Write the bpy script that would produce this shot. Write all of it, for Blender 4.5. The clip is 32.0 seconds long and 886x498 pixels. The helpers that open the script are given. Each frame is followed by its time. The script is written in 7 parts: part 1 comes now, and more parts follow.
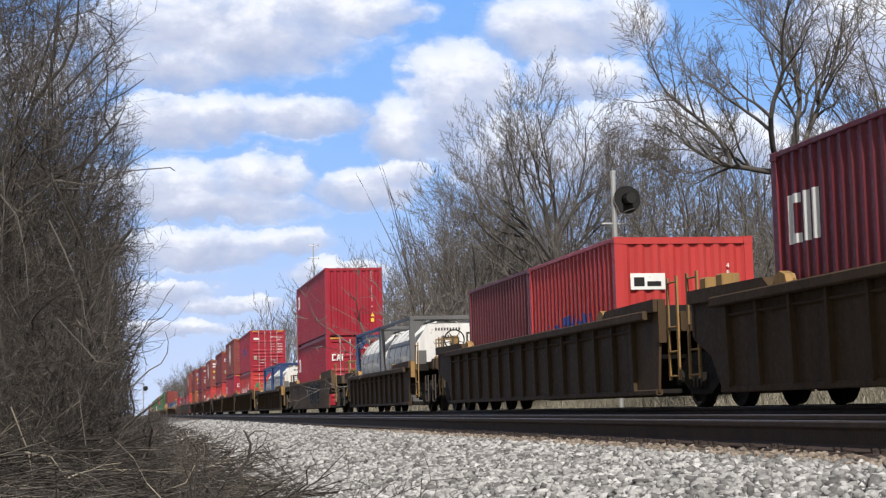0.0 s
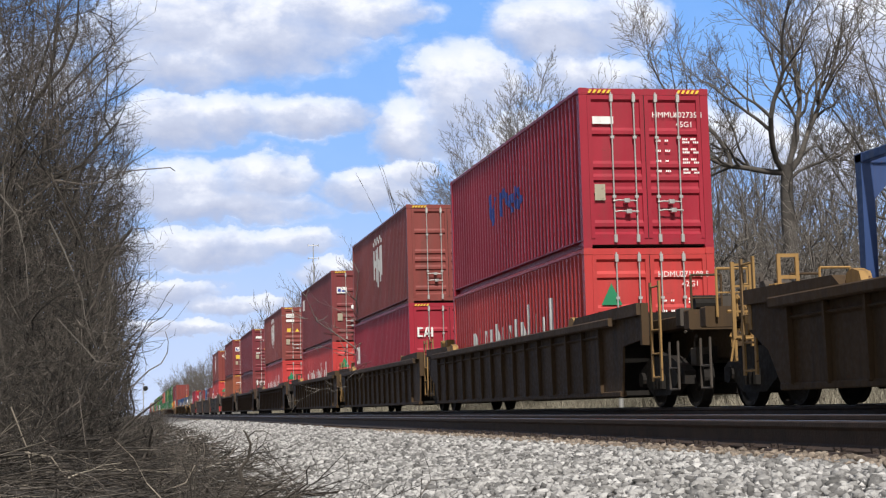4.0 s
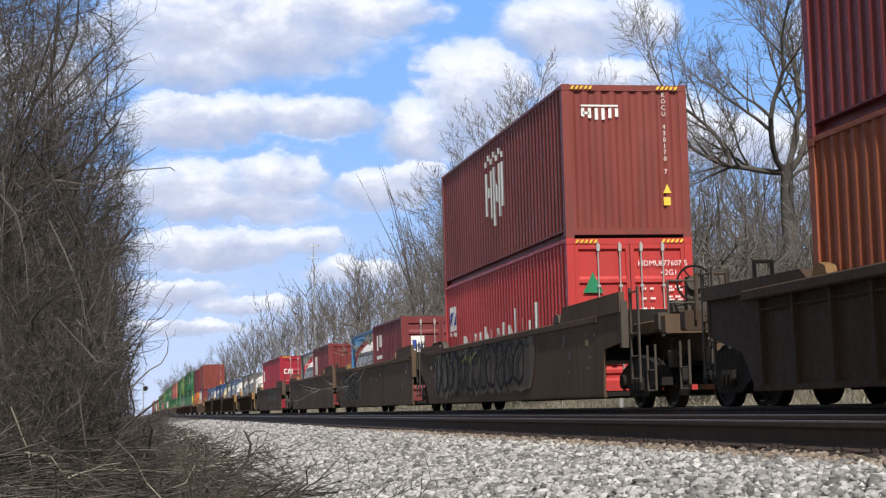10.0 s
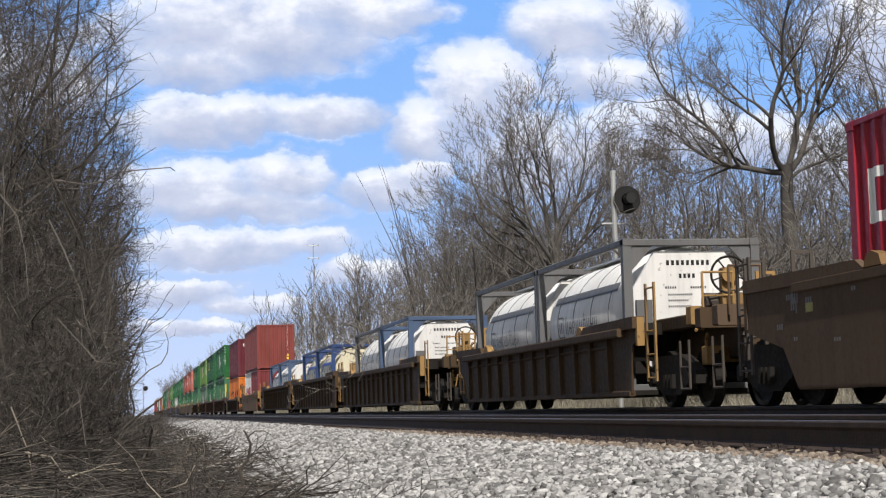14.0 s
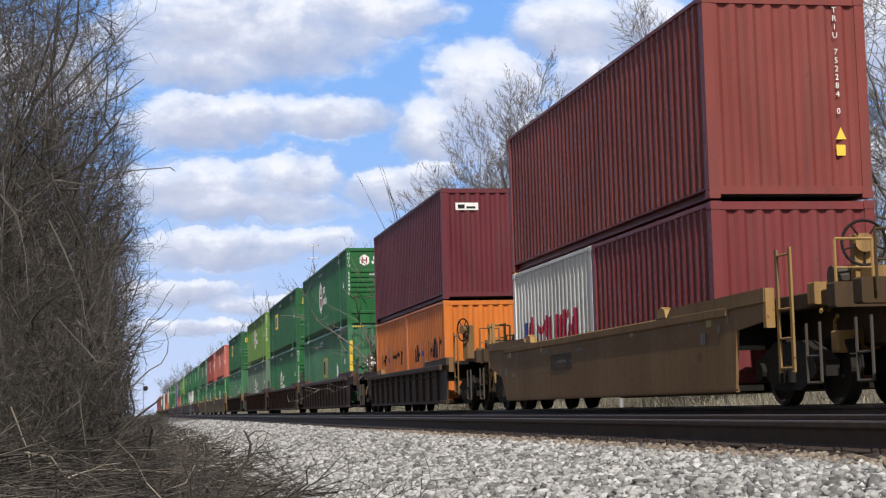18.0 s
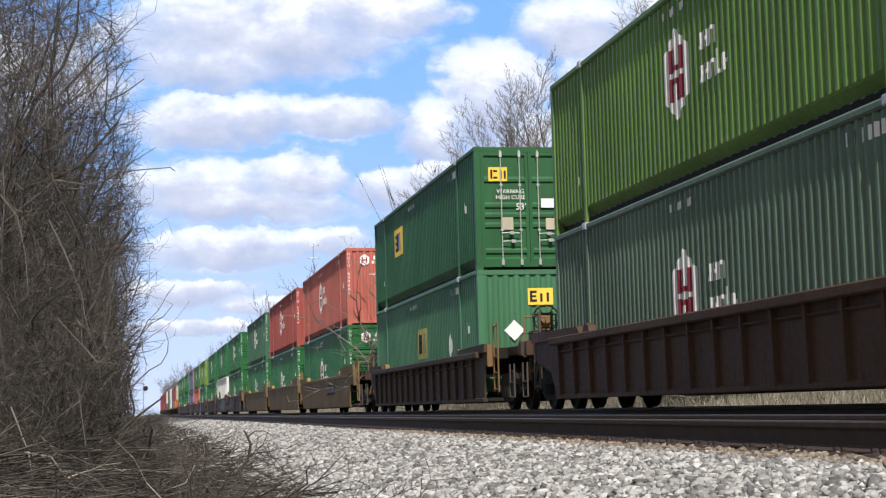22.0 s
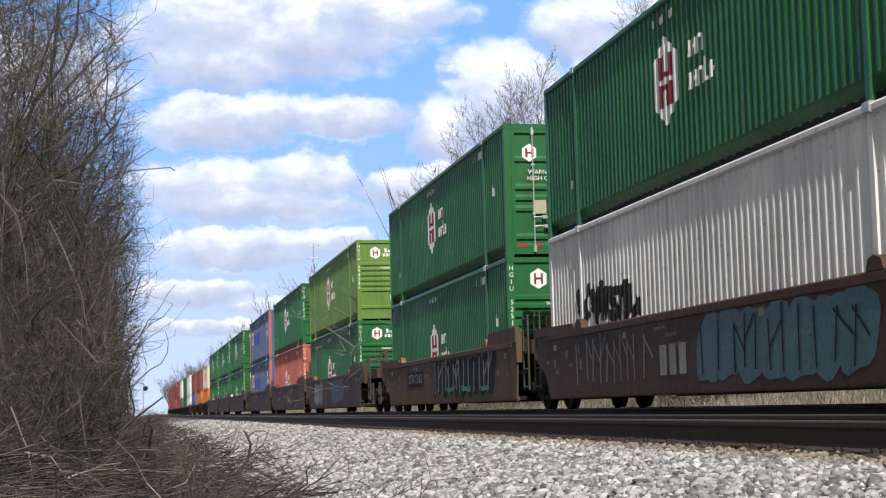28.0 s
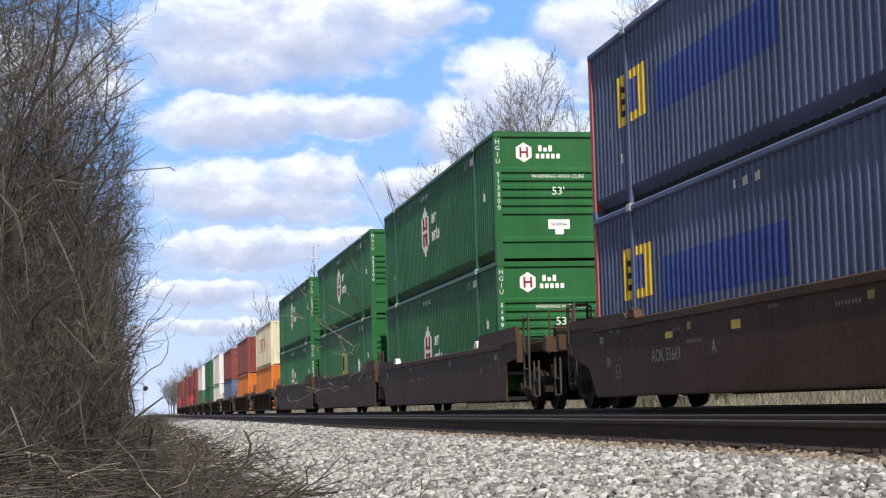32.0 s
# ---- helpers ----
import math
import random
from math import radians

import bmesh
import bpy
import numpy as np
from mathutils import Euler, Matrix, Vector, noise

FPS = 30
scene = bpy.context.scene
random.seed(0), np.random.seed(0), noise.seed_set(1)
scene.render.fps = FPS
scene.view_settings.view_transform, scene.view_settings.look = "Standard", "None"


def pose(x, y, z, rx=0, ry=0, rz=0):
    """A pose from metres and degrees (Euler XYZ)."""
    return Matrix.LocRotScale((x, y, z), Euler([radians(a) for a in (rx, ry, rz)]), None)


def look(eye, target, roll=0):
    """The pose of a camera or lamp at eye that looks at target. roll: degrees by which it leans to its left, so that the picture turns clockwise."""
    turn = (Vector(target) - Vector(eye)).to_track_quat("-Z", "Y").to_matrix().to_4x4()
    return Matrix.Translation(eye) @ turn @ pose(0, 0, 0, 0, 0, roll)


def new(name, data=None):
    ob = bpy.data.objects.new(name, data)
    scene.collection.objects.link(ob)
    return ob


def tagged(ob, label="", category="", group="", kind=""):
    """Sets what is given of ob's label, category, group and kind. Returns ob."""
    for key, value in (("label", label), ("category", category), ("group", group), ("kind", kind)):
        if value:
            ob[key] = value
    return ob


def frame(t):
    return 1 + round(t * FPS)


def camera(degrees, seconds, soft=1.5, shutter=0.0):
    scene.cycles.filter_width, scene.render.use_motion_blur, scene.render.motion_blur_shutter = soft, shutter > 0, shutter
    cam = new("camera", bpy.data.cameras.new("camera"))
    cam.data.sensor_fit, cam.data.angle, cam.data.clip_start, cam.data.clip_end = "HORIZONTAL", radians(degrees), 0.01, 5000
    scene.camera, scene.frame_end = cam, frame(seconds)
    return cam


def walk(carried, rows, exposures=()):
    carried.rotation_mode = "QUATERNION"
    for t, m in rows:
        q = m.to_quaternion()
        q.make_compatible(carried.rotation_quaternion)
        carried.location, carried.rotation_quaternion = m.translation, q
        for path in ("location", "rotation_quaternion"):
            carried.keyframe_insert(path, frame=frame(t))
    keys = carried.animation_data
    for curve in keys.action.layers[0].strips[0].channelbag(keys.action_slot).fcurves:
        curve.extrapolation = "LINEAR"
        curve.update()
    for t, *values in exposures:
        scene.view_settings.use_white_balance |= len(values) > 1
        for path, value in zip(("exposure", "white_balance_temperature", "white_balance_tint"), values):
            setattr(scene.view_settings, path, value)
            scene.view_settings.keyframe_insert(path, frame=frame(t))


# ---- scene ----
SPEED = 22.0      # the train's pace, metres a second
TRAIN_X = 9.326   # centre line of the train's track
NEAR_X = 4.95     # centre line of the empty track
CLIP = 32.0

cam = camera(30.35, CLIP, soft=1.25)


def aim(yaw, pitch):
    a, b = radians(yaw), radians(pitch)
    return (math.sin(a) * math.cos(b), math.cos(a) * math.cos(b), math.sin(b))


EYE = Vector((0, 0, 0.10))
VIEW = look(EYE, EYE + Vector(aim(10.771, 5.538)), -1.5)
walk(cam, [(0, VIEW), (CLIP, VIEW)], exposures=[(0, 0.02, 6430, 11), (1.2, -0.02, 6430, 11), (2, -0.15, 6430, 11), (2.8, 0.0, 6430, 11), (4, 0.03, 6430, 11), (9, 0.05, 6430, 11), (17.5, -0.03, 6430, 11), (19.1, -0.05, 6430, 11), (19.9, 0.12, 6430, 11), (21, 0.17, 6430, 11), (23, 0.15, 6430, 11), (24, 0.1, 6430, 11), (25.5, 0.11, 6430, 11), (28, 0.16, 6430, 11), (CLIP, 0.15, 6430, 11)])

# ---- light ----
world = bpy.data.worlds.new("world")
scene.world = world
world.use_nodes = True
wn, wl = world.node_tree.nodes, world.node_tree.links
sky = wn.new("ShaderNodeTexSky")
sky.sky_type, sky.sun_disc = "NISHITA", False
SUN_EL, SUN_AZ = 48.0, 185.0    # azimuth clockwise from the track's far direction
sky.sun_elevation, sky.sun_rotation = radians(SUN_EL), radians(SUN_AZ)
pale = wn.new("ShaderNodeHueSaturation")
pale.inputs["Saturation"].default_value = 0.30
wl.new(sky.outputs[0], pale.inputs["Color"])
wl.new(pale.outputs[0], wn["Background"].inputs[0])
wn["Background"].inputs[1].default_value = 0.071
sun = new("sun", bpy.data.lights.new("sun", "SUN"))
sun.data.energy, sun.data.angle, sun.data.color = 4.8, radians(0.6), (1.0, 0.95, 0.88)
sun.matrix_world = look((0, 0, 60), Vector((0, 0, 60)) - Vector(aim(SUN_AZ, SUN_EL)))


# ---- materials ----
def material(name):
    m = bpy.data.materials.new(name)
    m.use_nodes = True
    return m, m.node_tree.nodes, m.node_tree.links, m.node_tree.nodes["Principled BSDF"]


def noise_node(n, l, scale, detail=4.0, stretch=None):
    co = n.new("ShaderNodeTexCoord").outputs["Object"]
    if stretch:
        mp = n.new("ShaderNodeMapping")
        mp.inputs["Scale"].default_value = stretch
        l.new(co, mp.inputs[0])
        co = mp.outputs[0]
    t = n.new("ShaderNodeTexNoise")
    t.inputs["Scale"].default_value, t.inputs["Detail"].default_value = scale, detail
    l.new(co, t.inputs["Vector"])
    return t.outputs["Fac"]


def ramp(n, l, fac, stops):
    r = n.new("ShaderNodeValToRGB")
    e = r.color_ramp.elements
    while len(e) < len(stops):
        e.new(0.5)
    for i, (at, c) in enumerate(stops):
        e[i].position, e[i].color = at, (*c, 1) if len(c) == 3 else c
    l.new(fac, r.inputs[0])
    return r.outputs[0]


def mixed(n, l, fac, a, b, mode="MIX"):
    x = n.new("ShaderNodeMix")
    x.data_type, x.blend_type = "RGBA", mode
    for sock, val in ((0, fac), (6, a), (7, b)):
        if hasattr(val, "is_output"):
            l.new(val, x.inputs[sock])
        elif sock == 0:
            x.inputs[0].default_value = val
        else:
            x.inputs[sock].default_value = (*val, 1)
    return x.outputs[2]


def bump(n, l, height, bsdf, strength, distance):
    b = n.new("ShaderNodeBump")
    b.inputs["Strength"].default_value, b.inputs["Distance"].default_value = strength, distance
    l.new(height, b.inputs["Height"])
    l.new(b.outputs[0], bsdf.inputs["Normal"])


PAINTS = {}


def paint(name, col, rough=0.5, dirt=0.35, rust=(0.10, 0.05, 0.03), metal=0.0):
    """Weathered vehicle paint: fading in large patches, streaks of grime down the walls, small rust spots."""
    if name in PAINTS:
        return PAINTS[name]
    m, n, l, b = material(name)
    big = noise_node(n, l, 0.9, 5, (1, 0.5, 0.35))
    streak = noise_node(n, l, 6.0, 6, (1, 1, 0.07))
    spot = noise_node(n, l, 14.0, 8)
    c = mixed(n, l, ramp(n, l, big, [(0.35, (0, 0, 0)), (0.7, (1, 1, 1))]), [x * 0.86 for x in col], [min(1, x * 1.12 + 0.01) for x in col])
    grime = ramp(n, l, streak, [(0.48, (0, 0, 0)), (0.75, (dirt, dirt, dirt))])
    c = mixed(n, l, grime, c, (0.07, 0.055, 0.045) if max(col) > 0.12 else (0.034, 0.027, 0.022))
    c = mixed(n, l, ramp(n, l, spot, [(0.66, (0, 0, 0)), (0.72, (dirt * 1.6, dirt * 1.6, dirt * 1.6))]), c, rust)
    l.new(c, b.inputs["Base Color"])
    l.new(ramp(n, l, spot, [(0.3, (rough - 0.1,) * 3), (0.75, (rough + 0.2,) * 3)]), b.inputs["Roughness"])
    b.inputs["Metallic"].default_value = metal
    bump(n, l, spot, b, 0.12, 0.01)
    b.inputs["Specular IOR Level"].default_value = 0.15 if rough >= 0.65 else 0.3    # chalky, weathered paint
    PAINTS[name] = m
    return m


MAROON = paint("maroon_paint", (0.19, 0.035, 0.037))
WINE = paint("wine_paint", (0.17, 0.025, 0.035))
DEEPWINE = paint("deep_wine_paint", (0.125, 0.019, 0.028))
CRIMSON = paint("crimson_paint", (0.33, 0.017, 0.035), 0.45, 0.2)
RED = paint("red_paint", (0.49, 0.045, 0.042), 0.45, 0.22)
OXIDE = paint("oxide_paint", (0.222, 0.049, 0.041))
RUSTBROWN = paint("rust_brown_paint", (0.30, 0.085, 0.04), 0.6)
ORANGE = paint("orange_paint", (0.61, 0.17, 0.024), 0.5, 0.25)
GREEN = paint("green_paint", (0.015, 0.12, 0.032), 0.45, 0.25)
DKGREEN = paint("dark_green_paint", (0.017, 0.10, 0.032), 0.5, 0.25)
MIDGREEN = paint("mid_green_paint", (0.052, 0.168, 0.082), 0.5, 0.25)
GREYGREEN = paint("grey_green_paint", (0.045, 0.125, 0.070), 0.55, 0.3)
BRICK = paint("brick_red_paint", (0.34, 0.072, 0.055), 0.6, 0.35)
LIME = paint("lime_paint", (0.12, 0.23, 0.042), 0.5, 0.35)
SAGE = paint("sage_paint", (0.11, 0.17, 0.12), 0.55, 0.3)
CORAL = paint("coral_paint", (0.46, 0.128, 0.095), 0.6, 0.3)
BLUE = paint("blue_paint", (0.105, 0.135, 0.255), 0.55, 0.35)
NAVY = paint("frame_blue_paint", (0.028, 0.06, 0.17), 0.5, 0.35)
FRAMEBLUE = paint("steel_blue_paint", (0.065, 0.105, 0.185), 0.5, 0.35)
SKYBLUE = paint("bright_blue_paint", (0.05, 0.17, 0.33), 0.5, 0.3)
WHITE = paint("white_paint", (0.72, 0.71, 0.68), 0.5, 0.3)
CREAM = paint("cream_paint", (0.70, 0.64, 0.46), 0.5, 0.35)
SILVER = paint("tank_cladding", (0.90, 0.885, 0.855), 0.6, 0.18)
GREY = paint("grey_paint", (0.13, 0.13, 0.13), 0.55, 0.35)
DARK = paint("dark_underframe", (0.016, 0.014, 0.012), 0.75, 0.3)
SEAL = paint("black_rubber", (0.02, 0.02, 0.02), 0.8, 0.2)
WELLBROWN = paint("well_brown_paint", (0.072, 0.045, 0.023), 0.7, 0.65)
WELLDARK = paint("well_dark_paint", (0.064, 0.042, 0.028), 0.7, 0.55)
WELLUMBER = paint("well_umber_paint", (0.115, 0.077, 0.050), 0.8, 0.28)
WELLOX = paint("well_oxide_paint", (0.078, 0.043, 0.027), 0.65, 0.34)
WELLTAN = paint("well_tan_paint", (0.20, 0.118, 0.050), 0.7, 0.26)
WELLOLIVE = paint("well_olive_paint", (0.165, 0.112, 0.056), 0.75, 0.26)
YELLOW = paint("safety_yellow_paint", (0.34, 0.205, 0.075), 0.65, 0.7)
SIGNYELLOW = paint("sign_yellow", (0.80, 0.55, 0.06), 0.5, 0.1)
GALV = paint("galvanised_steel", (0.50, 0.50, 0.48), 0.45, 0.3, metal=0.5)
WHEELSTEEL = paint("wheel_steel", (0.014, 0.012, 0.010), 0.75, 0.3)
LETTER = paint("letter_white", (0.80, 0.79, 0.76), 0.5, 0.18)
LETTERDARK = paint("letter_black", (0.022, 0.020, 0.020), 0.8, 0.1)
LOGOBLUE = paint("logo_blue", (0.04, 0.07, 0.30), 0.5, 0.1)
LOGORED = paint("logo_red", (0.22, 0.02, 0.03), 0.5, 0.1)
LOGOGREEN = paint("logo_green", (0.02, 0.22, 0.10), 0.5, 0.1)
TEALSPRAY = paint("teal_spray", (0.06, 0.135, 0.15), 0.5, 0.3)
GREYSPRAY = paint("grey_spray", (0.19, 0.18, 0.17), 0.6, 0.6)
FADEDYELLOW = paint("faded_yellow", (0.36, 0.33, 0.10), 0.6, 0.5)
PURPLESPRAY = paint("purple_spray", (0.035, 0.028, 0.045), 0.7, 0.4)
BLUESPRAY = paint("grey_blue_spray", (0.085, 0.11, 0.135), 0.6, 0.5)
DUSTSPRAY = paint("dusty_grey_spray", (0.17, 0.145, 0.115), 0.7, 0.6)
PALESPRAY = paint("pale_spray", (0.30, 0.29, 0.28), 0.6, 0.5)
PALEYELLOW = paint("pale_yellow", (0.62, 0.53, 0.17), 0.6, 0.35)
GRIME = paint("grimy_steel", (0.085, 0.072, 0.06), 0.7, 0.5)
REDSPRAY = paint("red_spray", (0.40, 0.02, 0.05), 0.5, 0.2)
PLATE = paint("data_plate", (0.42, 0.38, 0.28), 0.4, 0.2)


def stuff_material(name, stops, scale, rough=0.9, island=0.5, bumps=0.4, fine=40.0):
    """Natural surfaces: noise at two scales, and each loose piece a shade of its own."""
    m, n, l, b = material(name)
    f = noise_node(n, l, scale, 6)
    g = noise_node(n, l, fine, 4)
    c = ramp(n, l, f, stops)
    c = mixed(n, l, ramp(n, l, g, [(0.35, (0, 0, 0)), (0.7, (0.45, 0.45, 0.45))]), c, stops[0][1])
    if island:
        geo = n.new("ShaderNodeNewGeometry")
        k = ramp(n, l, geo.outputs["Random Per Island"], [(0.0, (1 - island,) * 3), (1.0, (1 + island,) * 3)])
        c = mixed(n, l, 1.0, c, k, "MULTIPLY")
    l.new(c, b.inputs["Base Color"])
    b.inputs["Roughness"].default_value = rough
    bump(n, l, g, b, bumps, 0.02)
    return m


STONE = stuff_material("ballast_stone", [(0.3, (0.215, 0.21, 0.20)), (0.7, (0.43, 0.423, 0.41))], 3.0, 0.9, 0.66, 0.5, 60)
# leaf mould and dirt, darkened to stand in for shade between the sticks
SHADEMOULD = stuff_material("shaded_leaf_mould", [(0.3, (0.020, 0.017, 0.014)), (0.7, (0.060, 0.052, 0.043))], 4.0, 0.95, 0, 1.0, 25)
FOULED = stuff_material("fouled_stone", [(0.3, (0.15, 0.115, 0.085)), (0.7, (0.32, 0.27, 0.215))], 3.0, 0.9, 0.45, 0.5, 60)
# bed below the loose stones, darkened so the gaps between them look shaded
SHADEBED = stuff_material("ballast_bed", [(0.3, (0.05, 0.046, 0.042)), (0.7, (0.17, 0.16, 0.15))], 16.0, 0.95, 0, 1.0, 30)
SOIL = stuff_material("dry_soil_grass", [(0.3, (0.10, 0.092, 0.075)), (0.7, (0.21, 0.195, 0.16))], 0.8, 0.95, 0, 0.8, 9)
DRYGRASS = stuff_material("dry_grass", [(0.3, (0.15, 0.135, 0.10)), (0.7, (0.29, 0.265, 0.20))], 0.6, 0.9, 0.5, 0.1, 9)
TIE = stuff_material("weathered_tie", [(0.3, (0.075, 0.055, 0.042)), (0.7, (0.18, 0.135, 0.10))], 5.0, 0.9, 0, 0.8, 50)
RAILRUST = stuff_material("rail_rust", [(0.3, (0.028, 0.019, 0.015)), (0.7, (0.062, 0.038, 0.027))], 6.0, 0.75, 0, 0.3, 60)
BARK = stuff_material("grey_bark", [(0.3, (0.055, 0.048, 0.042)), (0.7, (0.13, 0.118, 0.105))], 2.0, 0.95, 0.25, 0.6, 25)
TWIG = stuff_material("twigs", [(0.3, (0.10, 0.088, 0.076)), (0.7, (0.19, 0.172, 0.15))], 0.5, 0.9, 0.35, 0.0, 9)
PALEBARK = stuff_material("pale_bark", [(0.3, (0.22, 0.20, 0.18)), (0.7, (0.42, 0.40, 0.37))], 2.0, 0.9, 0.2, 0.4, 25)
BRUSH = stuff_material("brush_twigs", [(0.3, (0.036, 0.031, 0.026)), (0.7, (0.125, 0.108, 0.090))], 0.8, 0.9, 0.85, 0.0, 9)
# pale dead wood, lightened to imitate sun on the heap's upper sticks
LITTWIG = stuff_material("sunlit_pale_twigs", [(0.3, (0.22, 0.19, 0.15)), (0.7, (0.38, 0.34, 0.27))], 0.8, 0.9, 0.4, 0.0, 9)
DARKTWIG = stuff_material("dark_twigs", [(0.3, (0.03, 0.025, 0.02)), (0.7, (0.06, 0.05, 0.04))], 0.8, 0.9, 0.4, 0.0, 9)

m, n, l, b = material("polished_rail_head")
b.inputs["Base Color"].default_value, b.inputs["Metallic"].default_value = (0.32, 0.31, 0.30, 1), 1.0
l.new(ramp(n, l, noise_node(n, l, 20, 4, (1, 0.05, 1)), [(0.3, (0.25,) * 3), (0.7, (0.5,) * 3)]), b.inputs["Roughness"])
RAILHEAD = m


# ---- mesh helpers ----
class Shape:
    """Collects vertices and faces of one mesh."""

    def __init__(self):
        self.v, self.f = [], []

    def face(self, pts):
        k = len(self.v)
        self.v += [tuple(p) for p in pts]
        self.f.append(tuple(range(k, k + len(pts))))
        return self

    def box(self, x0, x1, y0, y1, z0, z1):
        k = len(self.v)
        self.v += [(x, y, z) for z in (z0, z1) for y in (y0, y1) for x in (x0, x1)]
        self.f += [tuple(k + i for i in q) for q in ((0, 2, 3, 1), (4, 5, 7, 6), (0, 1, 5, 4), (2, 6, 7, 3), (0, 4, 6, 2), (1, 3, 7, 5))]
        return self

    def cbox(self, x0, x1, y0, y1, z0, z1, c):
        """A box with its four edges along y, and those of its ends, taken off by c."""
        ring = [(x0 + c, z0), (x1 - c, z0), (x1, z0 + c), (x1, z1 - c), (x1 - c, z1), (x0 + c, z1), (x0, z1 - c), (x0, z0 + c)]
        return self.prism(ring, y0, y1, "y")

    def prism(self, ring, a0, a1, axis):
        """A closed outline drawn along an axis; the outline is (y, z), (x, z) or (x, y)."""
        put = {"x": lambda p, a: (a, p[0], p[1]), "y": lambda p, a: (p[0], a, p[1]), "z": lambda p, a: (p[0], p[1], a)}[axis]
        k, n = len(self.v), len(ring)
        self.v += [put(p, a0) for p in ring] + [put(p, a1) for p in ring]
        self.f += [(k + i, k + (i + 1) % n, k + n + (i + 1) % n, k + n + i) for i in range(n)]
        self.f += [tuple(range(k + n - 1, k - 1, -1)), tuple(range(k + n, k + 2 * n))]
        return self

    def tube(self, p0, p1, r0, r1=None, n=8, caps=True):
        p0, p1, r1 = Vector(p0), Vector(p1), r0 if r1 is None else r1
        q = (p1 - p0).to_track_quat("Z", "Y")
        k = len(self.v)
        for p, r in ((p0, r0), (p1, r1)):
            self.v += [tuple(p + q @ Vector((r * math.cos(2 * math.pi * i / n), r * math.sin(2 * math.pi * i / n), 0))) for i in range(n)]
        self.f += [(k + i, k + (i + 1) % n, k + n + (i + 1) % n, k + n + i) for i in range(n)]
        if caps:
            self.f += [tuple(range(k + n - 1, k - 1, -1)), tuple(range(k + n, k + 2 * n))]
        return self

    def line(self, pts, r, n=6):
        for a, c in zip(pts, pts[1:]):
            self.tube(a, c, r, n=n)
        return self

    def spin(self, profile, n, axis="y"):
        """A turned body: profile rows of (position along the axis, radius)."""
        k, m = len(self.v), len(profile)
        for a, r in profile:
            for i in range(n):
                c, s = r * math.cos(2 * math.pi * i / n), r * math.sin(2 * math.pi * i / n)
                self.v.append({"y": (c, a, s), "x": (a, c, s), "z": (c, s, a)}[axis])
        for j in range(m - 1):
            self.f += [(k + j * n + i, k + j * n + (i + 1) % n, k + (j + 1) * n + (i + 1) % n, k + (j + 1) * n + i) for i in range(n)]
        self.f += [tuple(range(k + n - 1, k - 1, -1)), tuple(range(k + (m - 1) * n, k + m * n))]
        return self

    def mesh(self, name, smooth=False, fix=True):
        me = bpy.data.meshes.new(name)
        me.from_pydata(self.v, [], self.f)
        if fix:
            bm = bmesh.new()
            bm.from_mesh(me)
            bmesh.ops.recalc_face_normals(bm, faces=bm.faces)
            bm.to_mesh(me)
            bm.free()
        if smooth:
            me.shade_smooth()
        me.materials.append(None)
        return me


MESHES = {}


def cached(key, build):
    if key not in MESHES:
        MESHES[key] = build()
    return MESHES[key]


def put(name, me, mat, parent=None, at=None, label=""):
    """One mesh object, under a thing or a part; its material is its own, so that alike pieces share a mesh."""
    ob = new(name, me)
    ob.material_slots[0].link = "OBJECT"
    ob.material_slots[0].material = mat
    if parent is not None:
        ob.parent = parent
    if at is not None:
        ob.matrix_basis = at if isinstance(at, Matrix) else Matrix.Translation(at)
    if label:
        ob["label"] = label
    return ob


def mesh_arrays(name, verts, faces):
    """A big mesh from arrays; faces all have the same number of corners."""
    me = bpy.data.meshes.new(name)
    k = faces.shape[1]
    me.vertices.add(len(verts))
    me.vertices.foreach_set("co", np.ascontiguousarray(verts, dtype=np.float32).ravel())
    me.loops.add(faces.size)
    me.loops.foreach_set("vertex_index", np.ascontiguousarray(faces, dtype=np.int32).ravel())
    me.polygons.add(len(faces))
    me.polygons.foreach_set("loop_start", np.arange(0, faces.size, k, dtype=np.int32))
    me.update(calc_edges=True)
    me.materials.append(None)
    return me


def tubes(name, segs, k=3):
    """Many thin tapered sticks: rows of x0 y0 z0 x1 y1 z1 r0 r1."""
    s = np.asarray(segs, dtype=float)
    p0, p1, r0, r1 = s[:, :3], s[:, 3:6], s[:, 6], s[:, 7]
    d = p1 - p0
    d /= np.linalg.norm(d, axis=1, keepdims=True) + 1e-9
    ref = np.where(np.abs(d[:, 2:3]) > 0.9, np.array([[1.0, 0, 0]]), np.array([[0, 0, 1.0]]))
    u = np.cross(d, ref)
    u /= np.linalg.norm(u, axis=1, keepdims=True) + 1e-9
    w = np.cross(d, u)
    ring = []
    for p, r in ((p0, r0), (p1, r1)):
        for i in range(k):
            a = 2 * math.pi * i / k
            ring.append(p + (u * math.cos(a) + w * math.sin(a)) * r[:, None])
    v = np.stack(ring, axis=1).reshape(-1, 3)
    base = (np.arange(len(s)) * 2 * k)[:, None]
    f = np.concatenate([base + np.array([[i, (i + 1) % k, k + (i + 1) % k, k + i]]) for i in range(k)])
    return mesh_arrays(name, v, f)


def thing(name, x, y, z, label, category, group="", kind="", rz=0.0):
    e = new(name)
    e.empty_display_size = 0.3
    e.matrix_basis = pose(x, y, z, 0, 0, rz)
    return tagged(e, label, category, group, kind)


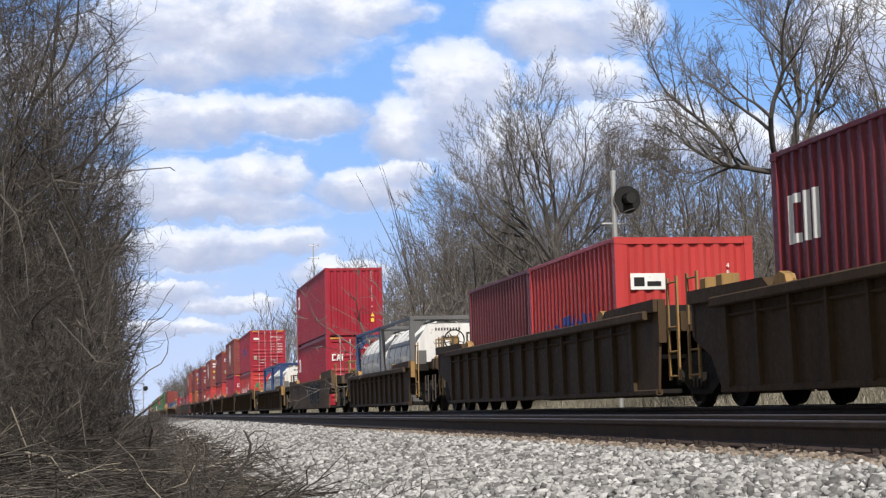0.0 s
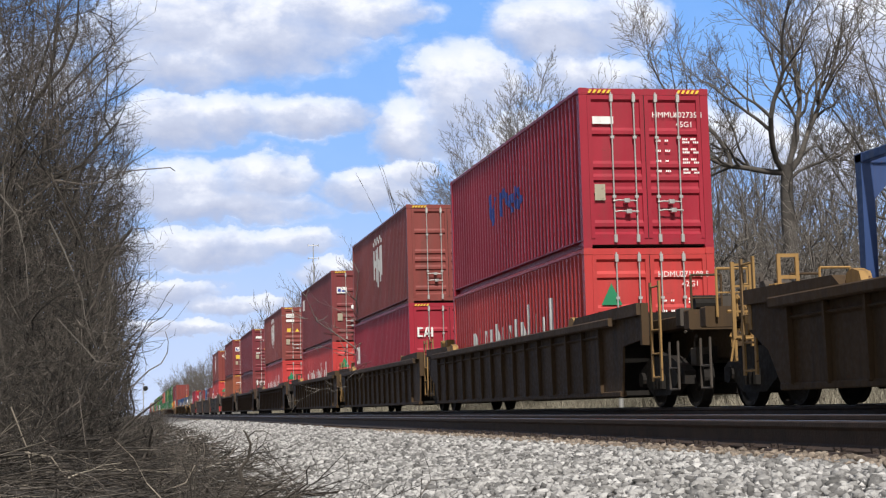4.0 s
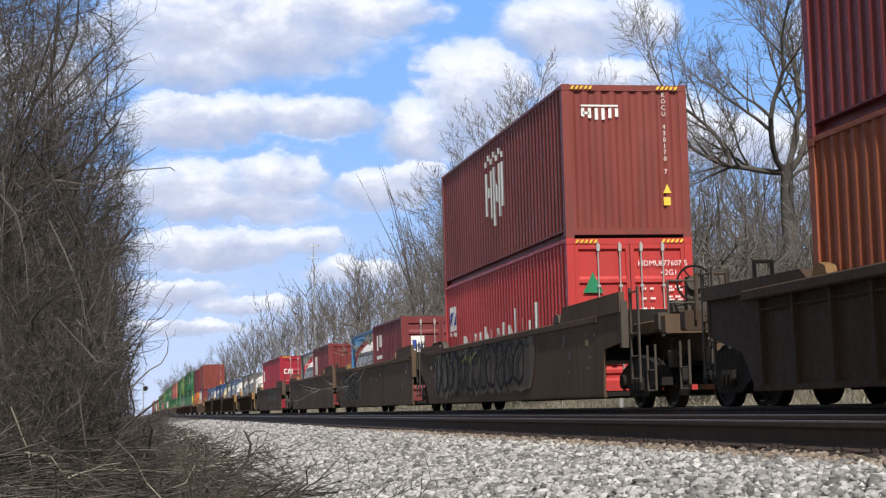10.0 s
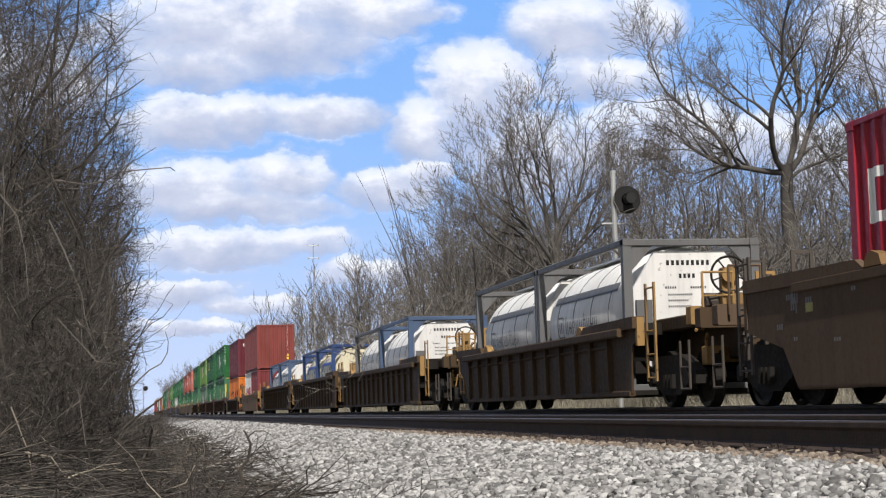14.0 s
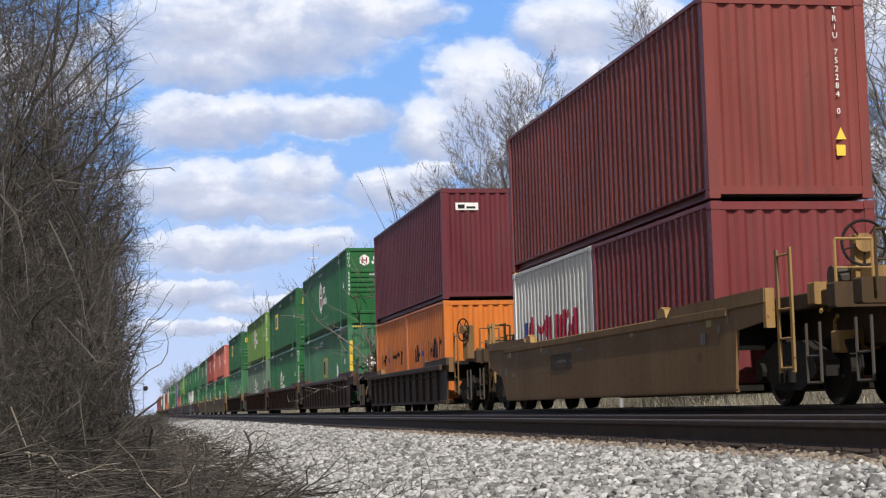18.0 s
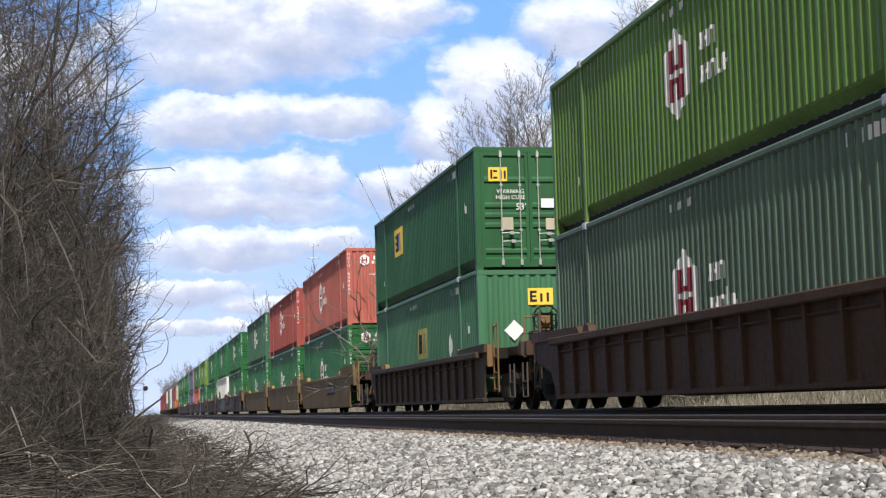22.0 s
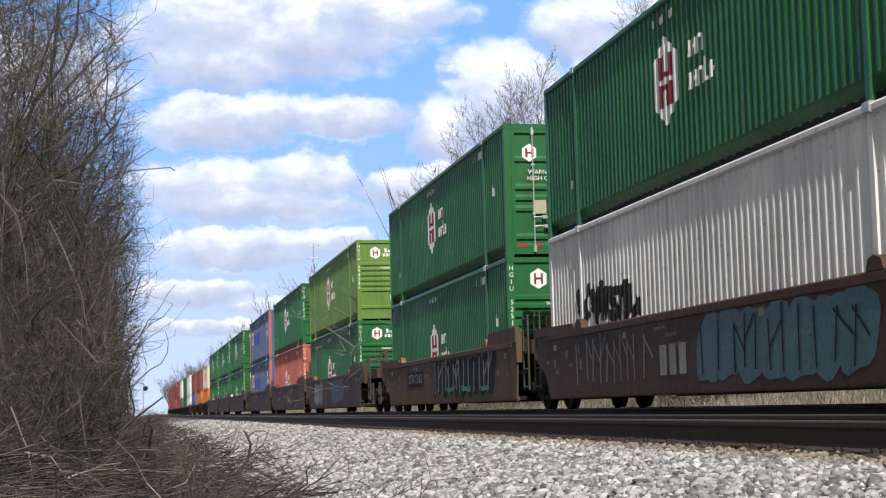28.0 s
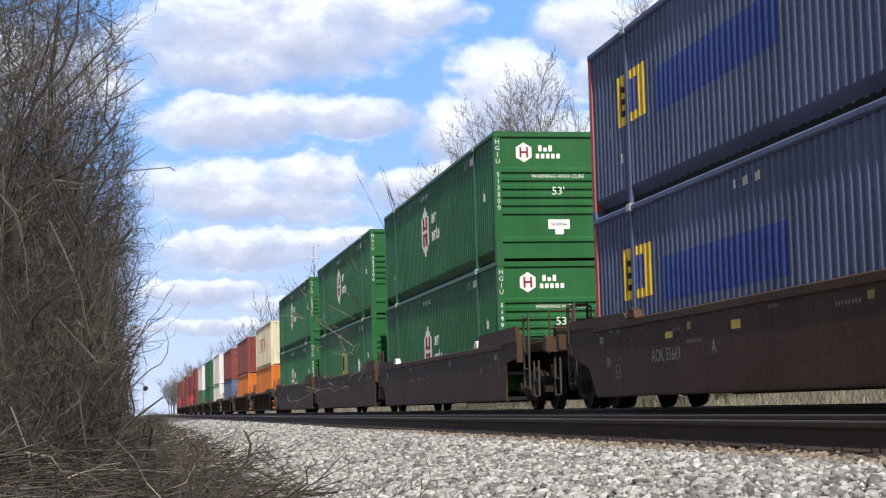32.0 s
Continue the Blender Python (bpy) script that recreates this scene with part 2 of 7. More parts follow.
# ---- ground, ballast and tracks ----
def strip_mesh(name, section, ys):
    """A sheet along the track: section rows of (x, z), drawn over the rows ys."""
    k = len(section)
    v = np.array([(x, y, z) for y in ys for x, z in section], dtype=float)
    f = np.array([(j * k + i, j * k + i + 1, (j + 1) * k + i + 1, (j + 1) * k + i) for j in range(len(ys) - 1) for i in range(k - 1)])
    return v, f


def rough_ground():
    section = [(-2400, 8), (-300, 1.5), (-30, -0.5), (-8, -0.75), (-3, -0.72), (-1, -0.7), (0, -0.68), (2, -0.7), (12.2, -0.7), (13, -0.55), (14.2, -0.15), (15.5, 0.02), (17.5, 0.12), (21, 0.5), (30, 0.9), (80, 2.0), (600, 5), (2600, 14)]
    ys = [-600, -100, -30] + list(np.arange(-10, 120, 2.0)) + list(np.arange(120, 420, 12.0)) + [600, 1000, 1800, 2900]
    v, f = strip_mesh("ground", section, ys)
    for p in v:
        if -8 < p[0] < 40 and not 1 < p[0] < 12.5:
            p[2] += 0.10 * noise.noise(Vector((p[0] * 0.4, p[1] * 0.3, 3)))
    return mesh_arrays("ground", v, f)


ground = tagged(put("ground", rough_ground(), SOIL), "dry grassy ground beside the railway", "ground", kind="structure")

BED_SECTION = [(0.1, -0.72), (0.5, -0.60), (1.2, -0.46), (2.0, -0.355), (2.8, -0.30), (3.5, -0.262), (6.4, -0.262), (7.2, -0.275), (7.7, -0.245), (10.9, -0.245), (11.6, -0.30), (12.6, -0.72)]


def bed_height(x):
    return float(np.interp(x, [p[0] for p in BED_SECTION], [p[1] for p in BED_SECTION]))


sec = []
for (x0, z0), (x1, z1) in zip(BED_SECTION, BED_SECTION[1:]):
    for i in range(max(1, int((x1 - x0) / 0.14))):
        f0 = i / max(1, int((x1 - x0) / 0.14))
        sec.append((x0 + (x1 - x0) * f0, z0 + (z1 - z0) * f0))
sec.append(BED_SECTION[-1])
v, f = strip_mesh("ballast_bed", sec, list(np.arange(-20, 60, 0.2)) + list(np.arange(60, 200, 2.0)) + list(np.arange(200, 1500, 50.0)))
v[:, 2] += np.random.uniform(-0.02, 0.02, len(v))
bed = tagged(put("ballast_bed", mesh_arrays("ballast_bed", v, f), SHADEBED), "crushed stone bed under both tracks, darkened for shade between stones", "ballast", kind="structure")

# an icosahedron, from which every stone is broken
g = (1 + 5 ** 0.5) / 2
ICO_V = np.array([(-1, g, 0), (1, g, 0), (-1, -g, 0), (1, -g, 0), (0, -1, g), (0, 1, g), (0, -1, -g), (0, 1, -g), (g, 0, -1), (g, 0, 1), (-g, 0, -1), (-g, 0, 1)]) / math.sqrt(1 + g * g)
ICO_F = np.array([(0, 11, 5), (0, 5, 1), (0, 1, 7), (0, 7, 10), (0, 10, 11), (1, 5, 9), (5, 11, 4), (11, 10, 2), (10, 7, 6), (7, 1, 8), (3, 9, 4), (3, 4, 2), (3, 2, 6), (3, 6, 8), (3, 8, 9), (4, 9, 5), (2, 4, 11), (6, 2, 10), (8, 6, 7), (9, 8, 1)])


def stones(name, x, y, z, size):
    """Broken stones: each one a jagged, turned, flattened twelve-cornered lump."""
    n = len(x)
    rng = np.random.default_rng(5)
    pts = ICO_V[None] * rng.uniform(0.45, 1.25, (n, 12, 1)) * np.stack([rng.uniform(0.65, 1.5, n), rng.uniform(0.6, 1.2, n), rng.uniform(0.45, 0.85, n)], 1)[:, None]
    a, t = rng.uniform(0, 2 * math.pi, n), rng.normal(0, 0.7, n)
    ca, sa, ct, st = np.cos(a)[:, None], np.sin(a)[:, None], np.cos(t)[:, None], np.sin(t)[:, None]
    px, py, pz = pts[..., 0], pts[..., 1], pts[..., 2]
    py, pz = py * ct - pz * st, py * st + pz * ct
    px, py = px * ca - py * sa, px * sa + py * ca
    v = np.stack([px, py, pz], -1) * size[:, None, None] + np.stack([x, y, z], 1)[:, None]
    f = (np.arange(n) * 12)[:, None, None] + ICO_F[None]
    return mesh_arrays(name, v.reshape(-1, 3), f.reshape(-1, 3))


def scatter(n, x0, x1, y0, y1, r0, r1, lift=0.4):
    rng = np.random.default_rng(int(n + y0 * 7))
    x, y, s = rng.uniform(x0, x1, n), rng.uniform(y0, y1, n), rng.uniform(r0, r1, n)
    z = np.interp(x, [p[0] for p in BED_SECTION], [p[1] for p in BED_SECTION]) + s * rng.uniform(-0.1, 0.55, n) * lift * 2
    return x, y, z, s


near = scatter(15000, 0.7, 3.75, 4.8, 14, 0.016, 0.038)
mid = scatter(17000, 0.3, 3.75, 14, 34, 0.02, 0.042)
far = scatter(8000, 0.2, 3.9, 34, 90, 0.035, 0.06)
x, y, z, s = [np.concatenate(q) for q in zip(near, mid, far)]
tagged(put("ballast_stones", stones("ballast_stones", x, y, z, s), STONE), "loose light grey crushed ballast stones", "ballast", kind="stuff")
x, y, z, s = [np.concatenate(q) for q in zip(scatter(4500, 3.6, 4.12, 5, 26, 0.014, 0.034, 0.8), scatter(2500, 4.1, 6.3, 5, 26, 0.018, 0.034, 0.3), scatter(2500, 6.3, 12.3, 12, 50, 0.03, 0.05))]
tagged(put("crib_stones", stones("crib_stones", x, y, z, s), FOULED), "brown-stained ballast stones packed between the ties", "ballast", kind="stuff")

RAIL = [(-0.076, 0), (0.076, 0), (0.076, 0.011), (0.02, 0.028), (0.009, 0.045), (0.009, 0.128), (0.036, 0.148), (0.037, 0.176), (0.030, 0.184), (-0.030, 0.184), (-0.037, 0.176), (-0.036, 0.148), (-0.009, 0.128), (-0.009, 0.045), (-0.02, 0.028), (-0.076, 0.011)]


def railway(name, cx, top, label):
    track = thing(name, cx, 0, top, label, "railway track", kind="structure")
    for side in (-1, 1):
        rail = put("rail", cached("rail", lambda: Shape().prism(RAIL, -30, 1400, "y").mesh("rail")), RAILRUST, track, (side * 0.754, 0, -0.186), "rusty steel rail with a worn bright top")
        put("running_surface", cached("head", lambda: Shape().cbox(-0.029, 0.029, -30, 1400, 0.1835, 0.1870, 0.001).mesh("running_surface")), RAILHEAD, rail)
    rng = random.Random(cx)
    tie = cached("tie", lambda: Shape().cbox(-1.3, 1.3, -0.11, 0.11, -0.17, 0, 0.012).mesh("tie"))
    plate = cached("plate", lambda: Shape().prism([(-0.18, 0), (0.18, 0), (0.17, 0.016), (0.09, 0.02), (0.085, 0.03), (-0.085, 0.03), (-0.09, 0.02), (-0.17, 0.016)], -0.095, 0.095, "y").mesh("tie_plate"))
    spike = cached("spike", lambda: Shape().box(-0.009, 0.009, -0.009, 0.009, -0.01, 0.02).box(-0.02, 0.012, -0.014, 0.014, 0.02, 0.032).mesh("spike"))
    count = 150 if cx == NEAR_X else 70
    for i in range(count):
        y = 4 + i * 0.51
        t = put("tie", tie, TIE, track, pose(rng.uniform(-0.04, 0.04), y + rng.uniform(-0.03, 0.03), -0.195 + rng.uniform(-0.006, 0.004), 0, 0, rng.uniform(-0.8, 0.8)))
        if i < 40 and cx == NEAR_X:
            for side in (-1, 1):
                put("tie_plate", plate, RAILRUST, t, (side * 0.754, 0, 0.0))
                if cx == NEAR_X and side < 0:
                    put("spike", spike, RAILRUST, t, pose(-0.754 - 0.13, 0.05, 0.015, 0, 0, 180))
                    put("spike", spike, RAILRUST, t, pose(-0.754 - 0.13, -0.06, 0.015, 0, 0, 180))
    s = Shape()
    for i in range(1500):
        y = 4 + (count + i) * 0.51
        s.box(-1.3, 1.3, y - 0.11, y + 0.11, -0.36, -0.195)
    put("distant_ties", s.mesh("distant_ties", fix=False), TIE, track)["kind"] = "stuff"
    return track


railway("track_near", NEAR_X, -0.043, "empty railway track with rusty rails on wooden ties")
railway("track_far", TRAIN_X, 0.0, "railway track under the freight train")


# ---- containers ----
def corrugation(length, pitch, depth):
    """Break points (place along the wall, depth) of a folded steel wall, centred."""
    n = max(1, round(length / pitch))
    p = length / n
    rows = []
    for i in range(n):
        a = -length / 2 + i * p
        rows += [(a, 0.0), (a + p * 0.27, 0.0), (a + p * 0.5, depth), (a + p * 0.77, depth)]
    return rows + [(length / 2, 0.0)]


def clip_poly(poly, a, b):
    """The part of a convex outline between u = a and u = b."""
    for lim, sign in ((a, 1), (b, -1)):
        out = []
        for (u0, v0), (u1, v1) in zip(poly, poly[1:] + poly[:1]):
            i0, i1 = sign * (u0 - lim) >= 0, sign * (u1 - lim) >= 0
            if i0:
                out.append((u0, v0))
            if i0 != i1:
                k = (lim - u0) / (u1 - u0)
                out.append((lim, v0 + k * (v1 - v0)))
        poly = out
        if len(poly) < 3:
            return []
    return poly


def rect(u, v, w, h):
    return [(u, v), (u + w, v), (u + w, v + h), (u, v + h)]


def moved(polys, du, dv, k=1.0):
    return [[(u * k + du, v * k + dv) for u, v in p] for p in polys]


def drape(polys, breaks, place):
    """Paint marks that follow the folds of a wall. place(u, v, depth) gives the point."""
    s = Shape()
    for i, poly in enumerate(polys):
        for (u0, d0), (u1, d1) in zip(breaks, breaks[1:]):
            q = clip_poly(poly, u0, u1)
            if q:
                s.face([place(u, v, d0 + (d1 - d0) * (u - u0) / max(1e-6, u1 - u0) - 0.0003 * i) for u, v in q])
    return s


def font_mesh(text, size):
    """Writing as a flat mesh, from the built-in font: width along x, height along y, centred."""
    cu = bpy.data.curves.new("writing", "FONT")
    cu.body, cu.size, cu.align_x, cu.align_y = text, size, "CENTER", "CENTER"
    cu.resolution_u = 2
    tmp = bpy.data.objects.new("writing", cu)
    scene.collection.objects.link(tmp)
    me = bpy.data.meshes.new_from_object(tmp.evaluated_get(bpy.context.evaluated_depsgraph_get()))
    bpy.data.objects.remove(tmp)
    me.materials.clear()
    me.materials.append(None)
    return me


def side_mark(con, polys, mat, name="side_mark", label=""):
    """Marks on the wall that faces the camera; u runs to the viewer's right, v up from the floor."""
    L, W = con["size_l"], con["size_w"]
    br = [(-y, d) for y, d in reversed(corrugation(L - 0.3, con["pitch"], 0.036))]
    s = drape(polys, br, lambda u, v, d: (-W / 2 + 0.016 + d, -u, v))
    if s.f:
        ob = put(name, s.mesh(name, fix=False), mat, con, None, label)
        if len(polys) > 1:
            ob["kind"] = "stuff"
        return ob


def end_mark(con, polys, mat, name="end_mark", label="", out=0.0):
    L = con["size_l"]
    s = Shape()
    for p in polys:
        s.face([(u, -L / 2 + 0.012 - out, v) for u, v in p])
    ob = put(name, s.mesh(name, fix=False), mat, con, None, label)
    if len(polys) > 1:
        ob["kind"] = "stuff"
    return ob


def end_text(con, text, u, v, size, mat=None, vertical=False, out=0.0):
    L = con["size_l"]
    if vertical:
        text = "\n".join(text)
    me = cached(("text", text, size), lambda: font_mesh(text, size))
    ob = put("writing", me, mat or LETTER, con, pose(u, -L / 2 + 0.010 - out, v, 90))
    ob["kind"] = "stuff"
    return ob


def hazard(con, H):
    """The slanted warning bars under the roof of a tall container."""
    W = con["size_w"]
    bars = []
    for u0 in (-W / 2 + 0.17, W / 2 - 0.62):
        bars += [[(u0 + i * 0.09, H - 0.10), (u0 + i * 0.09 + 0.05, H - 0.10), (u0 + i * 0.09 + 0.09, H - 0.035), (u0 + i * 0.09 + 0.04, H - 0.035)] for i in range(5)]
    end_mark(con, bars, SIGNYELLOW, "warning_stripe", "black and yellow warning stripes", out=0.030)


def container(name, L, H, W, mat, end, label, group, z, unit, y=0.0, pitch=0.278, rodmat=None):
    """A freight container on a car; its own thing, which rides with the train."""
    con = thing(name, TRAIN_X, unit + y, z, label, "container", group)
    con["size_l"], con["size_w"], con["size_h"], con["pitch"] = L, W, H, pitch
    h53 = L > 15
    rail_h = 0.30 if h53 else 0.17
    key = (L, H, W, pitch)

    def wall():
        s = Shape()
        br = corrugation(L - 0.3, pitch, 0.036)
        for (a, d0), (c, d1) in zip(br, br[1:]):
            s.face([(0.02 + d0, a, rail_h), (0.02 + d1, c, rail_h), (0.02 + d1, c, H - 0.075), (0.02 + d0, a, H - 0.075)])
        return s.mesh("side_wall", fix=False)

    me = cached(("wall", key), wall)
    put("side_wall", me, mat, con, (-W / 2, 0, 0))
    put("side_wall", me, mat, con, pose(W / 2, 0, 0, 0, 0, 180))
    put("roof", cached(("roof", key), lambda: Shape().box(-W / 2 + 0.03, W / 2 - 0.03, -L / 2 + 0.1, L / 2 - 0.1, H - 0.05, H - 0.02).mesh("roof")), mat, con)
    put("floor_frame", cached(("floor", key), lambda: Shape().box(-W / 2 + 0.17, W / 2 - 0.17, -L / 2 + 0.05, L / 2 - 0.05, 0.03, 0.16).mesh("floor_frame")), DARK, con)
    rail = cached(("rail", key), lambda: Shape().cbox(-0.055 if h53 else -0.03, 0.055 if h53 else 0.05, -L / 2 + 0.12, L / 2 - 0.12, -0.085 if h53 else -0.035, 0.035, 0.03 if h53 else 0.008).mesh("top_rail"))
    # the long containers have a sill that slopes in under the wall; the short ones a plain channel
    sill = [(0.028, rail_h + 0.008), (0.30, 0.008 + rail_h), (0.30, 0.02), (0.27, 0.02), (0.265, 0.06), (0.05, rail_h - 0.03)] if h53 else [(0.03, rail_h + 0.006), (0.16, rail_h + 0.006), (0.16, 0.02), (0.05, 0.02), (0.05, 0.032), (0.148, 0.032), (0.148, rail_h - 0.02), (0.03, rail_h - 0.02)]
    low = cached(("low", key), lambda: Shape().prism(sill, -L / 2 + 0.12, L / 2 - 0.12, "y").mesh("bottom_rail"))
    post = cached(("post", key), lambda: Shape().cbox(-0.075, 0.075, -0.08, 0.08, 0.11, H - 0.11, 0.02).mesh("corner_post"))
    cast = cached("casting", lambda: Shape().cbox(-0.085, 0.085, -0.092, 0.092, -0.06, 0.06, 0.012).box(-0.035, 0.035, -0.0945, -0.05, -0.03, 0.03).mesh("corner_casting"))
    for sx in (-1, 1):
        put("top_rail", rail, mat, con, (sx * (W / 2 - 0.035), 0, H - 0.04))
        put("bottom_rail", low, mat, con, pose(sx * W / 2, 0, 0, 0, 0, 0 if sx < 0 else 180))
        for sy in (-1, 1):
            put("corner_post", post, mat, con, (sx * (W / 2 - 0.08), sy * (L / 2 - 0.085), 0))
            for zz in (0.06, H - 0.06):
                yy = L / 2 - 0.09
                put("corner_casting", cast, mat, con, pose(sx * (W / 2 - 0.085), sy * yy, zz, 0, 0, 0 if sy < 0 else 180))
            if h53:
                put("lifting_post", cached(("lift", H), lambda: Shape().cbox(-0.02, 0.05, -0.06, 0.06, 0.0, H - 0.05, 0.01).mesh("lifting_post")), mat, con, (sx * (W / 2 - 0.03) - (0.01 if sx < 0 else 0.02), sy * 6.05, 0))
                if sx < 0:
                    put("lifting_casting", cached("lift_cast", lambda: Shape().cbox(-0.03, 0.11, -0.09, 0.09, -0.07, 0.06, 0.015).mesh("lifting_casting")), GALV, con, (-W / 2 - 0.012, sy * 6.05, H - 0.05), "pale worn lifting casting")
    if h53:
        s = Shape()
        for i in range(46):
            yy = -L / 2 + 0.9 + i * (L - 1.8) / 45
            s.box(-W / 2 + 0.165, -W / 2 + 0.19, yy - 0.055, yy + 0.055, 0.135, 0.165)
        put("slotted_strip", cached("slots53", lambda: s.mesh("slotted_strip", fix=False)), GREY, con, None, "row of pale slots along the sill")["kind"] = "stuff"
    header = cached(("header", key), lambda: Shape().box(-W / 2 + 0.15, W / 2 - 0.15, -0.05, 0.05, 0, 0.115).mesh("end_beam"))
    for sy in (-1, 1):
        put("header", header, mat, con, (0, sy * (L / 2 - 0.06), H - 0.125))
        put("sill", header, mat, con, (0, sy * (L / 2 - 0.06), 0.06))

    def plain_end():
        s = Shape()
        br = corrugation(W - 0.3, 0.27, 0.04)
        for (a, d0), (c, d1) in zip(br, br[1:]):
            s.face([(a, 0.02 + d0, 0.15), (c, 0.02 + d1, 0.15), (c, 0.02 + d1, H - 0.12), (a, 0.02 + d0, H - 0.12)])
        return s.mesh("end_wall", fix=False)

    def ribbed_end():
        s = Shape()
        w = W / 2 - 0.15
        o = [(0.08, 0.15), (0.05, 0.15)]
        for zz in (0.42, 1.05, 1.24, 1.43, 1.62, 1.81, 2.0):
            o += [(0.05, zz), (0.012, zz + 0.02), (0.012, zz + 0.10), (0.05, zz + 0.13)]
        s.prism(o + [(0.05, H - 0.12), (0.08, H - 0.12)], -w, w, "x")
        return s.mesh("end_wall")

    endmesh = cached(("plain", key), plain_end)
    put("end_wall", endmesh, mat, con, pose(0, L / 2, 0, 0, 0, 180))
    if end == "plain":
        put("end_wall", endmesh, mat, con, (0, -L / 2, 0))
    elif end == "ribbed":
        put("end_wall", cached(("ribbed", key), ribbed_end), mat, con, (0, -L / 2, 0))
    else:
        w = (W - 0.32) / 2

        def leaf():
            o = [(0.085, 0.16), (0.012, 0.16), (0.012, 0.25), (0.055, 0.30)]
            for zz in (0.36, 0.98, 1.22, 1.46, 2.08):
                if zz + 0.2 < H - 0.3:
                    o += [(0.055, zz), (0.016, zz + 0.035), (0.016, zz + 0.10), (0.055, zz + 0.16)]
            o += [(0.055, H - 0.26), (0.012, H - 0.21), (0.012, H - 0.13), (0.085, H - 0.13)]
            s = Shape().prism(o, 0.07, w - 0.078, "x").box(0, 0.075, 0.010, 0.085, 0.16, H - 0.13).box(w - 0.083, w - 0.008, 0.010, 0.085, 0.16, H - 0.13)
            return s.mesh("door")

        rod = cached(("rod", H), lambda: Shape().tube((0, 0, 0.14), (0, 0, H - 0.08), 0.0145, n=8).box(-0.03, 0.03, -0.025, 0.03, 0.10, 0.24).box(-0.03, 0.03, -0.025, 0.03, H - 0.26, H - 0.12).box(-0.035, 0.035, -0.02, 0.03, 0.92, 0.97).box(-0.035, 0.035, -0.02, 0.03, H - 0.95, H - 0.90).mesh("lock_rod"))
        grip = cached("grip", lambda: Shape().line([(-0.05, -0.03, 0), (0.05, -0.05, 0.012), (0.40, -0.05, 0.0)], 0.014, 6).box(0.16, 0.26, -0.07, 0.0, -0.03, 0.045).mesh("door_handle"))
        gasket = cached(("gasket", H), lambda: Shape().box(-0.012, 0.012, 0.0, 0.05, 0.16, H - 0.13).mesh("seal"))
        for sx in (-1, 1):
            d = put("door", cached(("door", key), leaf), mat, con, (-w if sx < 0 else 0.008, -L / 2, 0))
            for k in (0.415, 0.81):
                u = w * (k if sx < 0 else 1 - k)
                put("lock_rod", rod, rodmat or GALV, d, (u, -0.012, 0), "galvanised lock rod")
            put("door_handle", grip, rodmat or GALV, d, (w * (0.43 if sx < 0 else 0.21), -0.01, 0.86 if sx < 0 else 0.84), "galvanised door handle")
            put("door_handle", grip, rodmat or GALV, d, (w * (0.46 if sx < 0 else 0.24), -0.01, 0.66 if sx < 0 else 0.68), "galvanised door handle")
        put("seal", gasket, SEAL, con, (0, -L / 2 + 0.02, 0))
    if H > 2.8 and not h53 and end == "door":
        hazard(con, H)
    RIDERS.append((con, unit + y, z))
    return con


RIDERS = []


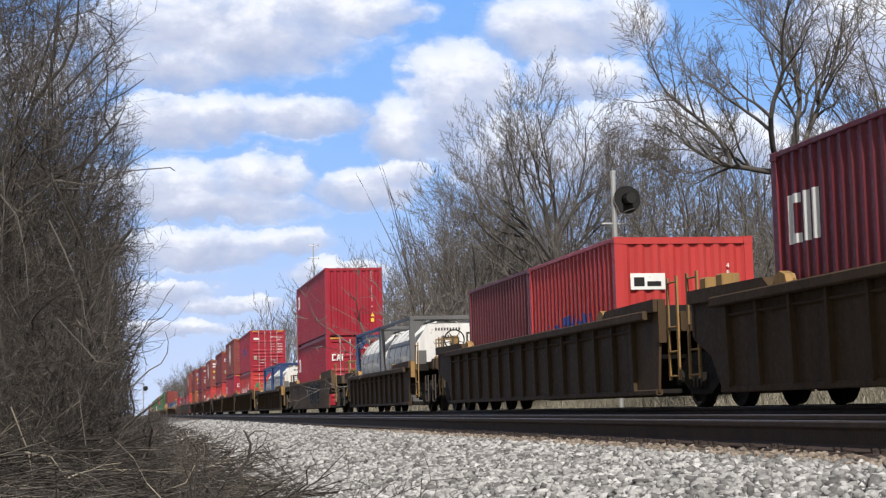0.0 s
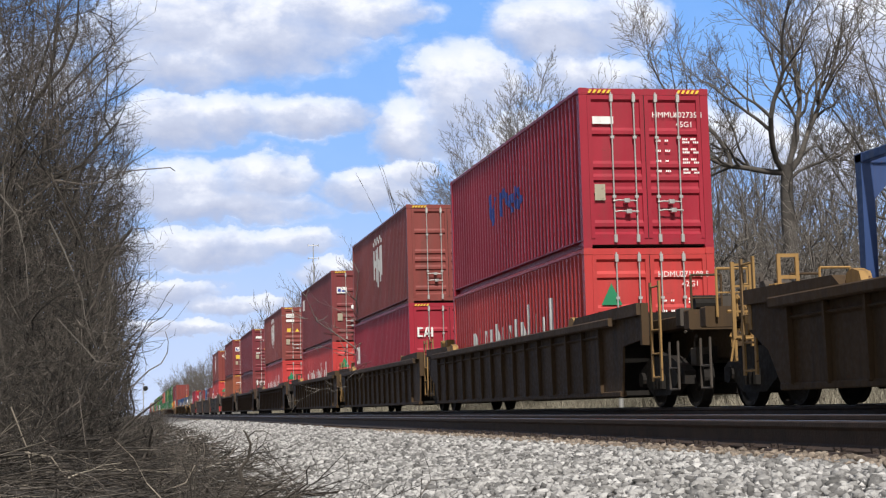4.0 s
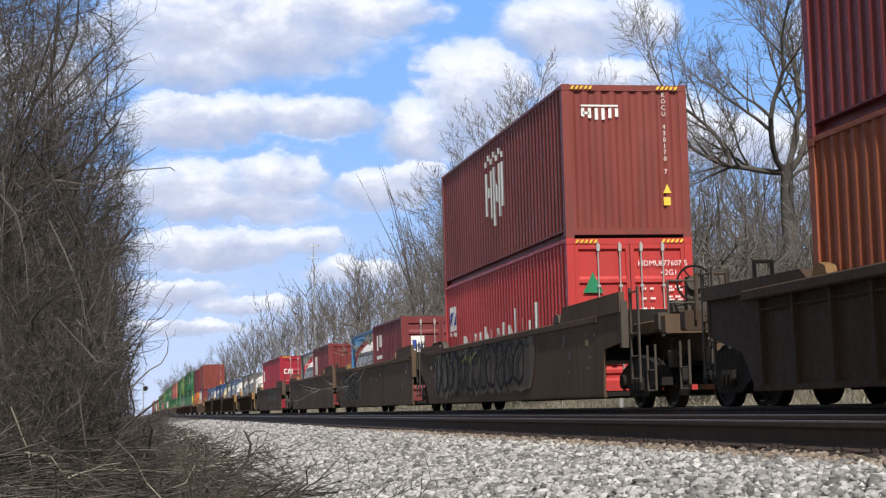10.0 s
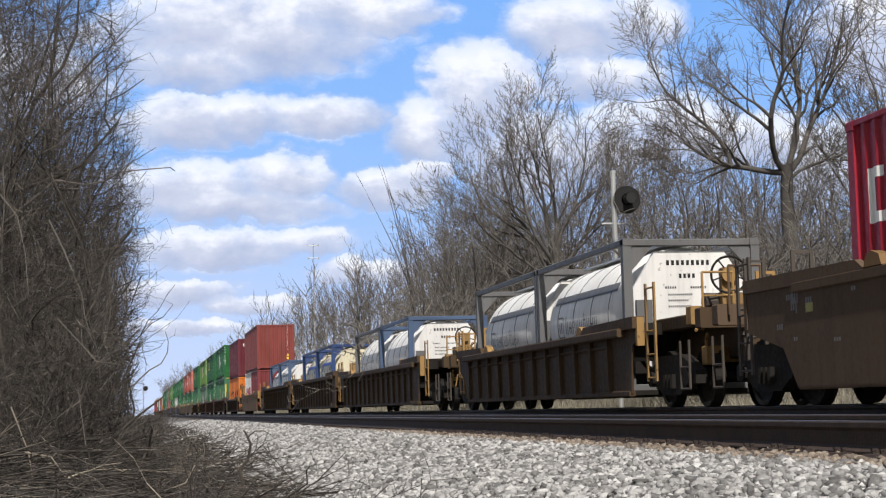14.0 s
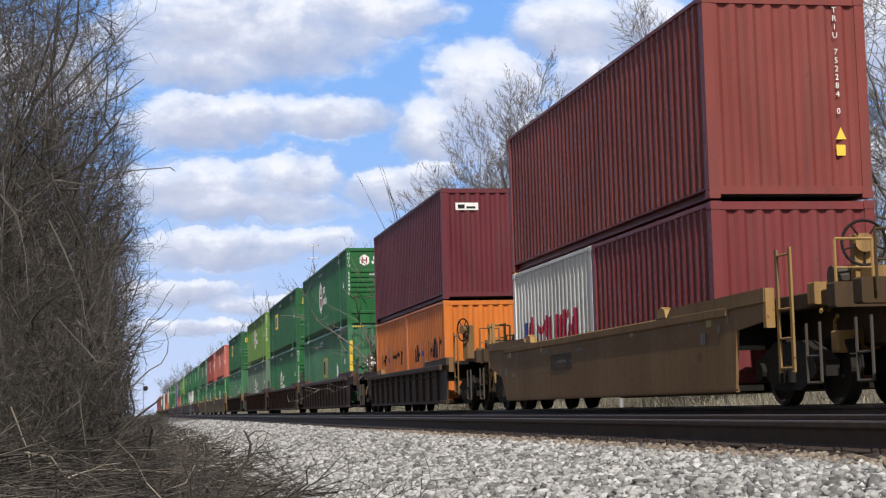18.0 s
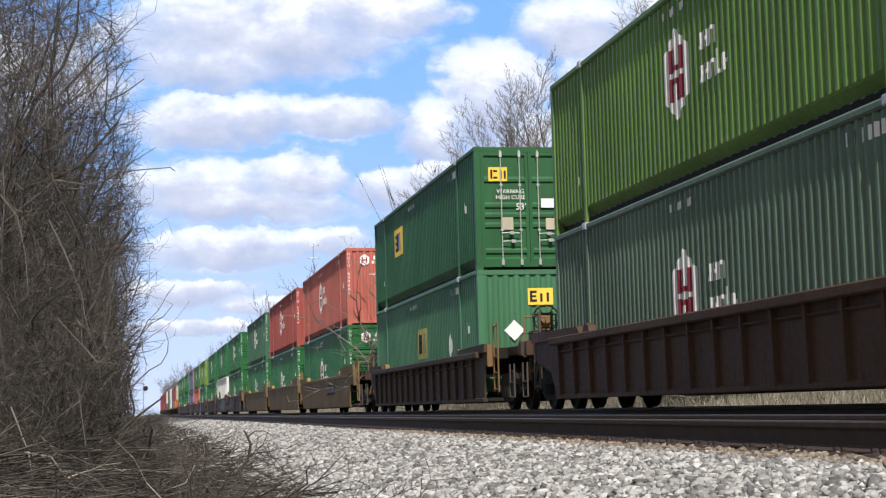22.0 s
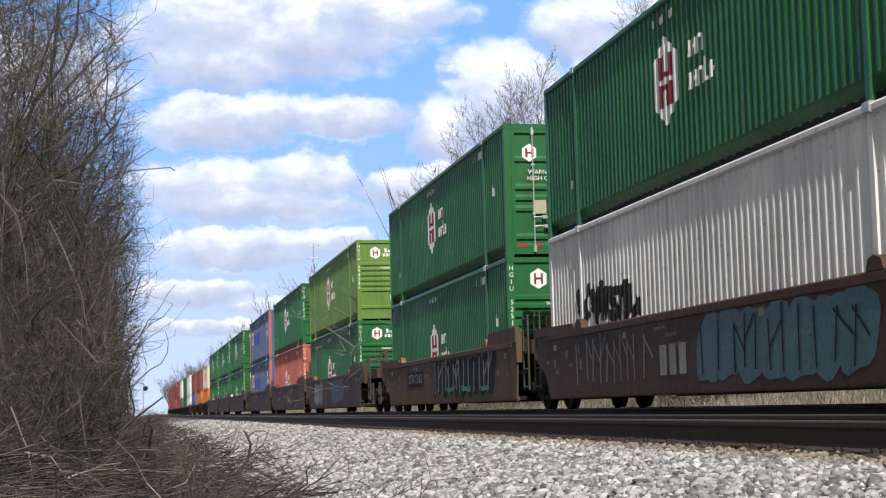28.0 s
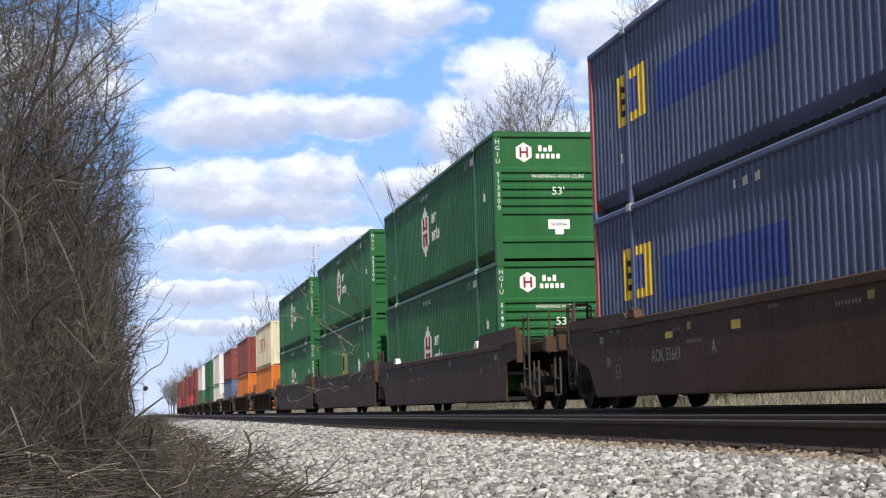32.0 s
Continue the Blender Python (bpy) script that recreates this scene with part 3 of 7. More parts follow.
def tank(unit, y, z, frame_mat, body_mat, label, stripe=None, side_bars=None):
    """A tank container: a clad barrel in an open steel frame."""
    L, W, H, R = 6.06, 2.44, 2.59, 1.13
    con = thing("tank_container", TRAIN_X, unit + y, z, label, "tank container", "tank containers on the train")
    cz = 1.36
    body = cached("barrel", lambda: Shape().spin([(-2.88, 0.35), (-2.85, 0.70), (-2.77, 0.93), (-2.62, 1.07), (-2.38, R), (2.38, R), (2.62, 1.07), (2.77, 0.93), (2.85, 0.70), (2.88, 0.35)], 40).mesh("barrel", smooth=True))
    b = put("barrel", body, body_mat, con, (0, 0, cz))
    ring = cached("band", lambda: Shape().spin([(-0.012, R), (-0.012, R + 0.010), (0.012, R + 0.010), (0.012, R)], 40).mesh("band"))
    for yy in (-1.75, -0.6, 0.6, 1.75):
        put("band", ring, GREY, b, (0, yy, 0), "steel band round the barrel")
    panel = cached("tank_end", lambda: Shape().prism([(-0.62, 0.25), (0.62, 0.25), (1.02, 0.75), (1.02, 1.75), (0.62, 2.38), (-0.62, 2.38), (-1.02, 1.75), (-1.02, 0.75)], -2.90, -2.80, "y").mesh("end_panel"))
    put("end_panel", panel, WHITE if body_mat is not CREAM else CREAM, con, None, "white end panel with small black print")
    post = cached("tank_post", lambda: Shape().cbox(-0.075, 0.075, -0.075, 0.075, 0, H, 0.02).mesh("post"))
    cross = cached("tank_cross", lambda: Shape().cbox(-0.06, 0.06, -1.1, 1.1, -0.06, 0.06, 0.015).mesh("cross_beam"))
    rail = cached("tank_rail", lambda: Shape().cbox(-0.05, 0.05, -2.95, 2.95, -0.055, 0.055, 0.012).mesh("side_rail"))
    gusset = cached("tank_gusset", lambda: Shape().prism([(0, 0), (0.42, 0), (0, -0.46)], -0.03, 0.03, "y").mesh("gusset"))
    cast = cached("casting", lambda: Shape().cbox(-0.085, 0.085, -0.092, 0.092, -0.06, 0.06, 0.012).mesh("corner_casting"))
    for sy in (-1, 1):
        for sx in (-1, 1):
            put("post", post, frame_mat, con, (sx * 1.14, sy * 2.95, 0))
            put("gusset", gusset, frame_mat, con, pose(sx * 1.07, sy * 2.95, H - 0.1, 0, 0, 0 if sx < 0 else 180))
            put("corner_casting", cast, frame_mat, con, (sx * 1.13, sy * 2.945, H - 0.06))
        for zz in (0.07, H - 0.07):
            put("cross_beam", cross, frame_mat, con, pose(0, sy * 2.95, zz, 0, 0, 90))
    for sx in (-1, 1):
        for zz in (0.08, H - 0.06):
            put("side_rail", rail, frame_mat, con, (sx * 1.16, 0, zz))
    put("walkway", cached("tank_walk", lambda: Shape().box(-0.3, 0.3, -2.8, 2.8, 2.53, 2.56).mesh("walkway")), GALV, con, None, "galvanised walkway along the top")
    put("hatch", cached("tank_hatch", lambda: Shape().spin([(2.42, 0.28), (2.56, 0.28), (2.60, 0.2)], 16, "z").mesh("hatch")), GREY, con)
    put("data_plate", cached("tank_plate", lambda: Shape().box(-1.0, -0.72, -3.0, -2.93, 0.9, 1.55).mesh("data_plate")), GREY, con)
    s = Shape()
    for u, v, k, h in ((-0.42, 2.14, 9, 0.085), (-0.2, 1.92, 4, 0.075), (-0.45, 1.74, 5, 0.04), (0.0, 1.74, 7, 0.04), (-0.4, 1.62, 12, 0.035), (-0.4, 1.52, 10, 0.035), (-0.4, 1.42, 11, 0.035)):
        for j in range(k):
            s.face([(a, -2.904, c) for a, c in rect(u + j * h * 1.05, v, h * 0.6, h)])
    put("end_print", s.mesh("end_print", fix=False), LETTERDARK, con)["kind"] = "stuff"
    s = Shape()
    s.face([(0.35, -2.906, 0.95), (0.68, -2.906, 0.95), (0.515, -2.906, 1.25)])
    put("warning_sign", s.mesh("warning_sign", fix=False), SIGNYELLOW, con, None, "yellow triangular warning sign")

    def around(polys, mat, name, label=""):
        s = Shape()
        for p in polys:
            for j in range(6):
                v0, v1 = min(q[1] for q in p), max(q[1] for q in p)
                a, c = v0 + (v1 - v0) * j / 6, v0 + (v1 - v0) * (j + 1) / 6
                lo, hi = min(q[0] for q in p), max(q[0] for q in p)
                pts = []
                for u, vv in ((lo, a), (hi, a), (hi, c), (lo, c)):
                    ang = vv / R
                    pts.append((-(R + 0.014) * math.cos(ang), -u, cz + (R + 0.014) * math.sin(ang)))
                s.face(pts)
        put(name, s.mesh(name, fix=False), mat, con, None, label)

    if stripe:
        around([rect(-2.15, 0.42, 4.3, 0.16)], GREY if stripe == "grey" else LOGOBLUE, "stripe", "dark stripe along the barrel")
    if stripe == "band":
        around([rect(-1.5, -0.9, 0.34, 2.4), rect(1.2, -0.9, 0.34, 2.4)], LOGOBLUE, "blue_band", "blue upright band")
    if side_bars:
        around([rect(-1.70, -0.26, 0.03, 0.40), rect(-1.33, -0.26, 0.03, 0.40), rect(-1.70, -0.26, 0.40, 0.03), rect(-1.70, 0.12, 0.40, 0.03), rect(-1.58, -0.16, 0.04, 0.2), rect(-1.46, -0.16, 0.04, 0.2)], GREY, "emblem", "dark square emblem")
        letters = []
        for i in range(9):
            u0, h = -1.12 + 0.25 * i, 0.34 if i in (0, 5) else 0.24
            letters += [rect(u0, -0.2, 0.03, h), rect(u0 + 0.12, -0.2, 0.03, 0.24)] + ([rect(u0, -0.2 + 0.1 * (i % 3), 0.14, 0.03)] if i % 4 else [])
        around(letters, GREY, "lettering", "dark painted lettering")
    RIDERS.append((con, unit + y, z))
    return con


# ---- well cars ----
def wheel_mesh():
    return Shape().spin([(-0.07, 0.10), (-0.07, 0.2), (-0.02, 0.22), (-0.03, 0.37), (-0.06, 0.40), (-0.068, 0.45), (0.055, 0.457), (0.062, 0.485), (0.085, 0.482), (0.085, 0.40), (0.03, 0.37), (0.03, 0.2), (0.07, 0.18), (0.07, 0.10)], 20, "x").mesh("wheel")


def side_frame_mesh():
    o = [(-1.15, 0.36), (-1.15, 0.56), (-0.92, 0.66), (-0.45, 0.82), (0.45, 0.82), (0.92, 0.66), (1.15, 0.56), (1.15, 0.36), (0.78, 0.38), (0.42, 0.2), (-0.42, 0.2), (-0.78, 0.38)]
    s = Shape().prism(o, -0.09, 0.09, "x")
    for yy in (-0.86, 0.86):
        s.tube((-0.15, yy, 0.457), (0.05, yy, 0.457), 0.12, n=12)
    return s.mesh("side_frame")


def truck(car, y):
    t = put("truck", cached("bolster", lambda: Shape().cbox(-1.0, 1.0, -0.22, 0.22, 0.45, 0.78, 0.05).mesh("truck")), WHEELSTEEL, car, (0, y, 0), "dark greasy bogie with four wheels")
    for sx in (-1, 1):
        put("side_frame", cached("side_frame", side_frame_mesh), WHEELSTEEL, t, (sx * 1.0, 0, 0))
        for yy in (-0.86, 0.86):
            put("wheel", cached("wheel", wheel_mesh), WHEELSTEEL, t, pose(sx * 0.765, yy, 0.457, 0, 0, 0 if sx < 0 else 180))
        put("spring", cached("spring", lambda: Shape().tube((0, -0.16, 0.30), (0, -0.16, 0.52), 0.07, n=8).tube((0, 0, 0.30), (0, 0, 0.52), 0.07, n=8).tube((0, 0.16, 0.30), (0, 0.16, 0.52), 0.07, n=8).mesh("spring")), DARK, t, (sx * 1.1, 0, 0))
    for yy in (-0.86, 0.86):
        put("axle", cached("axle", lambda: Shape().tube((-0.75, 0, 0), (0.75, 0, 0), 0.075, n=10).mesh("axle")), WHEELSTEEL, t, (0, yy, 0.457))


def rigging():
    rng = random.Random(12)
    s = Shape()
    for _ in range(34):
        p = Vector((rng.uniform(-1.25, 0.9), rng.uniform(-0.5, 0.7), rng.uniform(0.7, 1.5)))
        d = rng.choice([Vector((1, 0, 0)), Vector((0, 1, 0)), Vector((0, 0, 0.5))]) * rng.uniform(0.25, 0.8)
        s.line([p, p + d, p + d + Vector((rng.uniform(-0.2, 0.2), rng.uniform(-0.2, 0.2), rng.uniform(-0.3, 0.1)))], rng.uniform(0.012, 0.03), 6)
    for _ in range(20):
        x, y, z = rng.uniform(-1.25, 0.9), rng.uniform(-0.5, 0.8), rng.uniform(0.7, 1.75)
        w, h = rng.uniform(0.05, 0.16), rng.uniform(0.08, 0.3)
        s.cbox(x - w, x + w, y - w, y + w, z - h / 2, z + h / 2, 0.012)
    # upright grab posts, the uncoupling rod and its bent handle, the brake stand's braced frame
    for x, y0, z1 in ((-1.18, -0.32, 2.0), (-0.92, -0.32, 2.0), (-0.55, -0.45, 2.1), (-0.28, -0.45, 2.1)):
        s.box(x - 0.025, x + 0.025, y0 - 0.02, y0 + 0.02, 0.62, z1)
    for zz in (0.95, 1.3, 1.65, 1.95):
        s.box(-1.18, -0.92, -0.335, -0.305, zz, zz + 0.03)
        s.box(-0.55, -0.28, -0.465, -0.435, zz + 0.1, zz + 0.15)
    s.line([(-1.36, -0.62, 0.62), (-1.3, -0.62, 0.92), (-0.5, -0.62, 0.95), (0.1, -0.62, 0.98)], 0.016, 6)
    s.tube((-0.95, -0.1, 1.1), (0.35, -0.1, 1.1), 0.15, n=12)
    return s.mesh("brake_rigging")


def wheel_rim():
    """A closed ring of round bar."""
    n, k, v, f = 28, 6, [], []
    for i in range(n):
        a = 2 * math.pi * i / n
        for j in range(k):
            b = 2 * math.pi * j / k
            r = 0.28 + 0.019 * math.cos(b)
            v.append((r * math.cos(a), 0.019 * math.sin(b), r * math.sin(a)))
            p, q = i * k + j, i * k + (j + 1) % k
            p2, q2 = (i + 1) % n * k + j, (i + 1) % n * k + (j + 1) % k
            f += [(p, p2, q), (q, p2, q2)]
    return mesh_arrays("hand_brake", np.array(v), np.array(f))


def well_car(s, a, style, mat, front, back, top=1.5, railmat=None, brake=False):
    """One well of a stack train. s: its middle; a: from there to the bogies; front, back: 'link' (shared bogie) or 'coupler'."""
    names = {"ribbed": "ribbed", "smooth": "smooth-sided"}
    look_of = {WELLBROWN: "dirty brown", WELLDARK: "dark grimy", WELLUMBER: "dull umber", WELLOX: "dark oxide brown", WELLTAN: "tan brown", WELLOLIVE: "dusty olive-brown"}
    car = thing("well_car", TRAIN_X, s, 0, look_of[mat] + " " + names[style] + " steel well car on the rails", "freight car", "well cars of the train")
    hw, half = a - 1.85, 1.40
    railmat = railmat or YELLOW
    low = 0.24

    near = (1.25 if brake and style == "ribbed" else 2.0) if front == "coupler" else 0.95
    far = (1.1 if brake and style == "ribbed" else 1.75) if back == "coupler" else 1.2

    def side():
        o = [(-hw - near, top + 0.02), (-hw - near, 1.10), (-hw - 0.92, 1.02), (-hw - 0.8, low), (hw + 0.1, low), (hw + 0.5, 0.72), (hw + far, 0.98), (hw + far, top + 0.02), (hw - 0.9, top), (-hw + 0.9, top)]
        k = 0.02
        s = Shape()
        s.prism([o[0], o[1], o[2], o[9]], -k, k, "x").prism([o[2], o[3], o[4], o[8], o[9]], -k, k, "x").prism([o[4], o[5], o[6], o[7], o[8]], -k, k, "x")
        return s.mesh("side_plate")

    lip = 0.17 if style == "ribbed" else 0.05
    for sx in (-1, 1):
        put("side_plate", cached(("side", a, top, near, far), side), mat, car, (sx * half, 0, 0))
        put("top_chord", cached(("chord", a, top, lip), lambda: Shape().cbox(-lip, 0.08, -hw - 0.6, hw + 0.1, top - 0.13, top + 0.01, 0.02).mesh("top_chord")), mat, car, pose(sx * half, 0, 0, 0, 0, 0 if sx < 0 else 180))
        put("bottom_chord", cached(("bchord", a, style), lambda: Shape().cbox(-0.05 if style == "ribbed" else -0.018, 0.06, -hw - 0.78, hw + 0.08, low - 0.04, low + 0.05, 0.015).mesh("bottom_chord")), mat, car, pose(sx * half, 0, 0, 0, 0, 0 if sx < 0 else 180))
        for sy in (-1, 1):
            reach = near if sy < 0 else far
            rise, wide = (0.14, 0.1) if style == "ribbed" else ((0.28 if top >= 1.4 else 0.13) if sy < 0 else 0.12, 0.045)
            put("end_sill", cached(("esill", top, reach, style), lambda: Shape().prism([(-1.9, top + 0.012), (-1.7, top + rise), (reach - 0.02, top + rise + 0.03), (reach - 0.02, top - 0.02), (-1.6, top - 0.05)], -wide, wide, "x").mesh("end_sill")), mat, car, pose(sx * half, sy * hw, 0, 0, 0, 0 if sy > 0 else 180), "raised cap of the well's corner")
            put("corner_plate", cached(("cplate", top), lambda: Shape().cbox(-0.06, 0.06, -0.05, 0.05, 1.0, top + 0.16, 0.01).mesh("corner_plate")), railmat if brake else mat, car, (sx * (half - 0.03), sy * (hw + reach - 0.04), 0), "worn painted corner plate")
            put("stacking_cone", cached(("cone", top), lambda: Shape().prism([(-0.22, 0), (0.22, 0), (0.16, 0.13), (0.02, 0.17), (-0.16, 0.12)], -0.07, 0.07, "x").mesh("guide_bracket")), railmat, car, (sx * (half - 0.02), sy * (hw - 2.15), top + 0.01), "worn yellow container guide")
    if style == "ribbed":
        rib = cached(("rib", top), lambda: Shape().prism([(-0.08, low + 0.04), (-0.02, low), (-0.02, top - 0.12), (-0.10, top - 0.12)], -0.035, 0.035, "y").mesh("rib"))
        k = max(8, round(2 * hw / 1.12))
        for i in range(k + 1):
            put("rib", rib, mat, car, (-half, -hw + 0.3 + i * (2 * hw - 0.6) / k, 0))
        put("stiffener", cached(("stiff", a, top), lambda: Shape().prism([(-0.075, top - 0.27), (-0.02, top - 0.30), (-0.02, top - 0.24), (-0.075, top - 0.255)], -hw + 0.3, hw - 0.3, "y").mesh("stiffener")), mat, car, (-half, 0, 0))
        # full-width dark plate added to blacken the gap at each well end
        for sy in (-1, 1):
            put("darkening_plate", cached("lowplate", lambda: Shape().box(-half, half, -0.02, 0.02, low, 1.26).mesh("darkening_plate")), DARK, car, (0, sy * (hw - 0.3), 0))
    put("well_floor", cached(("wfloor", a), lambda: Shape().box(-half, half, -hw, hw, low - 0.02, low + 0.06).mesh("well_floor")), DARK, car)
    for sy, kind in ((-1, front), (1, back)):
        e = 1.75 if kind == "coupler" else 0.75
        d = put("end_platform", cached(("plat", e), lambda: Shape().cbox(-0.78, 0.78, 0.1, 1.85 + e, 1.24, 1.46, 0.02).cbox(-1.2, 1.2, 1.62 + e, 1.85 + e, 1.16, 1.46, 0.02).cbox(-0.45, 0.45, 0.2, 1.85 + e, 0.72, 1.27, 0.03).mesh("end_platform")), WELLBROWN if mat in (WELLTAN, WELLOLIVE) else mat, car, pose(0, sy * hw, 0, 0, 0, 0 if sy > 0 else 180))
        put("bulkhead", cached(("bulk", top), lambda: Shape().prism([(0.10, 0.78), (0.20, 0.78), (0.30, 1.0), (0.55, 1.2), (0.55, top + 0.10), (0.45, top + 0.10), (0.42, 1.22), (0.18, 1.02)], -half + 0.03, half - 0.03, "x").mesh("bulkhead")), DARK, car, pose(0, sy * hw, 0, 0, 0, 0 if sy > 0 else 180))
        put("hose", cached("hose", lambda: Shape().line([(0.3, 0, 0.9), (0.34, 0.3, 0.55), (0.3, 0.6, 0.42), (0.28, 0.8, 0.5)], 0.025, 6).mesh("hose")), SEAL, car, pose(0, sy * (hw + 1.4), 0, 0, 0, 0 if sy > 0 else 180))
        # flat-bar ladder by the corner, dull with grime
        put("ladder", cached("ladder", lambda: Shape().box(-0.014, 0.014, -0.25, -0.18, 0.42, 1.98).box(-0.014, 0.014, 0.18, 0.25, 0.42, 1.98).line([(0, -0.22, 0.48), (0, 0.22, 0.48)], 0.016, 6).line([(0, -0.22, 0.85), (0, 0.22, 0.85)], 0.016, 6).line([(0, -0.22, 1.22), (0, 0.22, 1.22)], 0.016, 6).line([(0, -0.22, 1.9), (0, 0.22, 1.9)], 0.016, 6).mesh("ladder")), railmat if (brake and sy < 0) or railmat is YELLOW else GRIME, car, (-1.30, sy * (hw + (near if sy < 0 else far) + 0.32), 0), "flat-bar steel ladder")
        if kind == "coupler":
            put("coupler", cached("coupler", lambda: Shape().cbox(-0.09, 0.09, 0, 0.75, 0.72, 0.95, 0.02).cbox(-0.16, 0.18, 0.5, 0.85, 0.66, 1.0, 0.04).mesh("coupler")), WHEELSTEEL, car, pose(0, sy * (a + 1.35), 0, 0, 0, 0 if sy > 0 else 180))
            for sx in (-1, 1):
                put("handrail", cached("endrail", lambda: Shape().line([(-0.24, 0, 1.3), (-0.24, 0, 2.0), (0.24, 0, 2.0), (0.24, 0, 1.3)], 0.02, 6).line([(-0.24, 0, 1.65), (0.24, 0, 1.65)], 0.014, 6).mesh("handrail")), railmat if brake else mat, car, (sx * 0.8, sy * (a + 1.45), 0), "steel handrail on the end platform")
            put("brake_rigging", cached("rigging", rigging), railmat if brake and railmat is not GRIME else GRIME, car, pose(0, sy * (a + 0.75), 0, 0, 0, 0 if sy > 0 else 180), "clutter of brake pipes and brackets")["kind"] = "stuff"
            put("step", cached("step", lambda: Shape().line([(0, -0.2, 1.0), (0, -0.2, 0.28), (0, 0.2, 0.28), (0, 0.2, 1.0)], 0.02, 6).line([(0, -0.2, 0.6), (0, 0.2, 0.6)], 0.016, 6).mesh("step")), GRIME, car, (-1.3, sy * (a + 1.3), 0), "hanging steel step")
            put("valve_box", cached("valves", lambda: Shape().cbox(-0.35, 0.35, -0.2, 0.2, 0.0, 0.28, 0.03).tube((-0.8, 0, 0.16), (0.7, 0, 0.16), 0.13, n=12).mesh("valve_box")), GRIME if brake else DARK, car, (0.1, sy * (a + 0.55), 1.46), "brake cylinder and valves on the end platform")
        else:
            put("link_arm", cached("linkarm", lambda: Shape().cbox(-0.22, 0.22, 0, 1.3, 0.82, 1.12, 0.04).mesh("link_arm")), railmat, car, pose(0, sy * (a - 1.2), 0, 0, 0, 0 if sy > 0 else 180))
            put("post", cached("linkpost", lambda: Shape().cbox(-0.14, 0.14, -0.12, 0.12, 1.1, 1.75, 0.02).mesh("post")), railmat, car, (-0.75, sy * (a - 0.35), 0.2))
    if brake:
        w = put("hand_brake", cached("brakewheel", wheel_rim), DARK, car, pose(-1.12, -a + 0.2, 2.05, 0, 0, -70) if top == 1.2 else pose(-0.42, -a - 0.95, 2.0, 0, 0, -8), "spoked hand brake wheel")
        for i in range(5):
            put("spoke", cached("spoke", lambda: Shape().tube((0.02, 0, 0), (0.275, 0, 0), 0.013, n=6).mesh("spoke")), DARK, w, pose(0, 0, 0, 0, 72 * i + 18, 0))
        put("brake_post", cached("brakepost", lambda: Shape().cbox(-0.11, 0.11, 0.05, 0.25, -0.75, 0.12, 0.02).tube((0, -0.04, 0), (0, 0.1, 0), 0.12, n=14).mesh("brake_post")), railmat, w)
    if style == "smooth":
        stencils(car, a, int(s))
    truck(car, a)
    if front == "coupler":
        truck(car, -a)
    RIDERS.append((car, s, 0))
    return car


def car_mark(car, polys, mat, half=1.40, name="marking", label="", proud=0.028):
    s = Shape()
    for i, p in enumerate(polys):
        s.face([(-half - proud - 0.0004 * i, -u, v) for u, v in p])
    ob = put(name, s.mesh(name, fix=False), mat, car, None, label)
    if len(polys) > 1:
        ob["kind"] = "stuff"
    return ob


def car_text(car, text, u, v, size, mat=None):
    me = cached(("text", text, size), lambda: font_mesh(text, size))
    ob = put("writing", me, mat or LETTER, car, pose(-1.43, -u, v, 90, 0, -90))
    ob["kind"] = "stuff"
    return ob


def stencils(car, a, seed):
    """Data stencils towards the ends of a smooth side: pale blocks, dashes and small yellow squares."""
    rng = random.Random(seed)
    pale, gold = [], []
    for side in (-1, 1):
        for _ in range(9):
            u, v = side * (a - rng.uniform(1.2, 4.0)), rng.uniform(0.62, 1.3)
            w, h = rng.uniform(0.05, 0.28), rng.choice((0.045, 0.07, 0.16))
            pale += [rect(u + i * 0.07, v, 0.045, h) for i in range(max(1, int(w / 0.07)))]
        gold.append(rect(side * (a - 2.1), 1.12, 0.22, 0.11))
    for _ in range(5):
        u, v = rng.uniform(-4, 4), rng.uniform(0.85, 1.3)
        pale += [rect(u + i * 0.09, v, 0.05, 0.05) for i in range(rng.randint(3, 8))]
    gold += [rect(-3.4, 1.14, 0.16, 0.11), rect(2.6, 1.16, 0.18, 0.10)]
    car_mark(car, pale, GREYSPRAY, name="stencils", label="rows of faded pale stencils", proud=0.026)
    car_mark(car, gold, FADEDYELLOW, name="reflectors", label="small faded yellow reflector squares", proud=0.026)


def spray(car, u0, u1, v0, v1, mat, seed, thick=0.07):
    """Sprayed scrawl: fat strokes that no one can read."""
    rng = random.Random(seed)
    polys = []
    u = u0
    while u < u1:
        w = rng.uniform(0.35, 0.8)
        pts = [(u + rng.uniform(0, w), v0 + (v1 - v0) * rng.random()) for _ in range(4)]
        pts.sort(key=lambda p: rng.random())
        for (a, b), (c, d) in zip(pts, pts[1:]):
            ln = math.hypot(c - a, d - b) or 1
            nx, ny = -(d - b) / ln * thick / 2, (c - a) / ln * thick / 2
            polys.append([(a + nx, b + ny), (c + nx, d + ny), (c - nx, d - ny), (a - nx, b - ny)])
        u += w * 0.8
    return polys


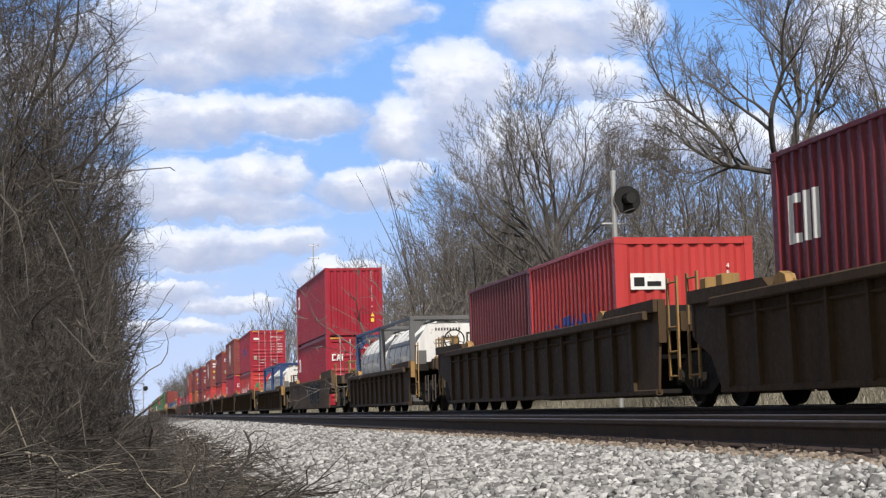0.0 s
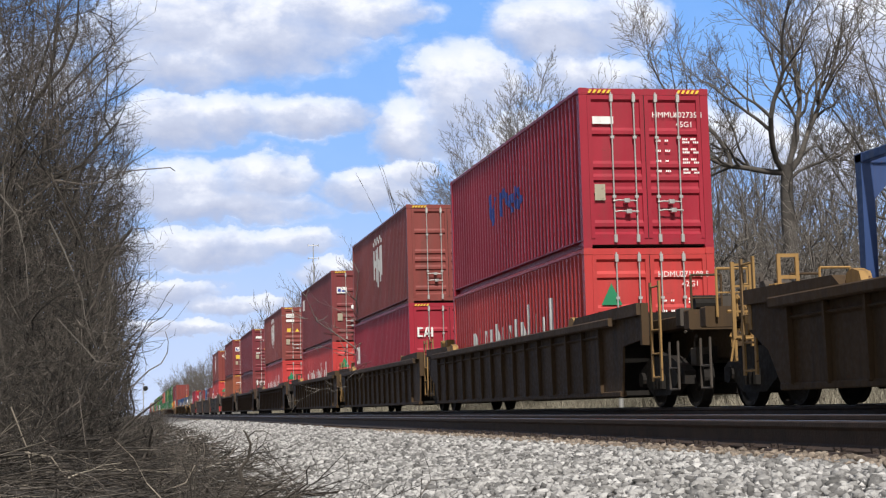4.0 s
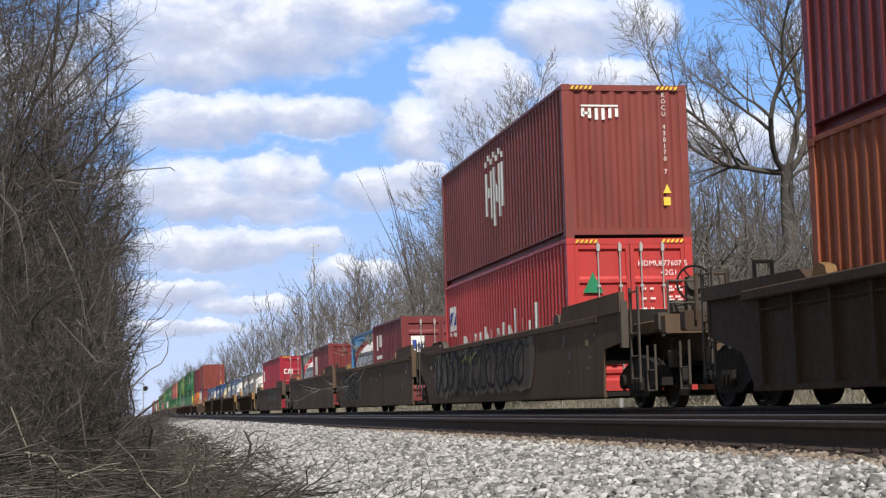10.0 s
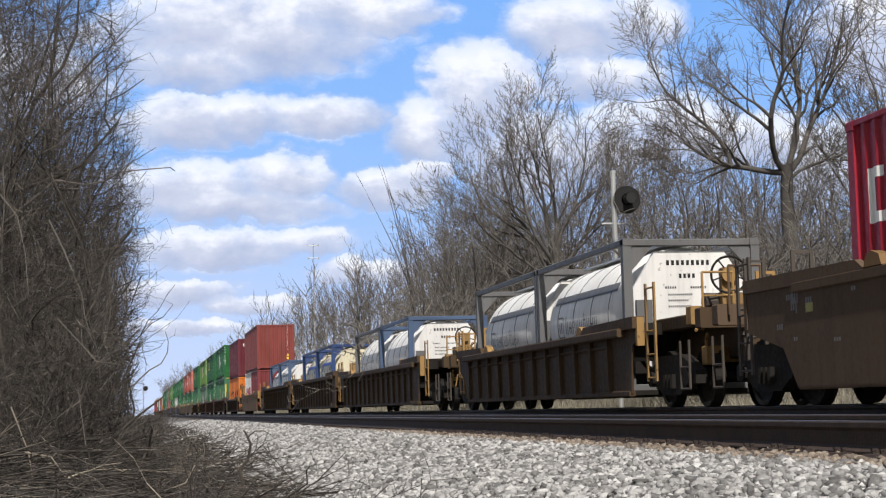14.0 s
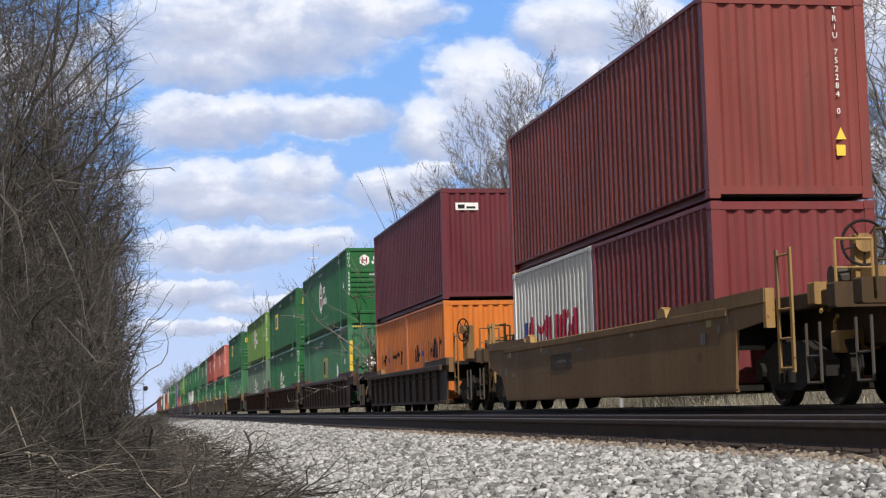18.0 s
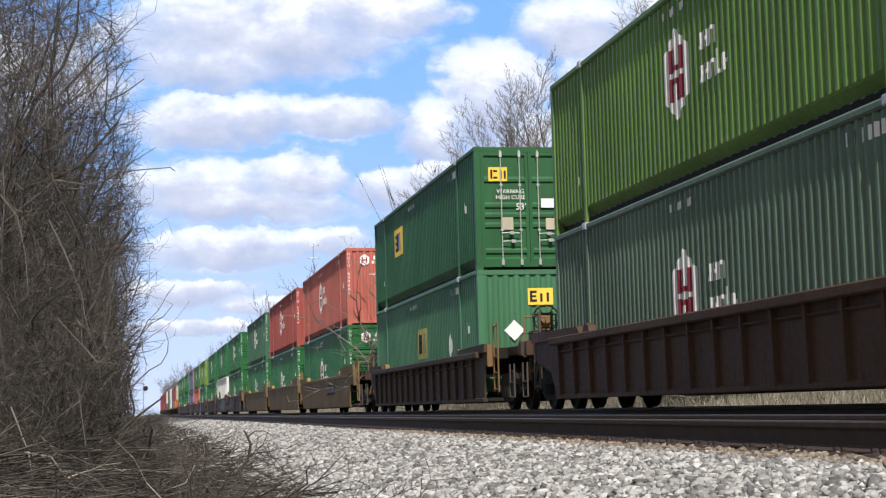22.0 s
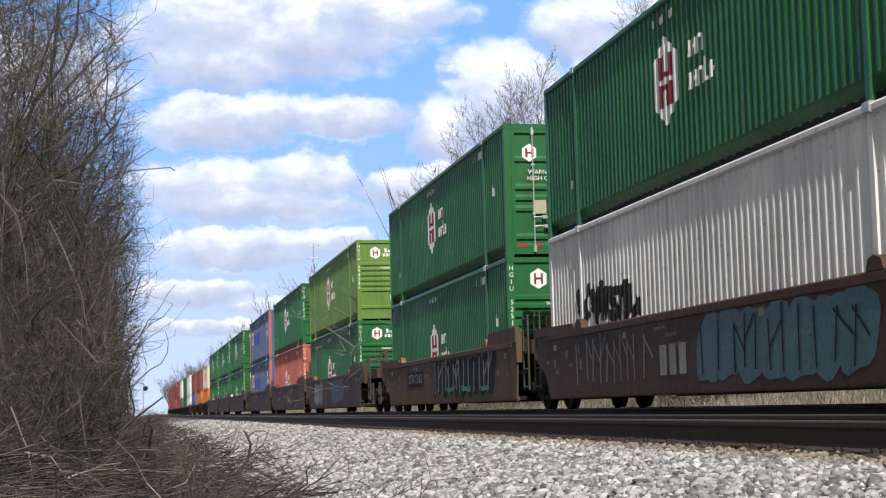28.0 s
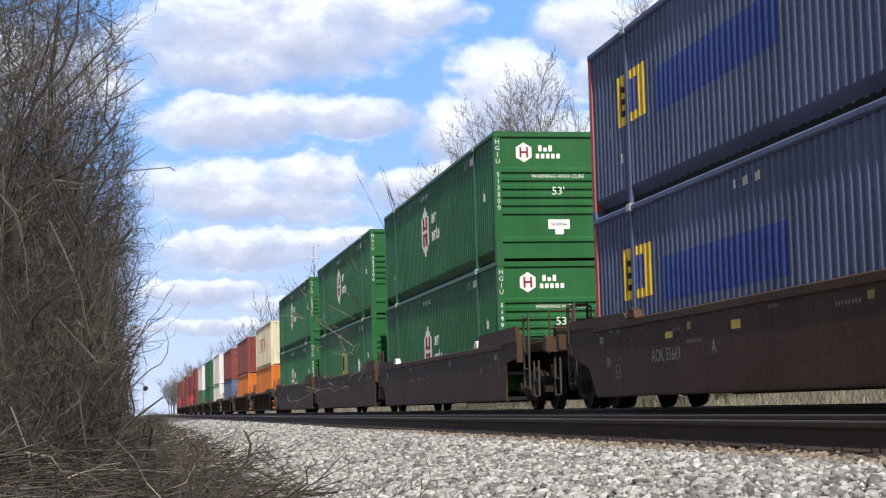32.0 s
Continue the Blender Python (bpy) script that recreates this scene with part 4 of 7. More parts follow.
def loops(u0, u1, v0, v1, seed, thick=0.05, inner=True):
    """Sprayed balloon shapes: closed wavy outlines side by side."""
    rng = random.Random(seed)
    polys = []
    u = u0
    while u < u1:
        w = rng.uniform(0.75, 1.15) * (v1 - v0)
        for k in ((1.0, 0.42) if inner else (1.0,)):
            cu, cv = u + w / 2 + rng.uniform(-0.1, 0.1) * (k < 1), (v0 + v1) / 2 + rng.uniform(-0.12, 0.12) * (k < 1)
            ph = [rng.uniform(0, 6.28) for _ in range(3)]
            ring = []
            for i in range(22):
                b = 2 * math.pi * i / 22
                r = k * (0.82 + 0.12 * math.sin(2 * b + ph[0]) + 0.10 * math.sin(3 * b + ph[1]) + 0.06 * math.sin(5 * b + ph[2]))
                ring.append((cu + r * w / 2 * math.cos(b), cv + r * (v1 - v0) / 2 * math.sin(b)))
            for (a, b), (c, d) in zip(ring, ring[1:] + ring[:1]):
                ln = math.hypot(c - a, d - b) or 1
                nx, ny = -(d - b) / ln * thick / 2, (c - a) / ln * thick / 2
                polys.append([(a + nx, b + ny), (c + nx, d + ny), (c - nx, d - ny), (a - nx, b - ny)])
        u += w * 0.86
    return polys


def fills(u0, u1, v0, v1, seed, size=1.0, tall=1.0):
    """Broad sprayed shapes side by side, each a soft-edged block."""
    rng = random.Random(seed)
    polys = []
    u = u0
    while u < u1:
        w = rng.uniform(0.75, 1.0) * size
        ph = [rng.uniform(0, 6.28) for _ in range(2)]
        cv = (v0 + v1) / 2 + rng.uniform(-0.05, 0.05)
        ring = []
        for i in range(20):
            b = 2 * math.pi * i / 20
            c, d = math.cos(b), math.sin(b)
            k = (abs(c) ** 3 + abs(d) ** 3) ** (-1 / 3) * (1 + 0.07 * math.sin(3 * b + ph[0]) + 0.05 * math.sin(5 * b + ph[1]))
            ring.append((u + w / 2 + k * c * w * 0.5 + 0.12 * d * tall, cv + k * d * (v1 - v0) * 0.48))
        polys.append(ring)
        u += w * (0.98 if size < 1 else 0.74)
    return polys


def strokes(u0, u1, v0, v1, seed, thick=0.13, gap=0.3):
    """A row of slanting sprayed bars joined here and there."""
    rng = random.Random(seed)
    polys = []
    u = u0
    while u < u1:
        lo, hi = v0 + rng.uniform(0, 0.12), v1 - rng.uniform(0, 0.2)
        lean = rng.uniform(-0.06, 0.12)
        polys.append([(u, lo), (u + thick, lo), (u + thick + lean, hi), (u + lean, hi)])
        nxt = u + gap * rng.uniform(0.8, 1.25)
        if rng.random() < 0.62:
            b0, b1 = (hi, (lo + hi) / 2) if rng.random() < 0.5 else ((lo + hi) / 2, hi)
            polys.append([(u + thick * 0.6, b0 - thick), (u + thick * 0.6, b0), (nxt + thick * 0.4, b1), (nxt + thick * 0.4, b1 - thick)])
        else:
            nxt += gap * 0.35
        u = nxt
    return polys


# ---- emblems as plain shapes ----
def hexagon(u, v, r):
    return [(u + r * 0.92 * math.sin(i * math.pi / 3), v + r * math.cos(i * math.pi / 3)) for i in range(6)]


def hub_side(con, v=1.62):
    c = (-0.9, v)
    side_mark(con, [hexagon(*c, 0.70)], LETTER, "emblem", "white six-sided emblem")
    bars = [rect(c[0] + k, c[1] + q, 0.10, 0.36) for k in (-0.28, 0.18) for q in (0.04, -0.40)] + [rect(c[0] - 0.18, c[1] + 0.06, 0.36, 0.08), rect(c[0] - 0.18, c[1] - 0.14, 0.36, 0.08), rect(c[0] - 0.08, c[1] + 0.14, 0.06, 0.26), rect(c[0] + 0.02, c[1] - 0.40, 0.06, 0.26)]
    L, W = con["size_l"], con["size_w"]
    br = [(-y, d) for y, d in reversed(corrugation(L - 0.3, con["pitch"], 0.036))]
    s = drape(bars, br, lambda u, v, d: (-W / 2 + 0.012 + d, -u, v))
    put("emblem_inset", s.mesh("emblem_inset", fix=False), LOGORED, con)
    words = []
    for row, n, k in ((0.12, 3, 0), (-0.36, 5, 1)):
        for i in range(n):
            u0, h = 0.10 + 0.25 * i, (0.36 if (i + k) % 4 == 0 else 0.25)
            words += [rect(u0, v + row, 0.06, h), rect(u0 + 0.11, v + row, 0.06, 0.25)] + ([rect(u0 + 0.05, v + row + 0.10 * (i % 3), 0.07, 0.06)])
    side_mark(con, words, LETTER, "lettering", "white painted lettering")
    side_small(con)


def side_small(con):
    """Serial numbers under the roof and small stencils by the posts, as bars."""
    L, H = con["size_l"], con["size_h"]
    h = L / 2
    rows = []
    for u, v, w, k in ((-h + 1.1, 1.25, 0.10, 0.20), (-h + 1.75, 0.75, 0.06, 0.16), (h - 1.35, 1.5, 0.12, 0.26), (h - 2.35, 0.62, 0.06, 0.2), (h - 2.35, 1.1, 0.08, 0.16)):
        rows += [rect(u, v, w * 0.45, k), rect(u + w * 0.55, v, w * 0.45, k * 0.7)]
    rows += [rect(-1.4 + 0.15 * i, H - 0.38, 0.06, 0.12) for i in range(8)] + [rect(h - 3.4 + 0.19 * i, H - 0.40, 0.07, 0.17) for i in range(6)]
    side_mark(con, rows, LETTER, "small_print", "small white lettering")


def emp_side(con, at=-2.6, v=1.45, board=None):
    side_mark(con, [rect(at - 0.75, v, 1.5, 0.85)], board or SIGNYELLOW, "emblem", "yellow emblem board")
    L, W = con["size_l"], con["size_w"]
    br = [(-y, d) for y, d in reversed(corrugation(L - 0.3, con["pitch"], 0.036))]
    for k, m, us in ((0, LETTERDARK, (-0.6, -0.3)), (1, LOGOBLUE, (0.0, 0.25))):
        s = drape([rect(at + q, v + 0.15, 0.16, 0.55) for q in us] + ([rect(at - 0.6, v + 0.15 + 0.2 * j, 0.4, 0.1) for j in range(3)] if k == 0 else []), br, lambda u, vv, d: (-W / 2 + 0.012 + d, -u, vv))
        put("emblem_inset", s.mesh("emblem_inset", fix=False), m, con)
    side_small(con)


def hub_end(con, digits, back=-0.030):
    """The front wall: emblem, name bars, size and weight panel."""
    H = con["size_h"]
    end_mark(con, [hexagon(-0.62, H - 0.48, 0.23)], LETTER, "emblem", "white six-sided emblem", out=back)
    c = (-0.62, H - 0.48)
    end_mark(con, [rect(c[0] - 0.1, c[1] - 0.12, 0.045, 0.24), rect(c[0] + 0.055, c[1] - 0.12, 0.045, 0.24), rect(c[0] - 0.06, c[1] - 0.02, 0.12, 0.045)], LOGORED, "emblem_inset", out=back + 0.004)
    end_mark(con, [rect(-0.28 + 0.12 * i, H - 0.46, 0.08, 0.14 if i in (0, 2) else 0.09) for i in range(3)] + [rect(-0.34 + 0.12 * i, H - 0.62, 0.08, 0.11) for i in range(5)], LETTER, "lettering", "white painted lettering", out=back)
    end_text(con, "WARNING HIGH CUBE", 0.15, 1.92, 0.12, out=0.004)
    end_text(con, "53'", 0.15, 1.58, 0.26, out=0.004)
    end_mark(con, [rect(-0.1, 0.72, 0.5, 0.22), rect(0.06, 0.60, 0.2, 0.12)], LETTER, "weight_panel", "white weight panel", out=back)
    end_text(con, "24 000 lbs", 0.15, 0.83, 0.09, LETTERDARK, out=back + 0.004)
    end_text(con, digits, -con["size_w"] / 2 + 0.085, H - 1.0, 0.15, vertical=True, out=0.012)
    end_text(con, digits, con["size_w"] / 2 - 0.085, H - 1.0, 0.15, vertical=True, out=0.012)


def door_print(con, owner, number, code):
    H = con["size_h"]
    end_text(con, owner, 0.37, H - 0.50, 0.15, out=0.006)
    end_text(con, number, 0.86, H - 0.50, 0.15, out=0.006)
    end_text(con, code, 0.77, H - 0.68, 0.15, out=0.006)
    rows = []
    for i in range(4):
        v = H - 1.0 - 0.19 * i
        for u0, k, dv in ((0.2, 3, 0.0), (0.38, 2 + i % 2, 0.0), (0.72, 3, 0.03), (0.88, 3, 0.03), (0.72, 4, -0.03), (0.93, 3, -0.03)):
            rows += [rect(u0 + 0.036 * j, v + dv, 0.026, 0.036) for j in range(k)]
    end_mark(con, rows, LETTER, "data_print", "rows of small white print", out=0.006)
    end_mark(con, [rect(-1.0, 0.88, 0.2, 0.3)], PLATE, "data_plate", "tarnished data plate", out=0.004)


def plain_print(con, digits):
    H = con["size_h"]
    end_text(con, digits, 0.78, H - 0.95, 0.125, vertical=True, out=0.004)
    end_mark(con, [rect(0.72, 0.62, 0.14, 0.16)], SIGNYELLOW, "caution_label", "yellow caution label", out=0.002)
    end_mark(con, [[(0.72, 0.86), (0.88, 0.86), (0.80, 1.04)]], SIGNYELLOW, "warning_sign", "yellow triangular warning sign", out=0.002)


def badge(con, u, v, w, h, mat=None, inner=None):
    end_mark(con, [rect(u, v, w, h)], mat or LETTER, "badge", "small painted badge", out=0.006)
    if inner is not None:
        end_mark(con, [rect(u + w * 0.1, v + h * 0.2, w * 0.3, h * 0.55), rect(u + w * 0.48, v + h * 0.2, w * 0.4, h * 0.3)], inner, "badge_shape", out=0.009)


def block_badge(con, u=-1.0, v=1.95):
    end_mark(con, moved([rect(0, 0, 0.05, 0.26), rect(0.05, 0, 0.1, 0.05), rect(0.05, 0.21, 0.1, 0.05), [(0.17, 0), (0.22, 0), (0.29, 0.26), (0.24, 0.26)], [(0.29, 0), (0.34, 0), (0.34, 0.26), (0.29, 0.26)], rect(0.22, 0.06, 0.08, 0.045), rect(0.38, 0, 0.055, 0.26)], u, v, 1.1), LETTER, "emblem", "white block emblem", out=0.006)


def shield(con, u=0.0, v=1.15, k=1.0):
    """White barred emblem on a side wall."""
    p = [rect(-1.0, 0.1, 0.26, 1.0), rect(-0.74, 0.5, 0.25, 0.24), rect(-0.5, 0.0, 0.26, 1.1), rect(-0.16, -0.2, 0.26, 1.35)]
    p += [[(0.12, 0.5), (0.4, 0.2), (0.4, 0.55), (0.12, 1.0)], rect(0.42, -0.05, 0.24, 1.2), rect(0.74, 0.15, 0.26, 1.0)]
    p += [rect(-1.0 + 0.3 * i, 1.25 + (0.12 if i % 2 else 0.0), 0.22, 0.13) for i in range(7)]
    side_mark(con, moved(p, u, v, k), LETTER, "emblem", "white barred emblem on the side")


def row_bars(con, u0, n, step, v, h, mat=None):
    side_mark(con, [rect(u0 + step * i, v, step * 0.28, h) for i in range(n)] + [rect(u0 + step * i + step * 0.2, v + (h * 0.4 if i % 2 else h * 0.75), step * 0.4, h * 0.16) for i in range(n)], mat or LETTER, "lettering", "big white painted lettering")


def corner_blocks(con, v=1.75):
    h = con["size_l"] / 2
    side_mark(con, [rect(-h + 0.45, v, 0.2, 0.62), rect(-h + 0.65, v, 0.16, 0.12), rect(-h + 0.65, v + 0.5, 0.16, 0.12), rect(-h + 0.95, v, 0.14, 0.62), rect(-h + 1.22, v, 0.14, 0.62)], LETTER, "emblem", "white block emblem by the end")


def green_tri(con, u=-0.75, v=None):
    v = con["size_h"] - 1.05 if v is None else v
    end_mark(con, [[(u - 0.2, v), (u + 0.2, v), (u, v + 0.4)]], LOGOGREEN, "triangle", "green painted triangle", out=0.008)


# ---- the train, car by car from its front ----
LOW40, LOW53 = 0.27, 0.38
TINT = {MAROON: "maroon", WINE: "wine red", DEEPWINE: "deep wine red", CRIMSON: "crimson", RED: "bright red", OXIDE: "oxide brown", RUSTBROWN: "rusty orange-brown", ORANGE: "orange", GREEN: "green", DKGREEN: "dark green",
        MIDGREEN: "faded green", GREYGREEN: "dull grey-green", BRICK: "brick red", LIME: "lime green", SAGE: "grey-green", CORAL: "faded coral red", BLUE: "faded blue", WHITE: "white", CREAM: "cream"}


def c40(s, mat, z, H, end, where, y=0.0):
    return container("shipping_container", 12.52, H, 2.504, mat, end, TINT[mat] + " corrugated forty-foot container " + where, "forty-foot containers", z, s, y + 0.16)


def c20(s, mat, z, y, end="plain"):
    return container("short_container", 6.22, 2.661, 2.504, mat, end, TINT[mat] + " corrugated twenty-foot container in a well car", "twenty-foot containers", z, s, y * 1.02 + 0.12)


def c53(s, mat, z, end, where):
    return container("domestic_container", 16.55, H53, 2.65, mat, end, TINT[mat] + " corrugated fifty-three-foot container " + where, "fifty-three-foot containers", z, s, 0.2, 0.225)


ON, IN = "stacked on another container", "sitting in a well car"
HI, LO, H53 = 2.974, 2.661, 2.955


def low_text(con):
    side_mark(con, [rect(-3.9 + 0.62 * i, 0.85, 0.17, 1.08 if i in (9, 12) else 0.74 + 0.10 * (i % 3 == 1)) for i in range(13)] + [[(-3.75 + 1.24 * i, 1.58), (-3.6 + 1.24 * i, 1.58), (-3.3 + 1.24 * i, 0.9), (-3.45 + 1.24 * i, 0.9)] for i in range(5)], LETTER, "lettering", "tops of big white painted letters")


well_car(13.3, 9.8, "ribbed", WELLBROWN, "coupler", "link")
c = c40(13.3, WINE, LOW40, HI, "plain", IN)
corner_blocks(c)
well_car(32.9, 9.8, "ribbed", WELLBROWN, "link", "coupler")
c = c20(32.9, RED, LOW40, -3.07)
badge(c, -0.98, 1.75, 0.62, 0.28, inner=LETTERDARK)
plain_print(c, "481108 7")
side_mark(c, spray(None, -2.4, 2.0, 0.75, 1.5, None, 3, 0.16), LOGOBLUE, "spray_paint", "blue sprayed scrawl")
c20(32.9, MAROON, LOW40, 3.07)
well_car(54.4, 8.0, "ribbed", WELLBROWN, "coupler", "coupler", 1.3, brake=True)
tank(54.4, -3.07, LOW40, GREY, SILVER, "grey-framed tank container with a white barrel in a well car", "grey", True)
tank(54.4, 3.07, LOW40, NAVY, SILVER, "blue-framed tank container with a pale barrel in a well car", None, False)
u = well_car(76.0, 9.2, "smooth", WELLUMBER, "coupler", "coupler", 1.45)
car_mark(u, fills(0.9, 4.4, 0.40, 1.36, 33, 0.62, 1.3), LETTERDARK, name="spray_paint", label="black sprayed letters")
car_mark(u, loops(0.8, 4.2, 0.38, 1.38, 34, 0.045, False), GREYSPRAY, name="spray_paint", label="pale sprayed outlines", proud=0.034)
car_mark(u, [rect(-0.5, 0.85, 0.55, 0.22), rect(-0.45, 0.68, 0.08, 0.2), rect(-0.1, 0.70, 0.08, 0.18)], GREYSPRAY, label="patch of pale overpaint")
c = c40(76.0, CRIMSON, LOW40, HI, "door", IN)
corner_blocks(c)
block_badge(c)
door_print(c, "CAAU", "512536 0", "45G1")
c = c40(76.0, CRIMSON, LOW40 + HI, HI, "plain", ON)
corner_blocks(c, 1.9)
plain_print(c, "CAIU 444547 0")
well_car(99.2, 9.8, "ribbed", WELLBROWN, "coupler", "coupler", 1.35, brake=True)
tank(99.2, -3.07, LOW40, NAVY, SILVER, "blue-framed tank container with a white end in a well car", "grey", False)
tank(99.2, 3.07, LOW40, NAVY, SILVER, "blue-framed tank container with a white barrel in a well car", "grey", True)
well_car(122.8, 9.8, "ribbed", WELLBROWN, "coupler", "link")
c = c40(122.8, RED, LOW40, LO, "door", IN)
low_text(c)
green_tri(c)
door_print(c, "HDMU", "271108 5", "42G1")
c = c40(122.8, CRIMSON, LOW40 + LO, HI, "door", ON)
side_mark(c, spray(None, -1.8, 1.2, 1.3, 2.0, None, 8, 0.2), LOGOBLUE, "emblem", "dark blue emblem on the side")
badge(c, -1.0, 2.3, 0.4, 0.14)
door_print(c, "HMMU", "602735 1", "45G1")
u = well_car(142.3, 9.7, "ribbed", WELLBROWN, "link", "link")
car_text(u, "125'", -7.0, 0.6, 0.34, GREYSPRAY)
c = c40(142.3, CRIMSON, LOW40, HI, "door", IN)
corner_blocks(c, 1.5)
block_badge(c)
c = c40(142.3, OXIDE, LOW40 + HI, HI, "door", ON)
shield(c)
well_car(161.7, 9.7, "ribbed", WELLBROWN, "link", "coupler")
c = c40(161.7, RED, LOW40, LO, "door", IN)
low_text(c)
green_tri(c)
door_print(c, "HDMU", "463681 0", "42G1")
c = c40(161.7, MAROON, LOW40 + LO, HI, "door", ON)
badge(c, -1.02, 2.02, 0.42, 0.26, inner=LOGOBLUE)
side_mark(c, [rect(-5.7, 2.0, 0.8, 0.5)], WHITE, "badge", "worn white and blue panel")
end_mark(c, [hexagon(-0.36, 1.45, 0.09), rect(-0.06, 0.78, 0.14, 0.24), rect(-0.3, 0.28, 0.1, 0.08), hexagon(0.95, 0.3, 0.06), rect(0.45, 0.3, 0.16, 0.03)], LETTER, "sticker", "torn white stickers", out=0.006)
door_print(c, "BMOU", "415374 0", "45G1")
well_car(185.3, 9.8, "ribbed", WELLDARK, "coupler", "coupler", railmat=WELLTAN)
c = c40(185.3, RED, LOW40, LO, "door", IN)
low_text(c)
green_tri(c)
door_print(c, "HDMU", "863576 3", "42G1")
c = c40(185.3, OXIDE, LOW40 + LO, HI, "door", ON)
shield(c)
badge(c, -1.0, 2.38, 0.45, 0.22)
badge(c, -1.0, 2.14, 0.45, 0.14)
end_mark(c, [rect(-0.95, 1.58, 0.2, 0.2), [(-0.5, 1.6), (-0.28, 1.6), (-0.39, 1.78)]], SIGNYELLOW, "caution_label", "yellow caution labels", out=0.006)
door_print(c, "KOCU", "422917 3", "45G1")
well_car(208.7, 9.8, "ribbed", WELLDARK, "coupler", "coupler", railmat=WELLTAN)
c = c40(208.7, MAROON, LOW40, LO, "door", IN)
end_mark(c, moved([rect(0, 0, 0.1, 0.34), rect(-0.04, 0.2, 0.2, 0.06), rect(0.2, 0.0, 0.2, 0.07), rect(0.2, 0.08, 0.06, 0.15), rect(0.2, 0.2, 0.2, 0.06), [(0.46, 0), (0.54, 0), (0.72, 0.26), (0.64, 0.26)], [(0.64, 0), (0.72, 0), (0.54, 0.26), (0.46, 0.26)]], -0.98, 1.72), LETTER, "lettering", "white painted lettering", out=0.006)
door_print(c, "TGHU", "519224 3", "42G1")
c = c40(208.7, WINE, LOW40 + LO, HI, "door", ON)
badge(c, -1.0, 2.3, 0.42, 0.15)
end_mark(c, [hexagon(-0.85, 1.6, 0.06), rect(-1.0, 1.25, 0.3, 0.07)], LETTER, "sticker", "small white stickers", out=0.006)
end_mark(c, [[(-0.45, 1.5), (-0.25, 1.5), (-0.35, 1.68)]], SIGNYELLOW, "warning_sign", out=0.006)
end_text(c, "Global", -0.36, 2.15, 0.12, out=0.006)
door_print(c, "GCXU", "502363 4", "45G1")
well_car(232.1, 9.8, "ribbed", WELLDARK, "coupler", "coupler", railmat=WELLTAN)
c = c40(232.1, RUSTBROWN, LOW40, HI, "door", IN)
door_print(c, "TCKU", "728471 1", "45G1")
end_mark(c, [rect(-0.98, 2.32, 0.4, 0.05)], LETTER, "lettering", out=0.006)
c = c40(232.1, MAROON, LOW40 + HI, HI, "door", ON)
badge(c, -1.02, 1.98, 0.34, 0.36, inner=LOGOBLUE)
green_tri(c, -0.35, 2.05)
end_mark(c, [rect(-0.98, 1.36, 0.32, 0.32), [(-0.46, 1.42), (-0.24, 1.42), (-0.35, 1.6)]], SIGNYELLOW, "caution_label", "yellow caution labels", out=0.008)
end_mark(c, [rect(-0.55, 1.72, 0.4, 0.09), [(-0.44, 1.36), (-0.26, 1.36), (-0.35, 1.18)], hexagon(0.42, 2.1, 0.09), rect(0.78, 1.0, 0.22, 0.11), rect(1.0, 0.3, 0.12, 0.06)], LETTER, "sticker", "white stickers", out=0.006)
side_mark(c, [rect(-5.6, 2.05, 0.25, 0.5), rect(-5.2, 2.1, 0.5, 0.3), rect(-5.6, 1.75, 0.9, 0.1)], LETTER, "emblem", "white emblem by the end")
door_print(c, "FSCU", "850372 0", "45G1")
u = well_car(256.0, 9.9, "smooth", WELLUMBER, "coupler", "link", 1.62, railmat=GRIME, brake=True)
car_mark(u, fills(-7.2, 3.4, 0.36, 1.52, 13, 1.15, 2.0), DUSTSPRAY, name="spray_paint", label="dull grey sprayed swirls")
car_mark(u, loops(-7.0, 3.2, 0.42, 1.48, 14, 0.10, False) + strokes(-6.6, 3.0, 0.45, 1.4, 18, 0.07, 0.55), LETTERDARK, name="spray_paint", label="black sprayed outlines", proud=0.034)
car_mark(u, strokes(-6.6, -5.2, 1.15, 1.45, 15, 0.10, 0.5) + strokes(-3.5, -1.5, 1.1, 1.45, 16, 0.10, 0.6), FADEDYELLOW, name="spray_paint", label="faded yellow sprayed strokes", proud=0.038)
c = c40(256.0, RED, LOW40, HI, "door", IN)
low_text(c)
side_mark(c, [rect(-5.75, 1.78, 0.95, 0.62)], LETTER, "badge", "white panel with a blue zigzag")
side_mark(c, [rect(-5.65 + 0.2 * i, 1.65 - 0.02 * (i % 2), 0.12, 0.10) for i in range(5)], LETTER, "small_print", "small white lettering")
side_mark(c, [[(-3.9, 0.75), (-3.4, 0.75), (-3.4, 1.15), (-3.75, 1.45), (-3.9, 1.2)]], LOGOGREEN, "painted_shape", "green painted corner of an emblem")
W, br = c["size_w"], [(-y, d) for y, d in reversed(corrugation(c["size_l"] - 0.3, c["pitch"], 0.036))]
zig = drape([[(-5.65 + 0.2 * i, 1.92), (-5.55 + 0.2 * i, 1.92), (-5.43 + 0.2 * i, 2.26), (-5.53 + 0.2 * i, 2.26)] for i in range(4)], br, lambda u, v, d: (-W / 2 + 0.012 + d, -u, v))
put("badge_shape", zig.mesh("badge_shape", fix=False), LOGOBLUE, c, None, "blue slanting bars")
green_tri(c)
door_print(c, "HDMU", "677607 5", "42G1")
c = c40(256.0, OXIDE, LOW40 + HI, HI, "plain", ON)
shield(c)
